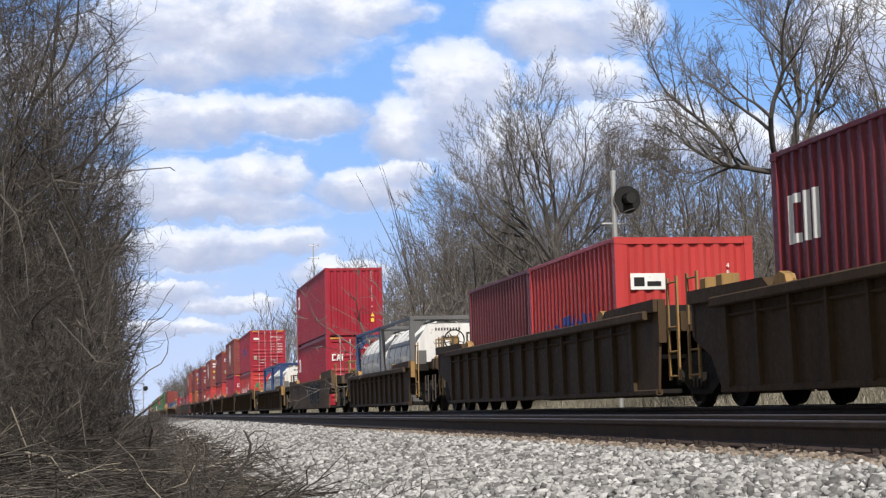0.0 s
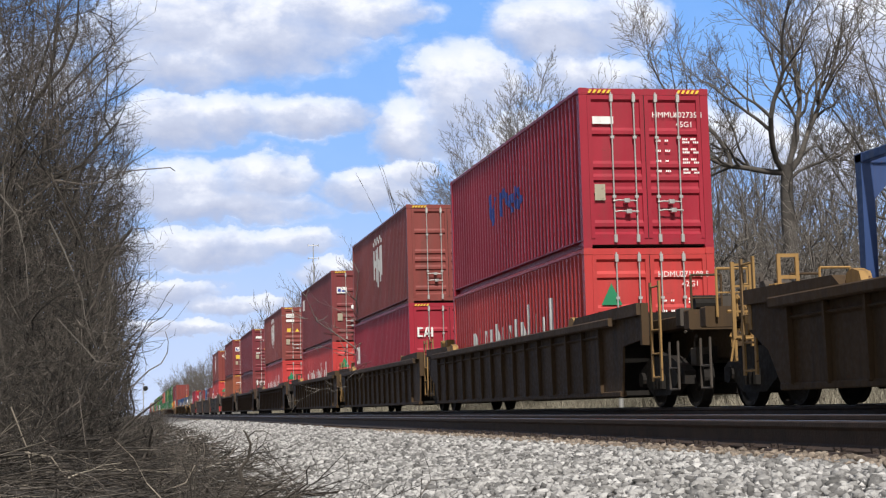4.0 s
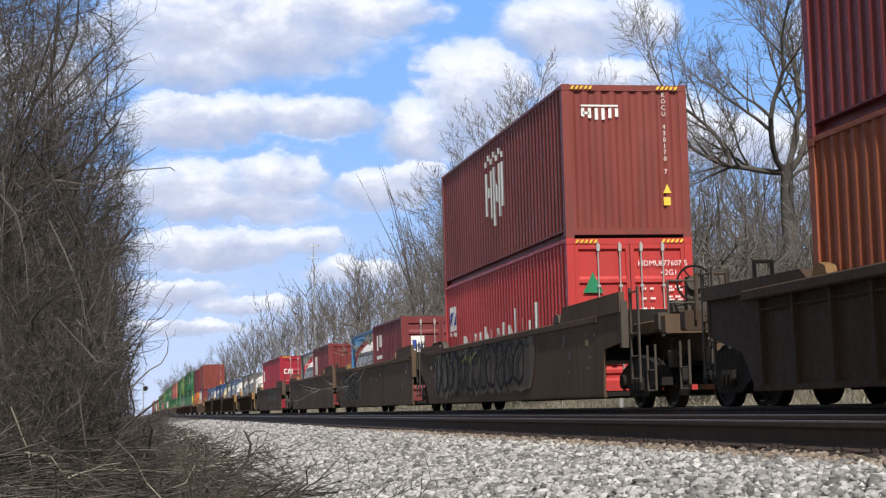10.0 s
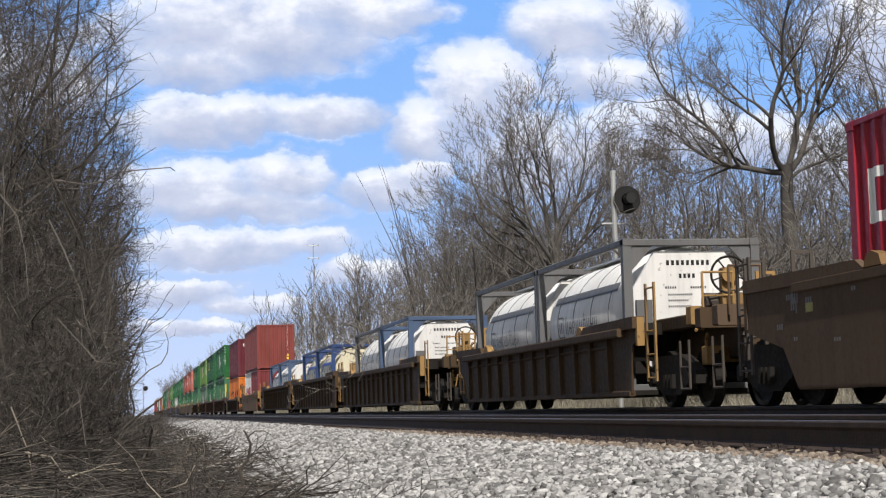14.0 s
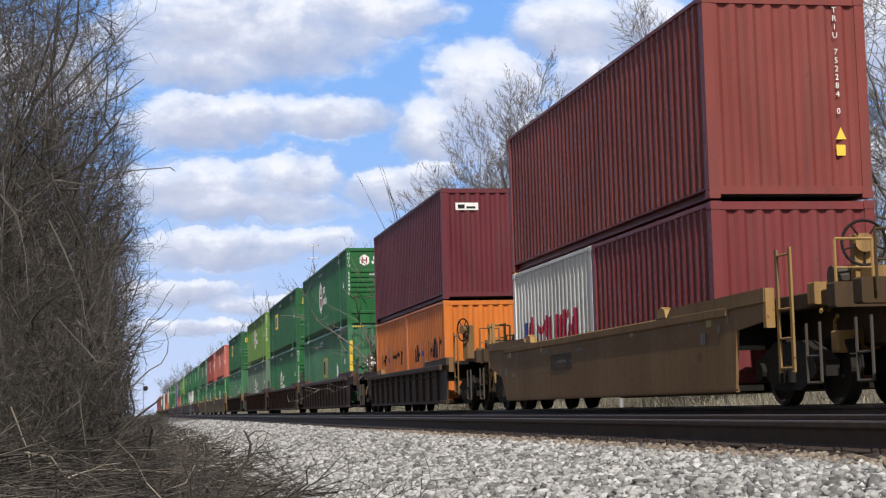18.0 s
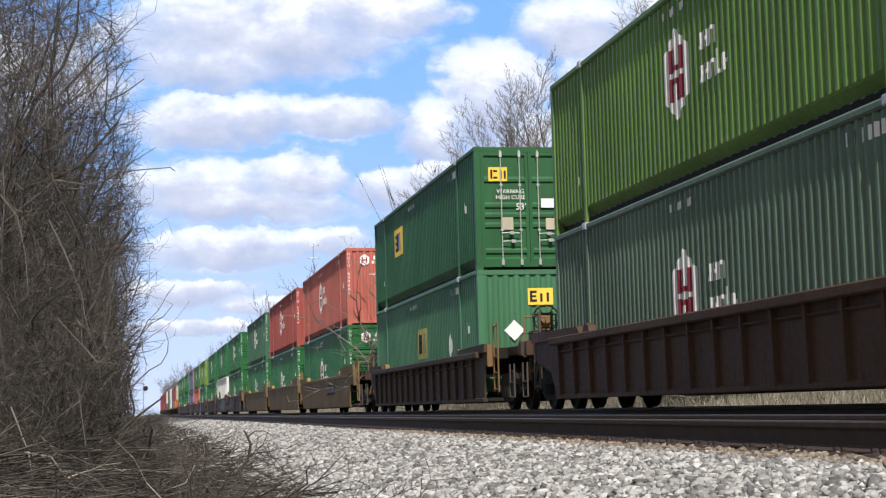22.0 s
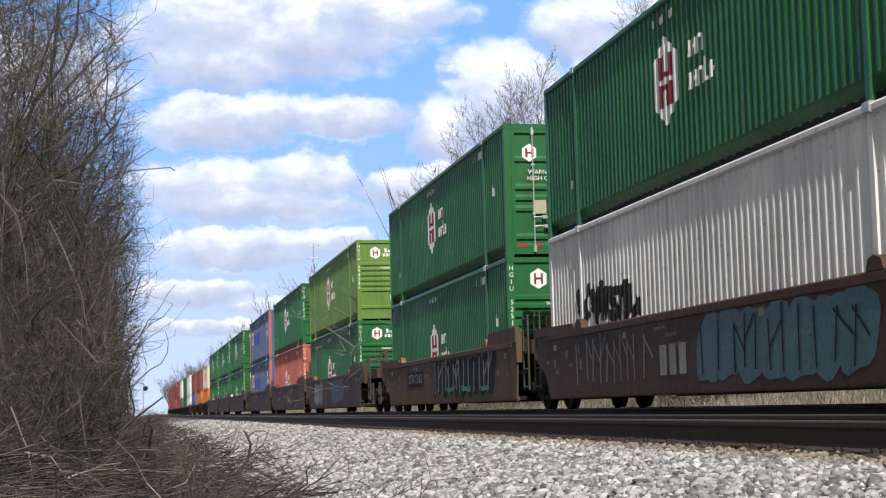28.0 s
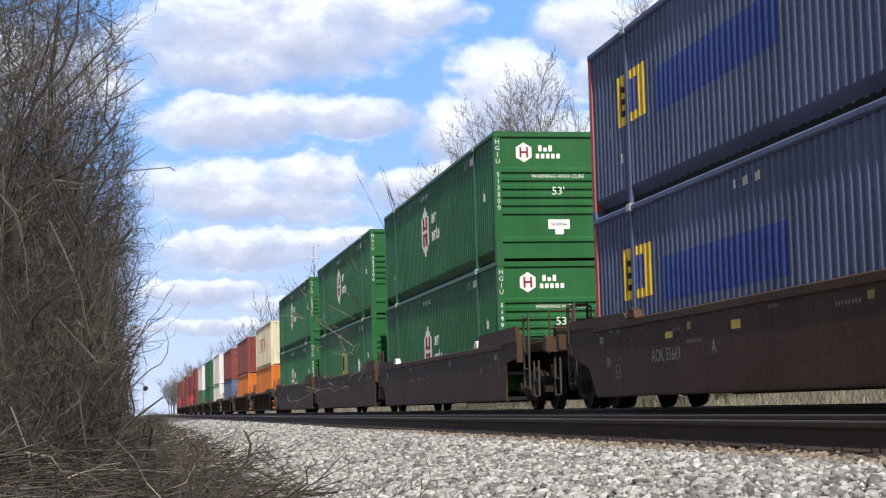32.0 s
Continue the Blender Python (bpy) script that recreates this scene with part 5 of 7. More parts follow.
end_mark(c, moved([rect(-0.32, 0.24, 0.74, 0.035)] + [rect(-0.32 + 0.135 * i, 0.03 * abs(i - 2.5) - 0.03, 0.065, 0.24 - 0.03 * abs(i - 2.5)) for i in range(6)] + [rect(-0.28, 0.09, 0.12, 0.05)], -0.55, 2.3), LETTER, "emblem", "white barred emblem", out=0.003)
plain_print(c, "KOCU 420170 7")
hazard(c, HI)
u = well_car(275.8, 9.9, "smooth", WELLUMBER, "link", "link", 1.62, railmat=WELLTAN)
car_mark(u, fills(-6.6, -2.4, 0.42, 1.4, 11, 0.8), DUSTSPRAY, name="spray_paint", label="dull grey sprayed letters")
car_mark(u, loops(-6.5, -2.5, 0.45, 1.4, 11, 0.09), LETTERDARK, name="spray_paint", label="black sprayed outlines", proud=0.034)
car_mark(u, strokes(-1.2, 0.8, 0.6, 1.2, 12, 0.05, 0.3) + strokes(2.6, 5.2, 0.5, 1.3, 17, 0.05, 0.3), DUSTSPRAY, name="spray_paint", label="faint grey sprayed scrawl")
c = c20(275.8, MAROON, LOW40, -3.07, "door")
badge(c, -0.95, 1.55, 0.42, 0.5, inner=LOGOBLUE)
side_mark(c, [rect(-2.2, 1.8, 0.3, 0.5), rect(-1.7, 1.9, 0.6, 0.4), rect(-2.2, 1.5, 1.1, 0.12)], LETTER, "emblem", "white emblem by the end")
tank(275.8, 3.07, LOW40, SKYBLUE, SILVER, "blue-framed tank container with a silver barrel in a well car", "grey", False)
u = well_car(295.2, 9.9, "smooth", WELLUMBER, "link", "coupler", 1.62, railmat=WELLTAN)
car_mark(u, strokes(0.3, 3.2, 0.6, 1.25, 21, 0.07, 0.34), GREYSPRAY, name="spray_paint", label="grey sprayed scrawl")
c = c20(295.2, MAROON, LOW40, -3.07)
side_mark(c, [rect(-2.3, 1.45, 1.0, 0.8)], WHITE, "badge", "worn white panel")
tank(295.2, 3.07, LOW40, GREY, SILVER, "grey-framed tank container with a silver barrel in a well car", "grey", False)
u = well_car(319.0, 9.5, "smooth", WELLUMBER, "coupler", "coupler", 1.5, railmat=WELLTAN)
car_mark(u, fills(-0.6, 5.6, 0.62, 1.44, 31, 0.9), DUSTSPRAY, name="spray_paint", label="dull grey sprayed letters")
car_mark(u, strokes(-0.4, 5.6, 0.6, 1.42, 32, 0.05, 0.5), LETTERDARK, name="spray_paint", label="black sprayed outlines", proud=0.034)
c = c40(319.0, CRIMSON, LOW40, HI, "door", IN)
corner_blocks(c)
block_badge(c)
door_print(c, "CAAU", "514339 0", "45G1")
well_car(340.5, 8.0, "ribbed", WELLBROWN, "coupler", "coupler", 1.3, brake=True)
tank(340.5, -3.07, LOW40, GREY, SILVER, "grey-framed tank container with a white end in a well car", "grey", True)
tank(340.5, 3.07, LOW40, GREY, SILVER, "grey-framed tank container with a silver barrel in a well car", "grey", True)
well_car(362.6, 9.8, "ribbed", WELLBROWN, "coupler", "link", 1.4, brake=True)
tank(362.6, -3.07, LOW40, FRAMEBLUE, SILVER, "blue-framed tank container with a white end in a well car", None, False)
tank(362.6, 3.07, LOW40, GREY, SILVER, "grey-framed tank container with a silver barrel in a well car", None, False)
well_car(382.3, 9.8, "ribbed", WELLBROWN, "link", "link")
tank(382.3, -3.07, LOW40, NAVY, CREAM, "blue-framed tank container with a cream barrel in a well car", "band", False)
tank(382.3, 3.07, LOW40, NAVY, CREAM, "blue-framed tank container with a cream barrel in a well car", "band", False)
well_car(402.0, 9.8, "ribbed", WELLBROWN, "link", "coupler")
tank(402.0, -3.07, LOW40, FRAMEBLUE, SILVER, "blue-framed tank container with a white end in a well car", "grey", False)
tank(402.0, 3.07, LOW40, FRAMEBLUE, SILVER, "blue-framed tank container with a silver barrel in a well car", "grey", False)
u = well_car(424.1, 8.3, "smooth", WELLTAN, "coupler", "coupler", 1.35, brake=True)
car_mark(u, [rect(-2.6, 0.75, 1.5, 0.3)], WELLBROWN, label="patch of darker paint")
c = c20(424.1, MAROON, LOW40, -3.07)
c = c20(424.1, WHITE, LOW40, 3.07)
side_mark(c, strokes(-1.9, 2.1, 0.95, 1.65, 44, 0.15, 0.30), REDSPRAY, "spray_paint", "red sprayed lettering")
side_mark(c, [rect(-2.25, 0.85, 0.22, 0.7)], LOGOBLUE, "spray_paint", "blue sprayed letter")
c = c40(424.1, OXIDE, LOW40 + LO + 0.04, HI, "plain", ON)
plain_print(c, "TRIU 752284 0")
well_car(444.7, 8.2, "ribbed", WELLDARK, "coupler", "coupler", 1.2, railmat=WELLTAN, brake=True)
for yy in (-3.07, 3.07):
    c = c20(444.7, ORANGE, LOW40, yy)
    side_mark(c, strokes(-2.3, -0.9, 1.15, 1.7, 51 + int(yy), 0.10, 0.24) + strokes(0.2, 2.3, 1.15, 1.78, 57 + int(yy), 0.11, 0.26), LETTERDARK, "spray_paint", "black sprayed scrawl")
    side_mark(c, [rect(-0.6, 1.05, 0.16, 0.75), rect(-0.44, 1.3, 0.14, 0.16), rect(-0.3, 1.05, 0.16, 0.68)], LOGOBLUE, "spray_paint", "blue sprayed patch")
c = c40(444.7, DEEPWINE, LOW40 + LO + 0.04, HI, "plain", ON)
badge(c, -0.85, 2.38, 0.62, 0.2, inner=LETTERDARK)
plain_print(c, "BSIU 994675 0")


def pair53(s, low, high, low_end="ribbed", high_end="ribbed", low_logo="hub", high_logo="hub", numbers=("516827", "524890")):
    for mat, z, end, logo, num, where in ((low, LOW53, low_end, low_logo, numbers[0], IN), (high, LOW53 + H53, high_end, high_logo, numbers[1], ON)):
        c = c53(s, mat, z, end, where)
        if logo == "hub":
            hub_side(c, 1.66 if where is ON else 1.28)
            if end == "ribbed" or end == "plain":
                hub_end(c, "HGIU " + num, -0.030 if end == "ribbed" else 0.002)
        elif logo == "emp":
            emp_side(c, -3.4 if where is ON else 0.5, 1.45 if where is ON else 1.1, None if where is ON else FADEDYELLOW)
            if where is IN:
                side_mark(c, [[(4.4, 1.3), (4.62, 1.75), (4.84, 1.3), (4.62, 0.85)]], LETTER, "placard", "white diamond placard")
            if end == "plain":
                end_mark(c, [rect(-0.1, 2.1, 0.62, 0.4)], PALEYELLOW if s < 480 else SIGNYELLOW, "emblem", "yellow emblem board", out=0.004)
                if s < 480:
                    hazard(c, H53)
                for k in (-1.27, 1.15) if s < 480 else ():
                    end_mark(c, [rect(k, 1.2, 0.12, 1.15)], SIGNYELLOW, "caution_strip", "tall yellow caution strip on the post", out=0.014)
                end_mark(c, [rect(-0.05, 2.17, 0.06, 0.27), rect(0.0, 2.17, 0.12, 0.06), rect(0.0, 2.38, 0.12, 0.06), rect(0.0, 2.28, 0.1, 0.05), rect(0.2, 2.17, 0.06, 0.2), rect(0.36, 2.17, 0.06, 0.22)], LETTERDARK, "emblem_inset", out=0.008)
                end_mark(c, [[(-0.45, 1.75), (-0.2, 1.5), (-0.45, 1.25), (-0.7, 1.5)]], LETTER, "placard", "white diamond placard", out=0.006)
                end_text(c, "53'", 0.2, 1.05, 0.3, out=0.006)
                end_text(c, "EMHU", 0.86, 2.0, 0.16, vertical=True, out=0.006)
        if end == "door":
            board = SIGNYELLOW if logo == "emp" else LETTER
            end_mark(c, [rect(-0.98, 2.12, 0.46, 0.34)] if logo == "emp" else [hexagon(-0.75, 2.3, 0.2)], board, "emblem", out=0.006)
            end_mark(c, [rect(-0.93, 2.18, 0.05, 0.22), rect(-0.86, 2.18, 0.1, 0.05), rect(-0.86, 2.34, 0.1, 0.05), rect(-0.7, 2.18, 0.05, 0.2), rect(-0.6, 2.18, 0.05, 0.2)] if logo == "emp" else [rect(-0.84, 2.2, 0.05, 0.2), rect(-0.7, 2.2, 0.05, 0.2), rect(-0.8, 2.28, 0.12, 0.04)], LETTERDARK if logo == "emp" else LOGORED, "emblem_inset", out=0.009)
            end_text(c, "WARNING\nHIGH CUBE", -0.45, 1.8, 0.14, out=0.006)
            end_text(c, "53'", -0.2, 1.5, 0.22, out=0.006)
            end_mark(c, [rect(0.3, 1.48, 0.5, 0.22)], LETTER, "weight_panel", "white weight panel", out=0.006)
            end_mark(c, [rect(-0.7, 0.95, 0.3, 0.3), rect(0.4, 0.95, 0.28, 0.28)], PLATE, "data_plate", out=0.005)
            if logo == "hub":
                end_mark(c, [rect(-1.05 + 0.35 * i, 0.22, 0.2, 0.07) for i in range(6)], REDSPRAY, "reflector", "red and white reflector strip", out=0.006)


A53 = 10.05
u = well_car(466.0, A53, "ribbed", WELLOX, "coupler", "link", 1.35, railmat=WELLOX)
pair53(466.0, MIDGREEN, GREEN, "plain", "ribbed", "emp", "hub")
u = well_car(486.2, A53, "ribbed", WELLOX, "link", "link", 1.35, railmat=WELLOX)
pair53(486.2, GREEN, DKGREEN, "ribbed", "door", "hub", "emp", ("513530", "640121"))
u = well_car(506.0, A53, "ribbed", WELLOX, "link", "coupler", 1.35, railmat=WELLOX)
pair53(506.0, SAGE, LIME, "door", "ribbed", "hub", "hub", ("501337", "638927"))
u = well_car(529.9, A53, "ribbed", WELLDARK, "coupler", "coupler", 1.35, railmat=WELLTAN, brake=True)
pair53(529.9, MIDGREEN, DKGREEN, "plain", "door", "emp", "emp", ("630083", "647375"))
u = well_car(554.0, A53, "smooth", WELLOLIVE, "coupler", "link", 1.45)
car_mark(u, [rect(1.62, 0.72, 2.75, 0.42)], LETTERDARK, label="patch of black paint")
car_text(u, "DTTX 767905", 3.0, 0.93, 0.40, PALESPRAY)
pair53(554.0, GREEN, CORAL, "ribbed", "plain", "hub", "hub", ("524310", "630605"))
u = well_car(574.0, A53, "smooth", WELLOLIVE, "link", "link", 1.45)
pair53(574.0, GREEN, BRICK, "ribbed", "plain", "hub", "hub", ("522067", "638906"))
u = well_car(594.0, A53, "smooth", WELLOLIVE, "link", "coupler", 1.45, railmat=YELLOW)
pair53(594.0, GREEN, GREYGREEN, "ribbed", "ribbed", "hub", "hub", ("509911", "648614"))
u = well_car(618.4, A53, "smooth", WELLOX, "coupler", "link", 1.45, railmat=WELLTAN, brake=True)
car_mark(u, fills(-5.8, 3.0, 0.38, 1.3, 60), PURPLESPRAY, name="spray_paint", label="dark sprayed ground", proud=0.023)
car_mark(u, loops(-6.0, 3.0, 0.4, 1.3, 61, 0.055), GREYSPRAY, name="spray_paint", label="pale sprayed outlines")
pair53(618.4, GREEN, GREEN, "ribbed", "ribbed", "hub", "hub", ("512210", "518804"))
u = well_car(638.5, A53, "smooth", WELLOX, "link", "link", 1.45, railmat=WELLOX)
car_mark(u, strokes(-6.3, -2.0, 0.4, 1.3, 71, 0.07, 0.42), GREYSPRAY, name="spray_paint", label="pale sprayed outlines")
car_mark(u, fills(0.2, 5.6, 0.34, 1.36, 72, 1.25), TEALSPRAY, name="spray_paint", label="broad teal sprayed letters", proud=0.024)
car_mark(u, [rect(-1.5, 0.5, 0.32, 0.46), rect(-1.05, 0.5, 0.32, 0.46), rect(-0.6, 0.5, 0.32, 0.46)], PALESPRAY, label="pale block emblem")
car_mark(u, strokes(0.4, 5.4, 0.42, 1.3, 75, 0.045, 0.42), LETTERDARK, name="spray_paint", label="black sprayed outlines", proud=0.034)
pair53(638.5, WHITE, GREEN, "door", "door", "none", "hub", ("520011", "521560"))
c = RIDERS[-2][0]
side_mark(c, [p for k in range(2) for p in spray(None, -6.4, -3.2, 0.95, 1.85, None, 81 + k, 0.16)], LETTERDARK, "spray_paint", "black sprayed scrawl")
side_mark(c, [rect(-4.9, 0.72, 1.6, 0.16)], REDSPRAY, "spray_paint", "red sprayed stroke")
end_mark(c, [rect(-0.6, 2.1, 0.16, 0.34), rect(-0.36, 2.1, 0.1, 0.34), rect(-0.2, 2.1, 0.2, 0.3), rect(0.1, 2.1, 0.2, 0.28)], LETTERDARK, "lettering", "dark painted lettering", out=0.006)
end_mark(c, [[(-0.75, 1.85), (0.6, 1.85), (0.68, 2.0), (-0.67, 2.0)]], LOGORED, "red_bar", out=0.006)
u = well_car(658.7, A53, "smooth", WELLUMBER, "link", "coupler", 1.45, railmat=WELLTAN)
car_mark(u, [rect(-4.95, 0.70, 2.75, 0.42)], LETTERDARK, label="patch of black paint")
car_text(u, "DTTX 733402", -3.58, 0.91, 0.38, PALESPRAY)
car_mark(u, fills(-0.6, 6.6, 0.36, 1.36, 90, 0.85, 2.0), LETTERDARK, name="spray_paint", label="black sprayed ground", proud=0.023)
car_mark(u, strokes(-0.5, 6.4, 0.42, 1.34, 91, 0.09, 0.42), PALESPRAY, name="spray_paint", label="pale sprayed letters", proud=0.030)
car_mark(u, strokes(-0.1, 6.0, 0.40, 0.75, 92, 0.10, 0.9), LOGOGREEN, name="spray_paint", label="green sprayed strokes", proud=0.034)
pair53(658.7, GREEN, GREEN, "ribbed", "door", "hub", "hub", ("525110", "526340"))
u = well_car(683.1, A53, "smooth", WELLOX, "coupler", "link", 1.45, railmat=WELLTAN)
car_mark(u, strokes(-5.7, -3.0, 0.55, 1.15, 98, 0.05, 0.62), PURPLESPRAY, name="spray_paint", label="dark sprayed strokes", proud=0.034)
car_mark(u, fills(-6.0, -2.9, 0.36, 1.3, 95, 0.72, 1.5), PALESPRAY, name="spray_paint", label="white sprayed outlines")
car_mark(u, strokes(0.6, 4.0, 0.5, 1.3, 97, 0.045, 0.4), PURPLESPRAY, name="spray_paint", label="dark sprayed outlines", proud=0.034)
car_mark(u, fills(0.4, 4.0, 0.4, 1.38, 96, 1.1), BLUESPRAY, name="spray_paint", label="grey-blue sprayed letters")
pair53(683.1, GREEN, LIME, "ribbed", "ribbed", "hub", "hub", ("516878", "694326"))
u = well_car(703.1, A53, "smooth", WELLOX, "link", "link", 1.45, railmat=WELLOX)
car_text(u, "AOK 55669", -4.2, 0.80, 0.28, PALESPRAY)
car_text(u, "C", -2.0, 0.82, 0.30, PALESPRAY)
car_mark(u, [rect(-4.3, 1.08, 0.3, 0.08), rect(-1.3, 0.86, 1.0, 0.06), rect(2.9, 1.15, 0.4, 0.1)], PLATE, label="small faded stencils")
car_mark(u, strokes(0.6, 3.4, 0.4, 1.3, 111, 0.035, 0.36) + loops(1.2, 3.0, 0.5, 1.2, 112, 0.03, False), PALESPRAY, name="spray_paint", label="thin pale sprayed scrawl")
car_text(u, "53", 6.8, 0.75, 0.5, GREYSPRAY)
pair53(703.1, CORAL, GREEN, "plain", "ribbed", "hub", "hub", ("630810", "508731"))
u = well_car(723.3, A53, "smooth", WELLOX, "link", "coupler", 1.45, railmat=WELLOX)
car_text(u, "AOK 55669", -4.4, 0.80, 0.28, PALESPRAY)
car_text(u, "A", -2.3, 0.84, 0.30, PALESPRAY)
car_text(u, "53", -6.9, 0.6, 0.34, GREYSPRAY)
car_text(u, "53", 6.8, 0.75, 0.5, GREYSPRAY)
car_mark(u, [rect(-4.4, 1.05, 0.35, 0.1), rect(-1.6, 1.05, 0.35, 0.12)], SIGNYELLOW, label="small yellow stencils")
pair53(723.3, BLUE, BLUE, "plain", "plain", "none", "none")
for c, v in ((RIDERS[-2][0], 1.4), (RIDERS[-1][0], 1.35)):
    emp_side(c, -5.9, v)
    side_mark(c, [rect(-4.6, 1.25, 5.0, 0.7)], LOGOBLUE, "painted_out_panel", "darker blue patch of overpaint")
    post = [o for o in c.children if o.name.startswith("corner_post")]
    for o in post:
        o.material_slots[0].material = CORAL
    end_text(c, "53'", 0.75, 2.25, 0.42, out=0.006)
    end_mark(c, [rect(0.6, 1.62, 0.4, 0.3), rect(0.65, 0.95, 0.3, 0.2)], LETTER, "data_panel", "white data panel", out=0.006)
    side_mark(c, [rect(6.5, 1.9, 0.2, 0.3), rect(6.5, 1.4, 0.25, 0.35)], LETTER, "side_print", "white size marks")
u = well_car(747.7, A53, "smooth", WELLOX, "coupler", "link", 1.45, railmat=WHITE)
pair53(747.7, GREEN, GREEN, "ribbed", "ribbed", "hub", "hub", ("519904", "513300"))
u = well_car(767.5, A53, "smooth", WELLOX, "link", "link", 1.45, railmat=WELLOX)
pair53(767.5, GREEN, GREEN, "ribbed", "ribbed", "emp", "hub", ("519004", "523300"))
u = well_car(787.4, A53, "smooth", WELLOX, "link", "coupler", 1.45, railmat=WELLOX)
pair53(787.4, GREEN, GREEN, "ribbed", "ribbed", "hub", "hub", ("549904", "503301"))
at = 808.8
for low, high, H0, H1, end in ((ORANGE, CREAM, LO, LO, "plain"), (ORANGE, OXIDE, LO, LO, "plain"), (BLUE, OXIDE, LO, LO, "door"), (WHITE, WHITE, LO, HI, "plain"), (DKGREEN, DKGREEN, LO, HI, "plain"), (MIDGREEN, WHITE, LO, HI, "plain"), (MAROON, OXIDE, HI, HI, "plain"), (RED, WINE, LO, LO, "door"), (OXIDE, MAROON, HI, HI, "door"), (WINE, OXIDE, LO, HI, "door"), (RED, MAROON, LO, HI, "plain")):
    well_car(at, 8.1, "ribbed", WELLDARK, "coupler", "coupler", 1.3, railmat=WELLTAN)
    c40(at, low, LOW40, H0, end, IN)
    c = c40(at, high, LOW40 + H0, H1, end, ON)
    if high is CREAM:
        row_bars(c, -3.0, 4, 1.3, 1.0, 0.9, REDSPRAY)
    at += 20.6


# ---- trees and brush ----

def limb(rng, segs, p, way, length, r, kids, thin, wander=0.13, rise=0.10):
    """A limb that follows the directions in way, with its branches; kids: how many at each further level. segs[0] takes the wood, segs[1] the twigs."""
    parts = max(3, min(12, int(length / 0.5) + 2))
    knots = []
    drift = Vector((0, 0, 0))
    for i in range(parts):
        t = i / max(1, parts - 1) * (len(way) - 1)
        k = min(int(t), len(way) - 1)
        aim_at = way[k].lerp(way[min(k + 1, len(way) - 1)], t - k)
        drift = drift * 0.7 + Vector((rng.gauss(0, wander), rng.gauss(0, wander), rng.gauss(0, wander * 0.7)))
        d = (aim_at + drift + Vector((0, 0, rise * i / parts))).normalized()
        q = p + d * length / parts
        r0, r1 = (max(thin, r * (1 - 0.8 * (i + e) / parts)) for e in (0, 1))
        (segs[0] if r0 > 0.035 else segs[1]).append((*p, *q, r0, r1))
        p = q
        knots.append((p, d, r1))
    for c in range(kids[0] if kids else 0):
        at = 0.2 + 0.8 * (c + rng.random()) / kids[0]
        q, d, rr = knots[min(parts - 1, int(at * parts))]
        side = d.cross(Vector((rng.gauss(0, 1), rng.gauss(0, 1), rng.gauss(0, 1)))).normalized()
        side = (side + Vector((0, 0, 0.35))).normalized()
        nd = (d + side * rng.uniform(0.55, 1.15)).normalized()
        limb(rng, segs, q, [nd, (nd + Vector((0, 0, rise * 2))).normalized()], length * rng.uniform(0.34, 0.58) * (1.2 - 0.55 * at), max(thin, rr * 0.7), kids[1:], thin, wander * 1.25, rise)
    return knots


def lean_way(leans, rng, depth=0.3):
    """Directions from leans in degrees, from upright to the right; each limb keeps to a slice of its own in depth."""
    y = rng.gauss(0, depth)
    return [Vector((math.sin(radians(a)), y + rng.gauss(0, 0.1), math.cos(radians(a)))).normalized() for a in leans]


def tree_meshes(key, seed, height, r, fork, limbs, kids, thin, spread=40, rise=0.12):
    """limbs: a count, for an even crown, or rows of (offset, height, leans, length, thickness)."""
    def build():
        rng = random.Random(seed)
        segs = ([], [])
        p, n = Vector((0, 0, -0.4)), 8
        for i in range(n):
            q = p + Vector((rng.gauss(0, 0.05), rng.gauss(0, 0.05), (fork + 0.4) / n))
            segs[0].append((*p, *q, r * (1.25 if i == 0 else 1 - 0.05 * i), r * (1 - 0.05 * (i + 1))))
            p = q
        if isinstance(limbs, int):
            for i in range(limbs):
                a = 2 * math.pi * (i * 0.382 + rng.uniform(-0.05, 0.05))
                lean = radians(spread) * (0.25 + 0.75 * ((i * 0.618) % 1))
                h = fork * (0.62 + 0.38 * rng.random()) if lean > radians(spread) * 0.6 else fork
                out = Vector((math.cos(a) * math.sin(lean), math.sin(a) * math.sin(lean), math.cos(lean)))
                up = Vector((out.x * 0.55, out.y * 0.55, out.z + 0.3)).normalized()
                limb(rng, segs, Vector((p.x * h / fork, p.y * h / fork, h)), [out, up], (height - h) * rng.uniform(0.72, 1.0), r * rng.uniform(0.4, 0.55), kids, thin, 0.10, rise)
        else:
            first = None
            for dx, h, leans, ln, thick in limbs:
                start = Vector((p.x + dx, p.y, h)) if h else first[int(dx)][0]    # no height: it springs from a knot of the first limb
                first = first or []
                knots = limb(rng, segs, start, lean_way(leans, rng), ln, thick, kids, thin, 0.12, rise)
                first = first or knots
        return tubes("trunk", segs[0], 6), tubes("twigs", segs[1], 3)
    return cached(("tree", key), build)


def tree(name, key, x, y, z, rz, label, scale=1.0, bark=None, **kw):
    wood, twigs = tree_meshes(key, **kw)
    t = thing(name, x, y, z, label, "tree", "bare trees behind the railway")
    t.matrix_basis = pose(x, y, z, 0, 0, rz) @ Matrix.Diagonal((scale, scale, scale, 1))
    put("trunk", wood, bark or BARK, t)
    put("crown", twigs, TWIG, t)
    return t


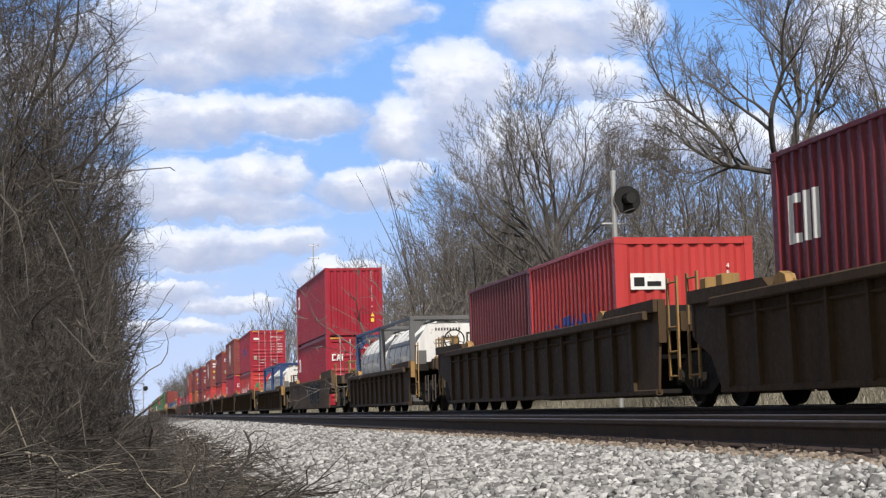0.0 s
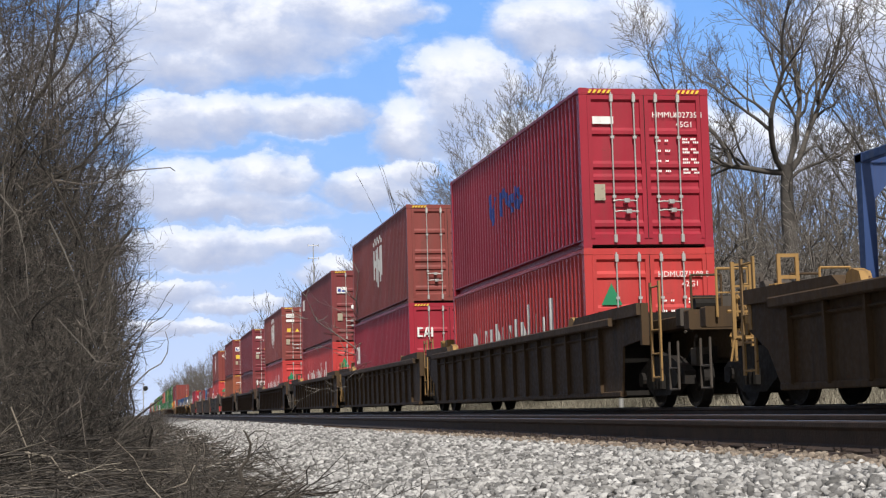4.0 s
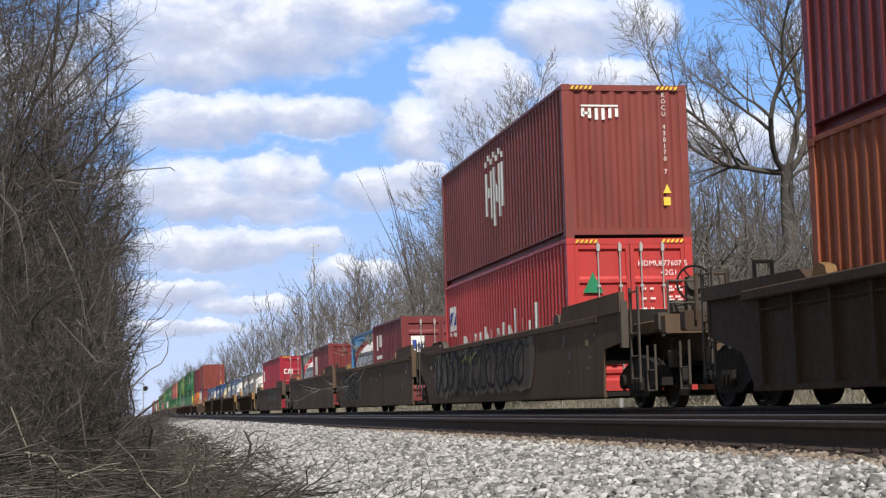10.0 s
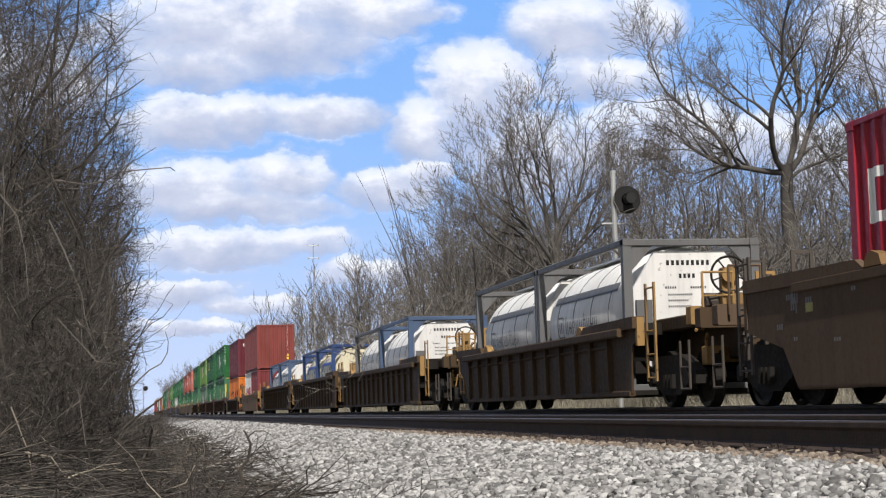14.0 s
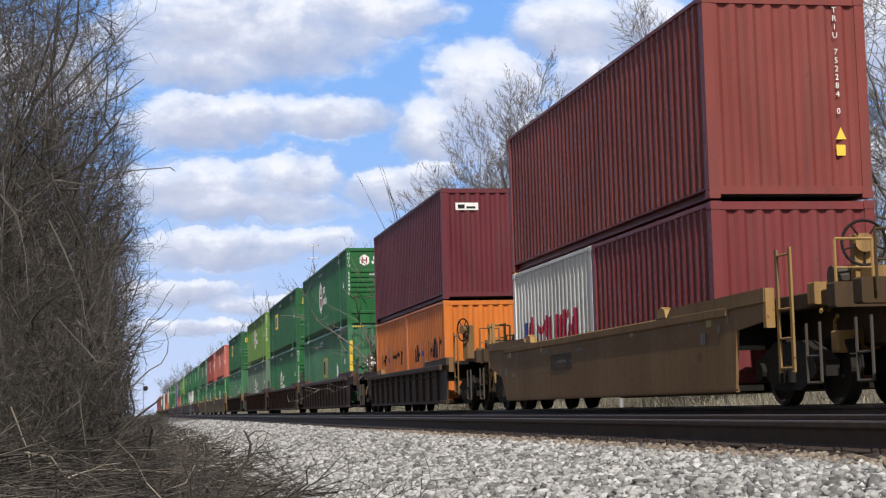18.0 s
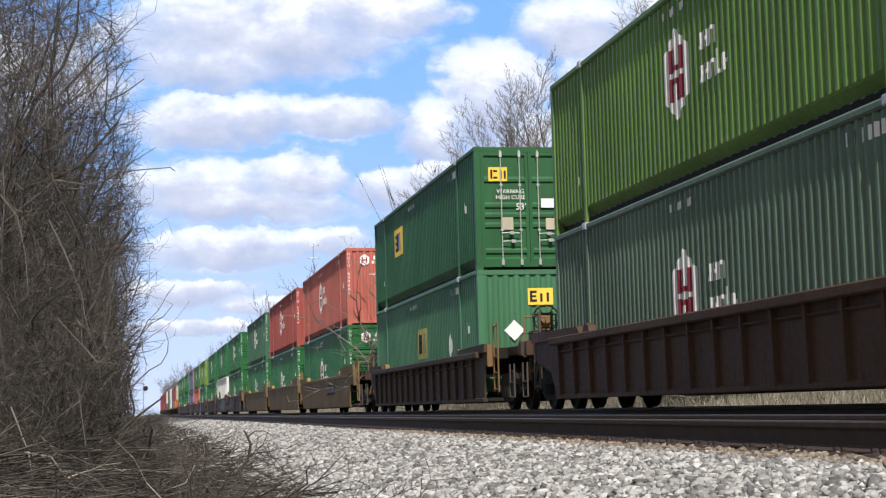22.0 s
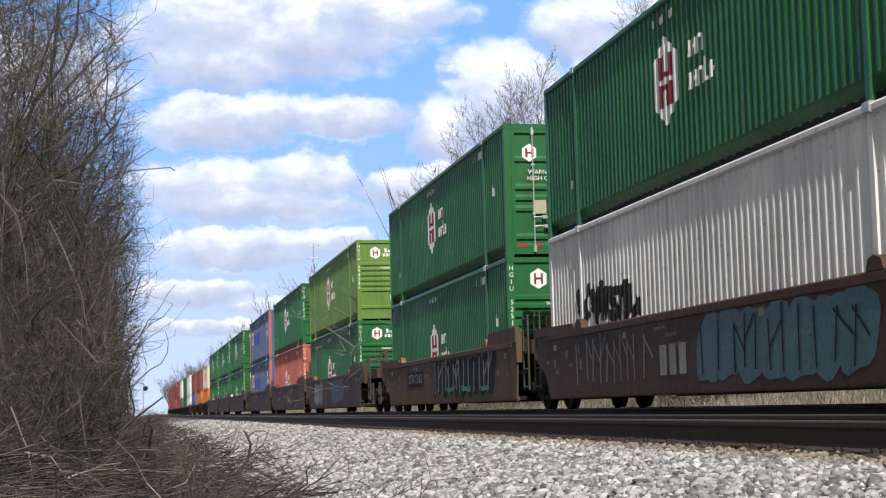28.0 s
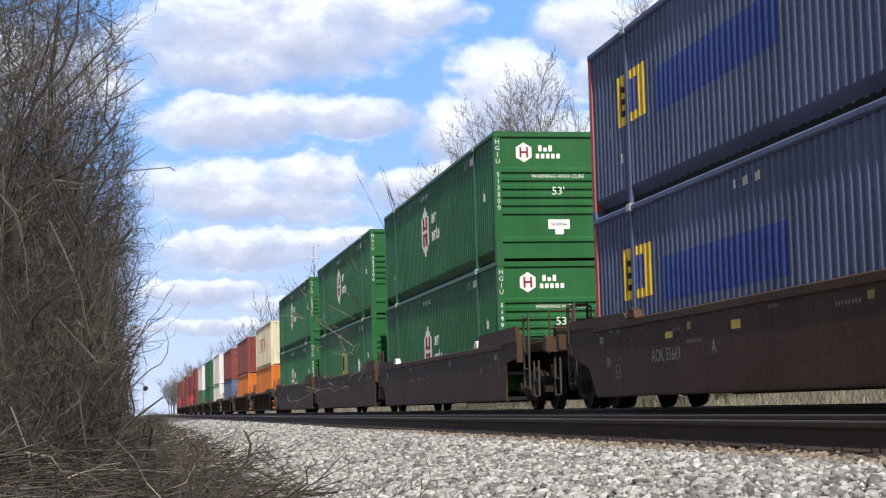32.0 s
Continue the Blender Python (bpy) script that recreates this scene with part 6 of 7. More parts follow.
# the big bare tree by the line, with its low limb reaching towards the signal
OAK = ((-0.1, 8.4, (-92, -84, -86, -64, -50, -40), 5.4, 0.14), (4, 0, (-2, -24, -40, -34, -16, -4), 6.2, 0.095), (-0.2, 8.5, (-42, -26, -8, -12, -32, -6, 12), 7.6, 0.135), (0.1, 8.7, (24, 17, 6, 4, 2, -6), 8.2, 0.13),
       (0.2, 8.5, (42, 36, 31, 16, 2, -4), 7.2, 0.13), (0.2, 8.2, (50, 62, 68, 30, -8), 4.8, 0.075), (0.1, 8.8, (10, -16, -6, 8), 7.0, 0.08), (5, 0, (-112, -104, -80, -50), 2.8, 0.05), (0.3, 8.8, (60, 82, 100, 96), 5.2, 0.06), (2, 0, (-50, -16, -30, -6), 4.4, 0.055), (7, 0, (-70, -90, -100), 2.2, 0.04))
tree("bare_tree", "oak", 25.75, 61.0, 0.7, 0, "big spreading bare tree with a dark forked trunk", seed=14, height=16, r=0.40, fork=8.7, limbs=OAK, kids=(12, 9, 6), thin=0.0075, rise=0.0)
ASH = tuple((a * 0.008, 6.4 + 1.9 * (1 - abs(a) / 62), (a * 0.9, a * 1.05, a * 0.85, a * 0.7), ln, 0.15 - abs(a) * 0.0011) for a, ln in ((-62, 8.0), (-50, 8.8), (-38, 9.2), (-27, 9.2), (-16, 9.2), (-5, 9.4), (6, 9.6), (17, 9.4), (28, 9.2), (39, 9.2), (51, 8.8), (63, 8.2)))
tree("bare_tree", "ash", 26.2, 100, 0.9, 0, "tall broad bare tree with a fan of upright branches", seed=9, height=20, r=0.42, fork=8.2, limbs=ASH, kids=(11, 9, 5), thin=0.010, rise=0.06)
KINDS = (dict(key="a", seed=21, height=16, r=0.22, fork=5.0, limbs=9, kids=(7, 5, 3), thin=0.012, spread=50, rise=0.06),
         dict(key="b", seed=22, height=15, r=0.2, fork=3.6, limbs=10, kids=(7, 5, 3), thin=0.012, spread=58, rise=0.04),
         dict(key="c", seed=23, height=17, r=0.21, fork=6.5, limbs=9, kids=(7, 5, 3), thin=0.012, spread=42, rise=0.08),
         dict(key="d", seed=24, height=12, r=0.13, fork=2.6, limbs=10, kids=(6, 5, 3), thin=0.011, spread=55, rise=0.05))
FARKINDS = (dict(key="e", seed=31, height=16, r=0.22, fork=5.0, limbs=9, kids=(6, 5), thin=0.026, spread=42, rise=0.16),
            dict(key="f", seed=32, height=15, r=0.2, fork=4.0, limbs=10, kids=(6, 5), thin=0.026, spread=46, rise=0.14))
rng = random.Random(77)
spots = [(30.6, 56, 0.95), (34, 55, 1.1), (28.5, 80, 1.05), (31, 83, 1.2), (34, 85, 1.2), (36, 80, 1.15), (38.5, 84, 1.15), (27.4, 90, 0.9), (30.5, 74, 0.9), (24.0, 118, 0.85), (27.0, 116, 0.9), (36, 62, 1.0), (30, 72, 0.62), (33, 80, 0.85), (30.5, 94, 0.86), (33.0, 99, 0.95), (22.6, 106, 0.86), (23.6, 112, 0.92), (28, 122, 1.0), (24, 130, 0.8), (30, 136, 1.0), (21.5, 150, 0.88), (29, 162, 1.0), (24, 172, 0.9), (27, 188, 1.0), (23.5, 200, 0.9), (26, 216, 1.0), (24, 236, 1.0), (27, 255, 1.1), (24, 280, 1.0), (27, 305, 1.1), (24, 335, 1.0), (26, 370, 1.1), (23, 410, 1.0), (26, 450, 1.1)]
spots += [(29 + 14 * rng.random(), 45 + i * 6.0 + 4 * rng.random(), 0.75 + 0.35 * rng.random()) for i in range(28)]
spots += [((0.20 + 0.16 * ((i * 0.618) % 1)) * (112 + 4 * i), 112 + 4 * i, 0.86 + 0.1 * ((i * 0.37) % 1)) for i in range(12)]
spots += [(22 + 9 * rng.random() - i * 0.25, 470 + i * 24, 0.9 + 0.3 * rng.random()) for i in range(24)]
for i, (x, y, k) in enumerate(spots):
    if 0.33 < x / y < 0.52:
        k *= 0.72    # low young wood behind the big tree
    pale = 160 < y < 240 and i % 2
    tree("bare_tree", x=x, y=y, z=0.8, rz=rng.uniform(0, 360), label="slender bare tree with a pale trunk and grey-brown twigs" if pale else "slender bare tree with grey-brown twigs", scale=k * rng.uniform(0.94, 1.06), bark=PALEBARK if pale else None, **(KINDS[i % 4] if y < 170 else FARKINDS[i % 2]))


def whips(name, x, y, z, n, h, seed, label, spread=0.12, mat=None, r=0.035, bow=0.0):
    """A clump of long bare shoots."""
    rng = random.Random(seed)
    segs = []
    for _ in range(n):
        p = Vector((rng.gauss(0, 0.5), rng.gauss(0, 0.5), 0))
        d = Vector((rng.gauss(0, spread), rng.gauss(0, spread), 1)).normalized()
        ln = h * rng.uniform(0.6, 1.0)
        for i in range(8):
            d = (d + Vector((rng.gauss(0, 0.035) - bow, rng.gauss(0, 0.035), 0))).normalized()
            q = p + d * ln / 8
            segs.append((*p, *q, r * (1 - i * 0.11), r * (1 - (i + 1) * 0.11)))
            if i > 2 and rng.random() < 0.7:
                e = (d + Vector((rng.gauss(0, 0.4), rng.gauss(0, 0.4), 0.2))).normalized()
                segs.append((*q, *(q + e * rng.uniform(0.6, 1.6)), r * 0.35, r * 0.15))
            p = q
    t = tagged(put(name, tubes(name, segs, 4), mat or BARK), label, "shrub")
    t.matrix_basis = pose(x, y, z)
    return t


whips("sapling_clump", 23.1, 128, 0.6, 16, 19.4, 5, "clump of tall thin leaning dead shoots", 0.035, BARK, 0.085, 0.026)
whips("sapling_clump", 23.0, 132, 0.6, 10, 15, 6, "clump of thin bare saplings", 0.10)


def bush_mesh(key, seed, n, w, h, thin, lean=0.5, parts=5, curl=0.22, lie=0.0):
    """Tangled bare brush: many bent shoots with side twigs."""
    def build():
        rng = random.Random(seed)
        segs = []
        for _ in range(n):
            p = Vector((rng.uniform(-w, w), rng.uniform(-w, w), rng.uniform(0, 0.25) * h))
            d = Vector((rng.gauss(0, lean), rng.gauss(0, lean), rng.uniform(0.3, 1.2) * (1 - lie) + 0.05)).normalized()
            ln = h * rng.uniform(0.45, 1.0) * (1 - p.z / h * 0.6)
            r = thin * rng.uniform(0.7, 2.2)
            for i in range(parts):
                d = (d + Vector((rng.gauss(0, curl), rng.gauss(0, curl), rng.gauss(0, curl) - 0.05))).normalized()
                q = p + d * ln / parts
                segs.append((*p, *q, r * (1 - 0.8 * i / parts), r * (1 - 0.8 * (i + 1) / parts)))
                for _ in range(2 if i else 0):
                    e = (d + Vector((rng.gauss(0, 0.7), rng.gauss(0, 0.7), rng.gauss(0, 0.6)))).normalized()
                    m1 = q + e * rng.uniform(0.1, 0.3) * h * 0.35
                    segs.append((*q, *m1, r * 0.4, r * 0.28))
                    e = (e + Vector((rng.gauss(0, 0.4), rng.gauss(0, 0.4), rng.gauss(0, 0.4)))).normalized()
                    segs.append((*m1, *(m1 + e * rng.uniform(0.1, 0.3) * h * 0.3), r * 0.28, r * 0.15))
                p = q
        return tubes("brush", segs, 3)
    return cached(("bush", key), build)


def bush(x, y, z, rz, key, label, mat, scale=1.0, name="bare_bush", group="", **kw):
    ob = tagged(put(name, bush_mesh(key, **kw), mat), label, "bush", group)
    ob.matrix_basis = pose(x, y, z, 0, 0, rz) @ Matrix.Diagonal((scale, scale, scale, 1))
    return ob


# brush along the foot of the trees, beyond the train
for i in range(46):
    y = 26 + i * (4.5 + i * 0.12)
    x = 19.5 + rng.uniform(-1.5, 3.5) + (2 if y < 60 else 0)
    bush(x, y, 0.3, rng.uniform(0, 360), "far%d" % (i % 3), "dense grey-brown bare brush", TWIG if i % 3 else BRUSH, rng.uniform(0.9, 1.35), group="brush beyond the train", seed=60 + i % 3, n=110, w=2.4, h=4.2, thin=0.019, lean=0.4, curl=0.3)

for i in range(16):
    y = 43 + 1.5 * i
    bush((0.375 + 0.13 * ((i * 0.618) % 1)) * y, y, 0.5, 77 * i, "far%d" % (i % 3), "tall dense grey-brown bare brush", TWIG, 1.25 + 0.3 * ((i * 0.37) % 1), group="brush beyond the train", seed=60 + i % 3, n=110, w=2.4, h=4.2, thin=0.019, lean=0.4, curl=0.3)


for i in range(22):
    y = 62 + 2.7 * i
    bush((0.195 + 0.18 * ((i * 0.618) % 1)) * y, y, 0.4, 61 * i, "far%d" % (i % 3), "tall dense grey-brown bare brush", TWIG, 1.35 + 0.4 * ((i * 0.37) % 1), group="brush beyond the train", seed=60 + i % 3, n=110, w=2.4, h=4.2, thin=0.019, lean=0.4, curl=0.3)


def grass(name, x0, x1, y0, y1, n, h, mat, seed, label):
    rng = np.random.default_rng(seed)
    x, y = rng.uniform(x0, x1, n), rng.uniform(y0, y1, n)
    z = np.interp(x, [12.2, 13, 14.2, 15.5, 17.5, 21, 30], [-0.7, -0.55, -0.15, 0.02, 0.12, 0.5, 0.9]) - 0.05
    a, t, hh = rng.uniform(0, 6.28, n), rng.normal(0, 0.35, (n, 2)), h * rng.uniform(0.4, 1.2, n)
    w = 0.012 + 0.01 * rng.random(n)
    b = np.stack([x, y, z], 1)
    side = np.stack([np.cos(a) * w, np.sin(a) * w, np.zeros(n)], 1)
    tip = b + np.stack([t[:, 0] * hh, t[:, 1] * hh, hh], 1)
    v = np.stack([b - side, b + side, tip], 1).reshape(-1, 3)
    return tagged(put(name, mesh_arrays(name, v, np.arange(3 * n).reshape(-1, 3)), mat), label, "grass", kind="stuff")


grass("dry_grass", 12.9, 18.5, 22, 75, 26000, 0.30, DRYGRASS, 8, "dry straw-coloured grass on the bank")
grass("dry_grass", 12.9, 20, 75, 220, 16000, 0.42, DRYGRASS, 9, "dry straw-coloured grass on the bank")

# the thicket on the near side of the line, trimmed along the right of way
def thicket(x, y, seed, n, h, w, thin=0.0045, z0=-0.72):
    rng = random.Random(seed)
    stems, twigs = [], []

    def free(p, fine):
        over = p[0] + 0.06 + 0.035 * max(0.0, min(1.6, p[2] - 2.2)) + (1.0 if p[1] < 8.5 else 0.0) - 0.42 * noise.noise(Vector((1.3, p[1] * 0.35, p[2] * 1.1))) - (0.3 if p[2] < 0.1 else 0)
        return over < 0 or (fine and rng.random() < 0.9 * math.exp(-over / (0.12 + 0.13 * max(0.0, min(4.0, p[2] - 2.0)))))

    def shoot(store, p, d, ln, r0, parts, bend, rise, fine=True):
        """A crooked shoot that turns back to the light; gives its knots."""
        knots = []
        for i in range(parts):
            d = (d + Vector((rng.gauss(0, bend), rng.gauss(0, bend), rng.gauss(rise, bend * 0.7)))).normalized()
            q = p + d * ln / parts
            if not free(q, fine):
                break
            store.append((*p, *q, r0 * (1 - 0.75 * i / parts), r0 * (1 - 0.75 * (i + 1) / parts)))
            p = q
            knots.append((p, d))
        return knots

    for _ in range(max(6, int(n / 4.6))):
        p = Vector((x + rng.uniform(-w, w), y + rng.uniform(-w, w), z0))
        d = Vector((rng.gauss(0.06, 0.26), rng.gauss(0, 0.26), 1)).normalized()
        ln = h * rng.uniform(0.5, 1.05)
        for i, (q, dd) in enumerate(shoot(stems, p, d, ln, thin * rng.uniform(0.8, 2.7), 18, 0.24, 0.035, False)):
            for _ in range(1 if i < 4 else 2):
                e = (dd * 0.6 + Vector((rng.gauss(0, 0.75), rng.gauss(0, 0.75), rng.gauss(0.05, 0.5)))).normalized()
                for j, (q2, d2) in enumerate(shoot(twigs, q, e, rng.uniform(0.35, 1.15) * (0.7 + 0.05 * h), thin * rng.uniform(0.4, 0.85), 5, 0.36, 0.05)):
                    for _ in range(2):
                        g2 = (d2 * 0.5 + Vector((rng.gauss(0, 0.7), rng.gauss(0, 0.7), rng.gauss(0.0, 0.6)))).normalized()
                        shoot(twigs, q2, g2, rng.uniform(0.08, 0.32), thin * 0.33, 1 if y > 17 else 2, 0.4, 0.05)
    t = thing("thicket", 0, 0, 0, "tangled grey-brown bare thicket beside the track", "bush", "thicket beside the track")
    put("stem_tangle", tubes("stem_tangle", stems, 4), BRUSH, t)["kind"] = "stuff"
    put("twig_tangle", tubes("twig_tangle", twigs, 3), BRUSH, t)["kind"] = "stuff"
    return t


for i, (x, y, h, n) in enumerate([(-1.35, 10.6, 3.0, 60), (-1.0, 12.2, 4.0, 90), (-1.25, 14, 6.0, 130), (-0.8, 15.2, 5.0, 90), (-1.9, 16.2, 7.0, 130), (-1.0, 18.2, 7.2, 170), (-2.2, 20, 8.6, 150), (-0.9, 21.5, 7.6, 150), (-1.7, 24, 9.4, 190), (-2.7, 27, 10.5, 150), (-0.9, 27.5, 8.6, 140), (-1.7, 31.5, 11.5, 170), (-0.9, 35, 9.6, 120), (-2.3, 39, 13.0, 150), (-0.9, 45, 8.0, 100), (-1.6, 53, 11.0, 90), (-0.9, 64, 7.0, 80), (-0.9, 84, 6.5, 70), (-0.8, 112, 6.5, 60), (-0.7, 150, 6.5, 60), (-0.5, 195, 7, 60)]):
    thicket(x, y, 300 + i, n if y < 45 else n // 2, h, 0.95 if y < 45 else 1.1 + y * 0.012, 0.0038 if y < 13 else 0.0046 if y < 15 else min(0.02, 0.0062 + max(0, y - 18) * 0.00010))
for i, (x, y, h) in enumerate([(-1.15, 15.0, 6.0), (-1.45, 18.5, 7.4), (-1.75, 22.5, 8.8), (-2.05, 27.0, 10.5), (-1.5, 29.5, 10.5), (-2.5, 33.0, 12.5), (-2.7, 24.0, 11.0), (-3.3, 30.0, 12.5), (-4.0, 38.0, 15.0), (-3.4, 34.0, 14.0)]):
    thicket(x, y, 370 + i, 62, h * 1.25, 0.8, 0.0078)
for i, (x, y, k) in enumerate([(0.5, 58, 0.2), (0.8, 76, 0.25), (1.0, 96, 0.28), (1.3, 122, 0.3)]):
    bush(x, y, -0.6, 50 * i, "far%d" % (i % 3), "low bare brush at the edge of the ballast", BRUSH, k, group="low brush by the ballast", seed=60 + i % 3, n=110, w=2.4, h=4.2, thin=0.019, lean=0.4, curl=0.3)
# it goes on behind the eye, and shades what lies before it
for i, (x, y, h) in enumerate([(-2.3, 7.5, 4.5), (-2.2, 4.5, 5.0), (-2.4, 1.0, 6.0), (-2.3, -3.0, 7.0), (-2.3, -7.0, 8.0)]):
    thicket(x, y, 340 + i, 30, h, 1.0)


def heap(x, y):
    """How high the cut brush is piled over the ground."""
    return 0.62 * max(0.0, min(1.0, (0.75 - x) / 1.3)) ** 1.3 * max(0.0, min(1.0, (19.0 - y) / 5.0)) * max(0.0, min(1.0, (y - 6.5) / 4.0)) * (0.8 + 0.4 * noise.noise(Vector((x * 1.1, y * 0.8, 5))))


def litter(name, x0, x1, y0, y1, n, mat, seed, label, r=0.006, top=0.16, length=(0.3, 1.3)):
    """Cut branches lying in a heap along the foot of the thicket."""
    rng = random.Random(seed)
    segs = []
    for _ in range(n):
        y = rng.uniform(y0, y1)
        x = x0 + (x1 - x0) * rng.random() ** 1.5
        base = max(-0.70, bed_height(max(0.1, x)) if x > 0.1 else -0.70)
        k = 1 - (x - x0) / (x1 - x0)
        p = Vector((x, y, base + heap(x, y) + rng.uniform(0.0, top) * (0.25 + 0.75 * k)))
        a = rng.uniform(0, 2 * math.pi)
        d = Vector((math.cos(a), math.sin(a), rng.gauss(0.02, 0.12))).normalized()
        ln, rr = rng.uniform(*length), r * rng.uniform(0.5, 2.0)
        for i in range(4):
            d = (d + Vector((rng.gauss(0, 0.5), rng.gauss(0, 0.5), rng.gauss(-0.03, 0.13)))).normalized()
            q = p + d * ln / 4
            q.z = max(q.z, base + 0.01 + 0.5 * heap(q.x, q.y))
            segs.append((*p, *q, rr * (1 - 0.2 * i), rr * (1 - 0.2 * (i + 1))))
            if rng.random() < 0.5:
                e = (d + Vector((rng.gauss(0, 0.7), rng.gauss(0, 0.7), rng.gauss(0.05, 0.25)))).normalized()
                segs.append((*q, *(q + e * rng.uniform(0.08, 0.3)), rr * 0.45, rr * 0.25))
            p = q
    return tagged(put(name, tubes(name, segs, 3), mat), label, "branches", kind="stuff")


# sheet of mould under the heap, its colour deepened for the shade there
v, f = strip_mesh("shaded_leaf_mould", [(-4 + 0.2 * i, 0.0) for i in range(27)], list(np.arange(4, 20, 0.2)) + list(np.arange(20, 60, 0.4)) + list(np.arange(60, 200, 4.0)))
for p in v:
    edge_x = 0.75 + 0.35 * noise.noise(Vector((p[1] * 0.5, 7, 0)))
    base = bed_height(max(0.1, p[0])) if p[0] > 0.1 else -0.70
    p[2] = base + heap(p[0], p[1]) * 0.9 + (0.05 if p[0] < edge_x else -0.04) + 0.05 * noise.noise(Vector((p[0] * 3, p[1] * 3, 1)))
tagged(put("shaded_leaf_mould", mesh_arrays("shaded_leaf_mould", v, f), SHADEMOULD), "leaf mould and dirt under the thicket, darkened for its shade", "ground", kind="structure")
litter("brush_litter", -1.9, 1.2, 6.5, 16, 2200, BRUSH, 401, "heap of cut grey branches at the ballast's edge", 0.0038, 0.22, (0.2, 0.8))
litter("branch_litter", -1.9, 0.6, 6.5, 16, 420, BRUSH, 411, "thicker cut branches on the heap", 0.0062, 0.26, (0.3, 1.1))
litter("brush_litter", -0.8, 1.3, 16, 30, 2200, BRUSH, 402, "cut grey branches along the ballast's edge", 0.006, 0.2, (0.15, 0.8))
litter("brush_litter", -0.8, 1.5, 30, 80, 1800, BRUSH, 405, "cut grey branches along the ballast's edge", 0.009, 0.25, (0.2, 1.0))
# a few sticks in the lightened colour, for those the sun catches
litter("sunlit_litter", -1.7, 0.7, 6.5, 17, 300, LITTWIG, 403, "dead sticks on the heap, painted pale as if sunlit", 0.0034, 0.34, (0.15, 0.7))
# dark sticks mixed in, their colour doing for shade in the heap
litter("dark_litter", -1.5, 1.1, 6.5, 15, 1400, DARKTWIG, 404, "dark sticks standing in for shade on the ballast's edge", 0.005, 0.24, (0.2, 0.7))


def stick(name, pts, r, mat, label):
    s = Shape()
    n = len(pts) - 1
    for i, (a, c) in enumerate(zip(pts, pts[1:])):
        s.tube(a, c, r * (1 - 0.6 * i / n), r * (1 - 0.6 * (i + 1) / n), 6)
    return tagged(put(name, s.mesh(name), mat), label, "branch")


stick("upright_stick", [(0.72, 11.5, -0.55), (0.73, 11.5, -0.38), (0.71, 11.5, -0.29), (0.77, 11.5, -0.22), (0.79, 11.5, -0.12), (0.76, 11.5, -0.05), (0.74, 11.5, -0.02)], 0.016, DARKTWIG, "crooked dark stick standing in the branches")
stick("side_stick", [(0.77, 11.5, -0.07), (0.82, 11.5, -0.03), (0.88, 11.48, -0.03), (0.93, 11.46, -0.06)], 0.006, DARKTWIG, "thin dark side shoot of a stick")
stick("arching_twig", [(-0.05, 12, 0.28), (0.10, 12, 0.42), (0.19, 12, 0.47), (0.235, 12, 0.55), (0.24, 12, 0.63), (0.22, 12, 0.70)], 0.006, BRUSH, "thin arching twig out of the thicket")
stick("leaning_branch", [(-0.2, 13, -0.1), (0.0, 13, 0.08), (0.22, 13, 0.24)], 0.016, DARKTWIG, "dark leaning broken branch")
stick("crooked_limb", [(-1.3, 15, 1.2), (-0.98, 15, 2.15), (-0.63, 15, 2.28), (-0.46, 15, 2.37), (-0.3, 15, 2.57), (-0.13, 15, 2.77)], 0.024, DARKTWIG, "dark crooked limb in the thicket")
stick("crooked_limb", [(-0.2, 15, 2.69), (-0.25, 15, 2.8), (-0.24, 15, 2.93), (-0.22, 15, 3.22), (-0.26, 15, 3.43)], 0.011, DARKTWIG, "dark upright side limb in the thicket")
stick("reaching_branch", [(-1.1, 14, 1.7), (-0.64, 14, 2.09), (-0.4, 14, 2.05), (-0.24, 14, 2.08), (-0.1, 14, 2.16), (0.07, 14, 2.18), (0.31, 14, 2.2), (0.35, 14, 2.17)], 0.009, BRUSH, "long bare branch reaching out of the thicket")
stick("reaching_branch", [(-0.15, 14, 2.12), (-0.05, 14, 2.22), (0.19, 14, 2.37)], 0.006, BRUSH, "thin bare branch reaching out of the thicket")
stick("reaching_branch", [(-0.7, 17, 2.0), (-0.49, 17, 2.69), (-0.43, 17, 3.1), (-0.26, 17, 3.34), (-0.08, 17, 3.43), (0.12, 17, 3.58)], 0.012, DARKTWIG, "thin dark branch arching out of the thicket")
stick("upper_limb", [(-1.2, 16, 2.2), (-0.94, 16, 3.14), (-0.67, 16, 3.48), (-0.53, 16, 3.81), (-0.51, 16, 4.15), (-0.45, 16, 4.6)], 0.02, DARKTWIG, "dark bent limb high in the thicket")
stick("upper_limb", [(-1.1, 18, 3.5), (-0.87, 18, 4.27), (-0.69, 18, 4.47), (-0.45, 18, 4.53), (-0.14, 18, 4.38)], 0.012, DARKTWIG, "dark bowed limb high in the thicket")
stick("hanging_vine", [(-0.55, 11, 1.4), (-0.46, 11, 1.21), (-0.34, 11, 0.91), (-0.32, 11, 0.76), (-0.28, 11, 0.61)], 0.006, TWIG, "pale dead vine hanging in the thicket")
stick("hanging_vine", [(-0.86, 11, 1.57), (-0.75, 11, 1.42), (-0.7, 11, 1.17), (-0.68, 11, 0.9)], 0.005, TWIG, "pale dead vine bowing out of the thicket")
stick("hanging_vine", [(-0.5, 11, 0.75), (-0.34, 11, 0.57), (-0.25, 11, 0.46), (-0.1, 11, 0.44)], 0.005, TWIG, "pale dead twig bending down out of the thicket")
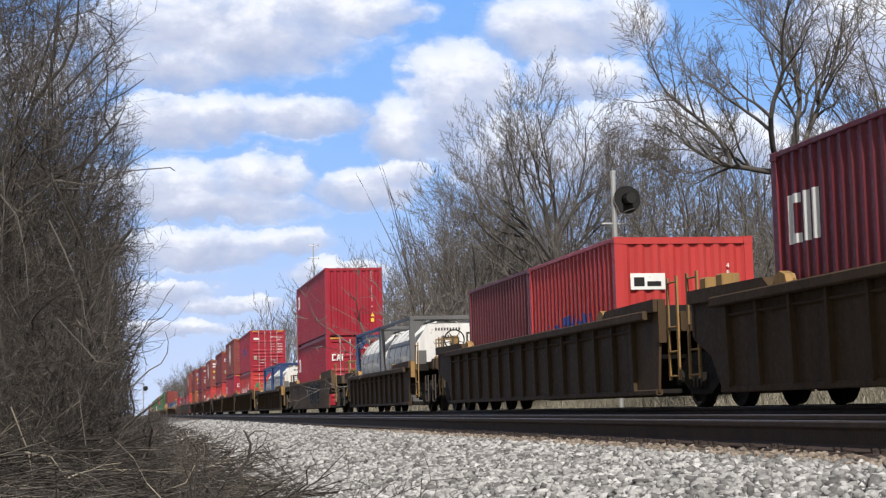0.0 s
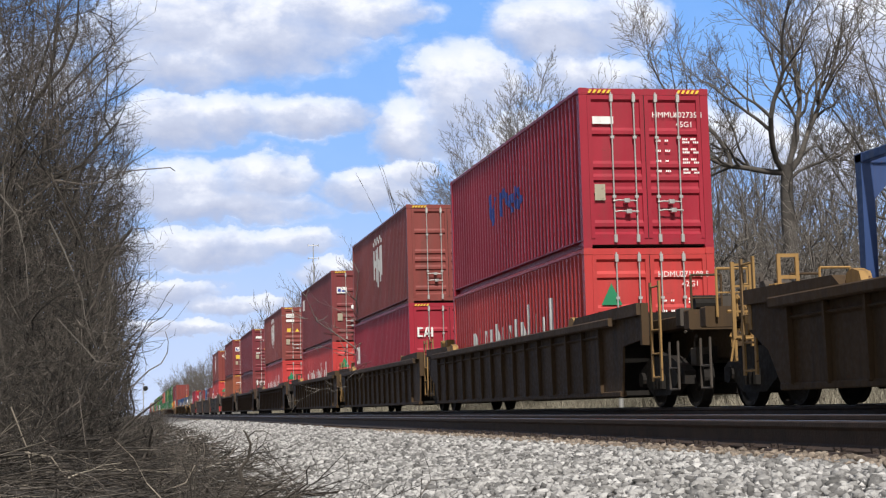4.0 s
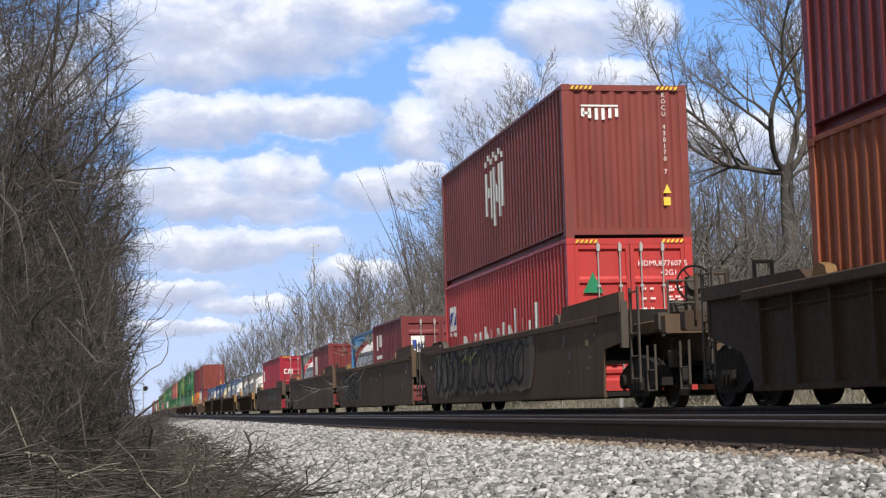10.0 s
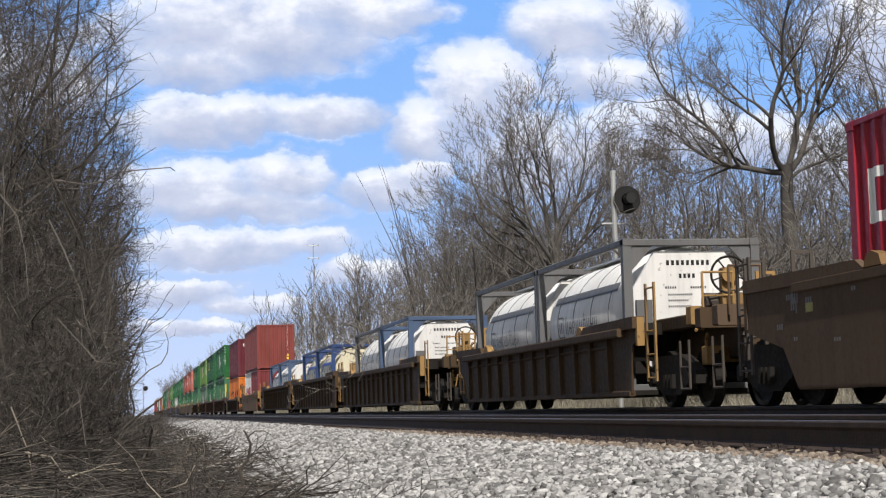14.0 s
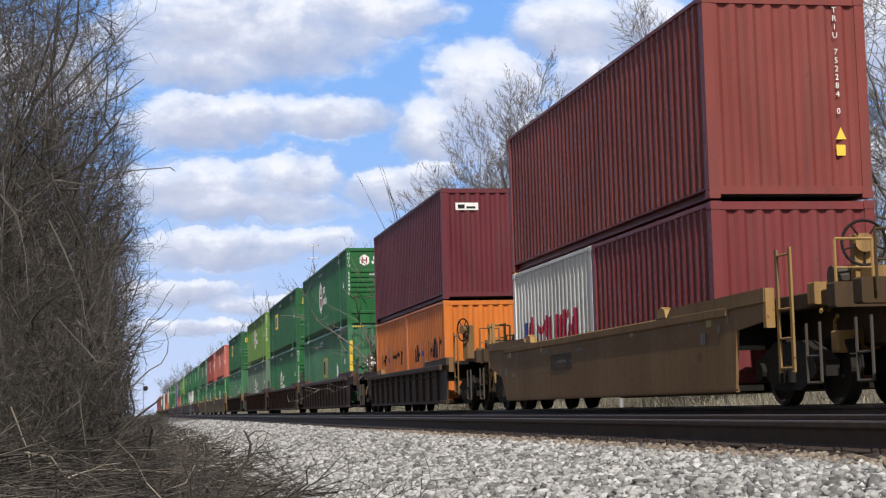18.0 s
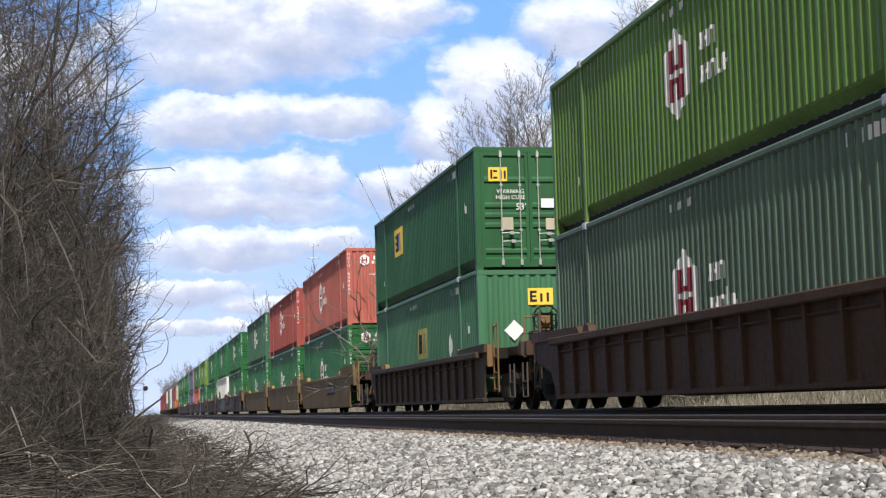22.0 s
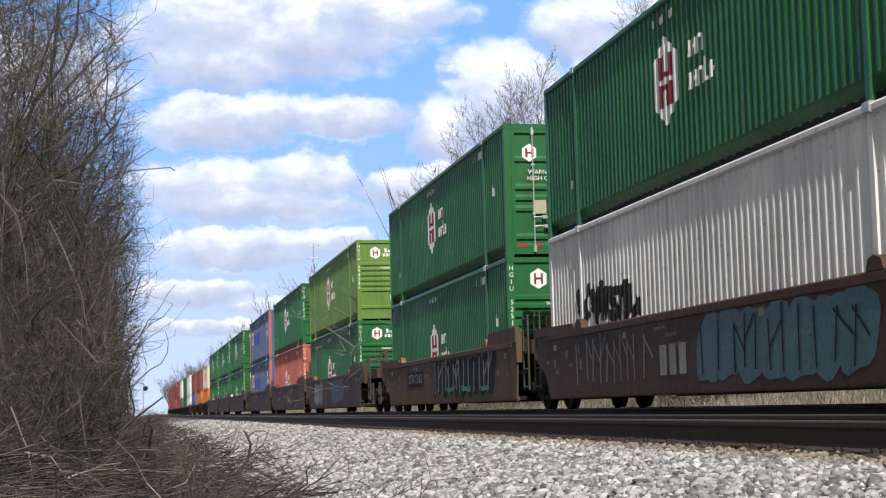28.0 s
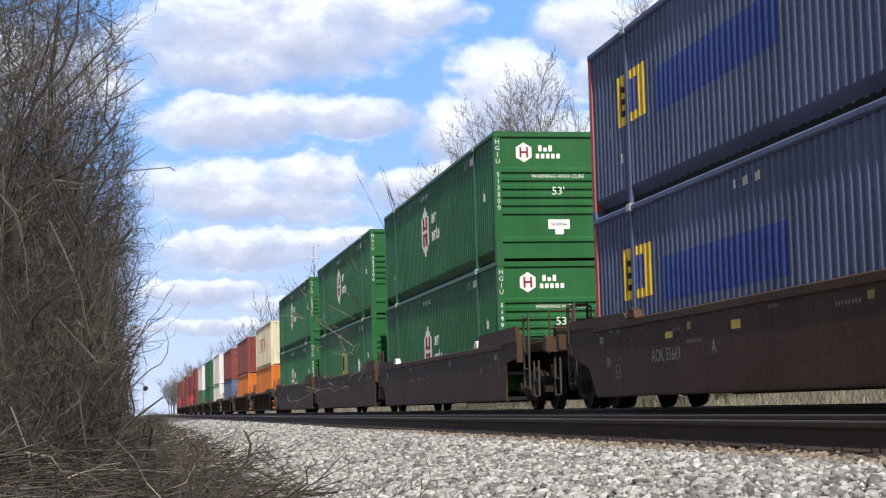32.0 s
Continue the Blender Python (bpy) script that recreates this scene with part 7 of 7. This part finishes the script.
stick("cut_branch", [(-0.64, 10, -0.1), (-0.49, 10, -0.13), (-0.33, 10, -0.37)], 0.006, LITTWIG, "cut branch on the heap, painted pale as if sunlit")
stick("cut_branch", [(-0.72, 10, 0.17), (-0.62, 10, -0.1), (-0.59, 10, -0.3)], 0.005, LITTWIG, "cut branch on the heap, painted pale as if sunlit")
stick("cut_branch", [(0.17, 10.5, -0.38), (0.31, 10.5, -0.33), (0.37, 10.5, -0.22)], 0.005, LITTWIG, "forked cut branch on the heap, painted pale as if sunlit")


# ---- signals and masts ----
def signal(x, y, z, h, label):
    t = thing("signal_mast", x, y, z, label, "railway signal")
    put("mast", Shape().tube((0, 0, -1), (0, 0, h + 0.75), 0.065, n=12).tube((0, 0, h + 0.7), (0, 0, h + 0.78), 0.08, n=12).mesh("mast"), GALV, t, None, "white-grey steel mast")
    hd = put("target", Shape().spin([(-0.04, 0.02), (-0.04, 0.36), (0.0, 0.37), (0.04, 0.36), (0.04, 0.02)], 32).mesh("target"), SEAL, t, pose(0.32, -0.12, h), "round black signal target")
    put("hood", Shape().spin([(-0.42, 0.16), (-0.42, 0.145), (-0.05, 0.13), (-0.05, 0.16)], 20).mesh("hood"), SEAL, hd, None, "black lamp hood")
    put("lamp_case", Shape().cbox(-0.18, 0.18, 0.03, 0.35, -0.22, 0.22, 0.03).mesh("lamp_case"), SEAL, hd)
    put("bracket", Shape().line([(0, 0, h - 0.4), (0.32, 0.1, h - 0.3)], 0.03).line([(-0.35, 0, h - 0.62), (0.4, 0, h - 0.62)], 0.025).mesh("bracket"), GALV, t)
    return t


signal(12.4, 41, -0.5, 5.9, "trackside signal with a round black target")
signal(1.25, 250, -0.5, 4.6, "far trackside signal with a round dark target")
t = thing("radio_mast", 22.3, 205, 0.5, "thin lattice radio mast with two cross arms", "mast")
put("pole", Shape().tube((0, 0, -0.5), (0, 0, 20.6), 0.11, 0.06, n=8).mesh("pole"), GALV, t)
for zz in (20.4, 18.8):
    put("cross_arm", cached("arm", lambda: Shape().line([(-0.65, 0, 0), (0.65, 0, 0)], 0.05).line([(-0.65, 0, -0.15), (-0.65, 0, 0.2)], 0.04).line([(0.65, 0, -0.15), (0.65, 0, 0.2)], 0.04).mesh("cross_arm")), GALV, t, (0, 0, zz))


# ---- the sky behind all ----
def sky_material():
    m, n, l, b = material("sky_backdrop")
    n.remove(b)
    em = n.new("ShaderNodeEmission")
    l.new(em.outputs[0], n["Material Output"].inputs[0])
    co = n.new("ShaderNodeTexCoord").outputs["Object"]
    sep = n.new("ShaderNodeSeparateXYZ")
    l.new(co, sep.inputs[0])

    def math_node(op, a, c=0.0, clamp=False):
        k = n.new("ShaderNodeMath")
        k.operation, k.use_clamp = op, clamp
        for i, q in enumerate((a, c)):
            if hasattr(q, "is_output"):
                l.new(q, k.inputs[i])
            else:
                k.inputs[i].default_value = q
        return k.outputs[0]

    height = math_node("MULTIPLY", sep.outputs[2], 1 / 760.0, True)
    blue = ramp(n, l, height, [(0.0, (0.62, 0.72, 0.94)), (0.30, (0.47, 0.635, 0.96)), (0.55, (0.30, 0.53, 0.955)), (1.0, (0.19, 0.435, 0.925))])

    def layer(scale, stretch, seed):
        mp = n.new("ShaderNodeMapping")
        mp.inputs["Scale"].default_value = (scale, scale, scale * stretch)
        mp.inputs["Location"].default_value = (seed, 0, seed)
        l.new(co, mp.inputs[0])
        t = n.new("ShaderNodeTexNoise")
        t.inputs["Scale"].default_value, t.inputs["Detail"].default_value, t.inputs["Roughness"].default_value = 1.0, 9, 0.55
        l.new(mp.outputs[0], t.inputs["Vector"])
        return t.outputs["Fac"]

    edge = layer(0.011, 1.5, 3.0)
    puff = layer(0.005, 2.2, 8.0)
    wx = math_node("ADD", sep.outputs[0], math_node("ADD", math_node("MULTIPLY", math_node("SUBTRACT", layer(0.008, 1.6, 21.0), 0.5), 110.0), math_node("MULTIPLY", math_node("SUBTRACT", layer(0.028, 1.4, 5.0), 0.5), 55.0)))
    wz = math_node("ADD", sep.outputs[2], math_node("ADD", math_node("MULTIPLY", math_node("SUBTRACT", layer(0.008, 1.6, 33.0), 0.5), 60.0), math_node("MULTIPLY", math_node("SUBTRACT", layer(0.028, 1.4, 14.0), 0.5), 34.0)))
    # heaps of cloud: middle (x, z), half width, half height, in metres on the sheet
    cover, total, weight = None, None, None
    for x, z, w, h in CLOUDS:
        w, h = w * 1.2, h * 1.24
        dx = math_node("MULTIPLY", math_node("SUBTRACT", wx, x), 1 / w)
        zz = math_node("MULTIPLY", math_node("SUBTRACT", wz, z), 1 / h)
        d = math_node("SUBTRACT", 1.0, math_node("ADD", math_node("MULTIPLY", dx, dx), math_node("MULTIPLY", zz, zz)))
        k = math_node("POWER", math_node("MAXIMUM", d, 0.001), 1.5)
        kz = math_node("MULTIPLY", k, zz)
        cover = d if cover is None else math_node("MAXIMUM", cover, d)
        total = kz if total is None else math_node("ADD", total, kz)
        weight = k if weight is None else math_node("ADD", weight, k)
    lit = math_node("MULTIPLY", math_node("DIVIDE", total, math_node("ADD", weight, 0.02)), 0.55)
    amount = math_node("ADD", cover, math_node("MULTIPLY", math_node("SUBTRACT", edge, 0.5), 1.5))
    amount = math_node("ADD", amount, math_node("MULTIPLY", math_node("SUBTRACT", puff, 0.52), 1.2))
    mask = ramp(n, l, math_node("ADD", math_node("MULTIPLY", amount, 0.8), 0.28), [(0.0, (0.04,) * 3), (0.28, (0.30,) * 3), (0.52, (0.72,) * 3), (1.0, (0.97,) * 3)])
    tone = math_node("ADD", math_node("ADD", lit, 0.5), math_node("MULTIPLY", math_node("SUBTRACT", edge, 0.5), 1.3))
    white = ramp(n, l, tone, [(0.1, (0.475, 0.525, 0.68)), (0.5, (0.625, 0.675, 0.815)), (0.8, (0.94, 0.96, 1.02))])
    l.new(mixed(n, l, mask, blue, white), em.inputs[0])
    em.inputs[1].default_value = 1.035
    return m


CLOUDS = [(150, 700, 237, 88), (359, 736, 156, 47), (57, 626, 113, 41), (56, 527, 112, 46), (158, 538, 71, 39), (292, 539, 123, 37), (228, 424, 91, 41), (55, 403, 131, 45), (156, 372, 162, 28), (104, 296, 151, 32), (267, 305, 81, 25), (33, 215, 110, 22), (174, 193, 100, 16), (52, 154, 120, 14),
          (579, 568, 78, 99), (645, 612, 58, 63), (481, 509, 62, 57), (780, 711, 117, 64), (904, 725, 97, 54), (833, 614, 117, 45), (415, 403, 97, 31), (479, 429, 51, 21), (370, 252, 81, 22), (975, 517, 129, 64), (1145, 496, 131, 49), (1329, 452, 134, 67), (700, 470, 110, 70), (830, 480, 100, 60), (1414, 711, 137, 103), (-400, 600, 260, 90), (-500, 300, 300, 60)]
s = Shape()
s.face([(-2600, 0, -150), (3400, 0, -150), (3400, 0, 1500), (-2600, 0, 1500)])
backdrop = tagged(put("backdrop", s.mesh("backdrop", fix=False), sky_material()), "blue sky with white drifting clouds", "sky", kind="structure")


# ---- what moves ----
def motions():
    for ob, s0, z in RIDERS:
        walk(ob, [(0, Matrix.Translation((TRAIN_X, s0, z))), (CLIP, Matrix.Translation((TRAIN_X, s0 - SPEED * CLIP, z)))])
    walk(backdrop, [(0, Matrix.Translation((0, 2950, 0))), (CLIP, Matrix.Translation((95, 2950, 0)))])


motions()
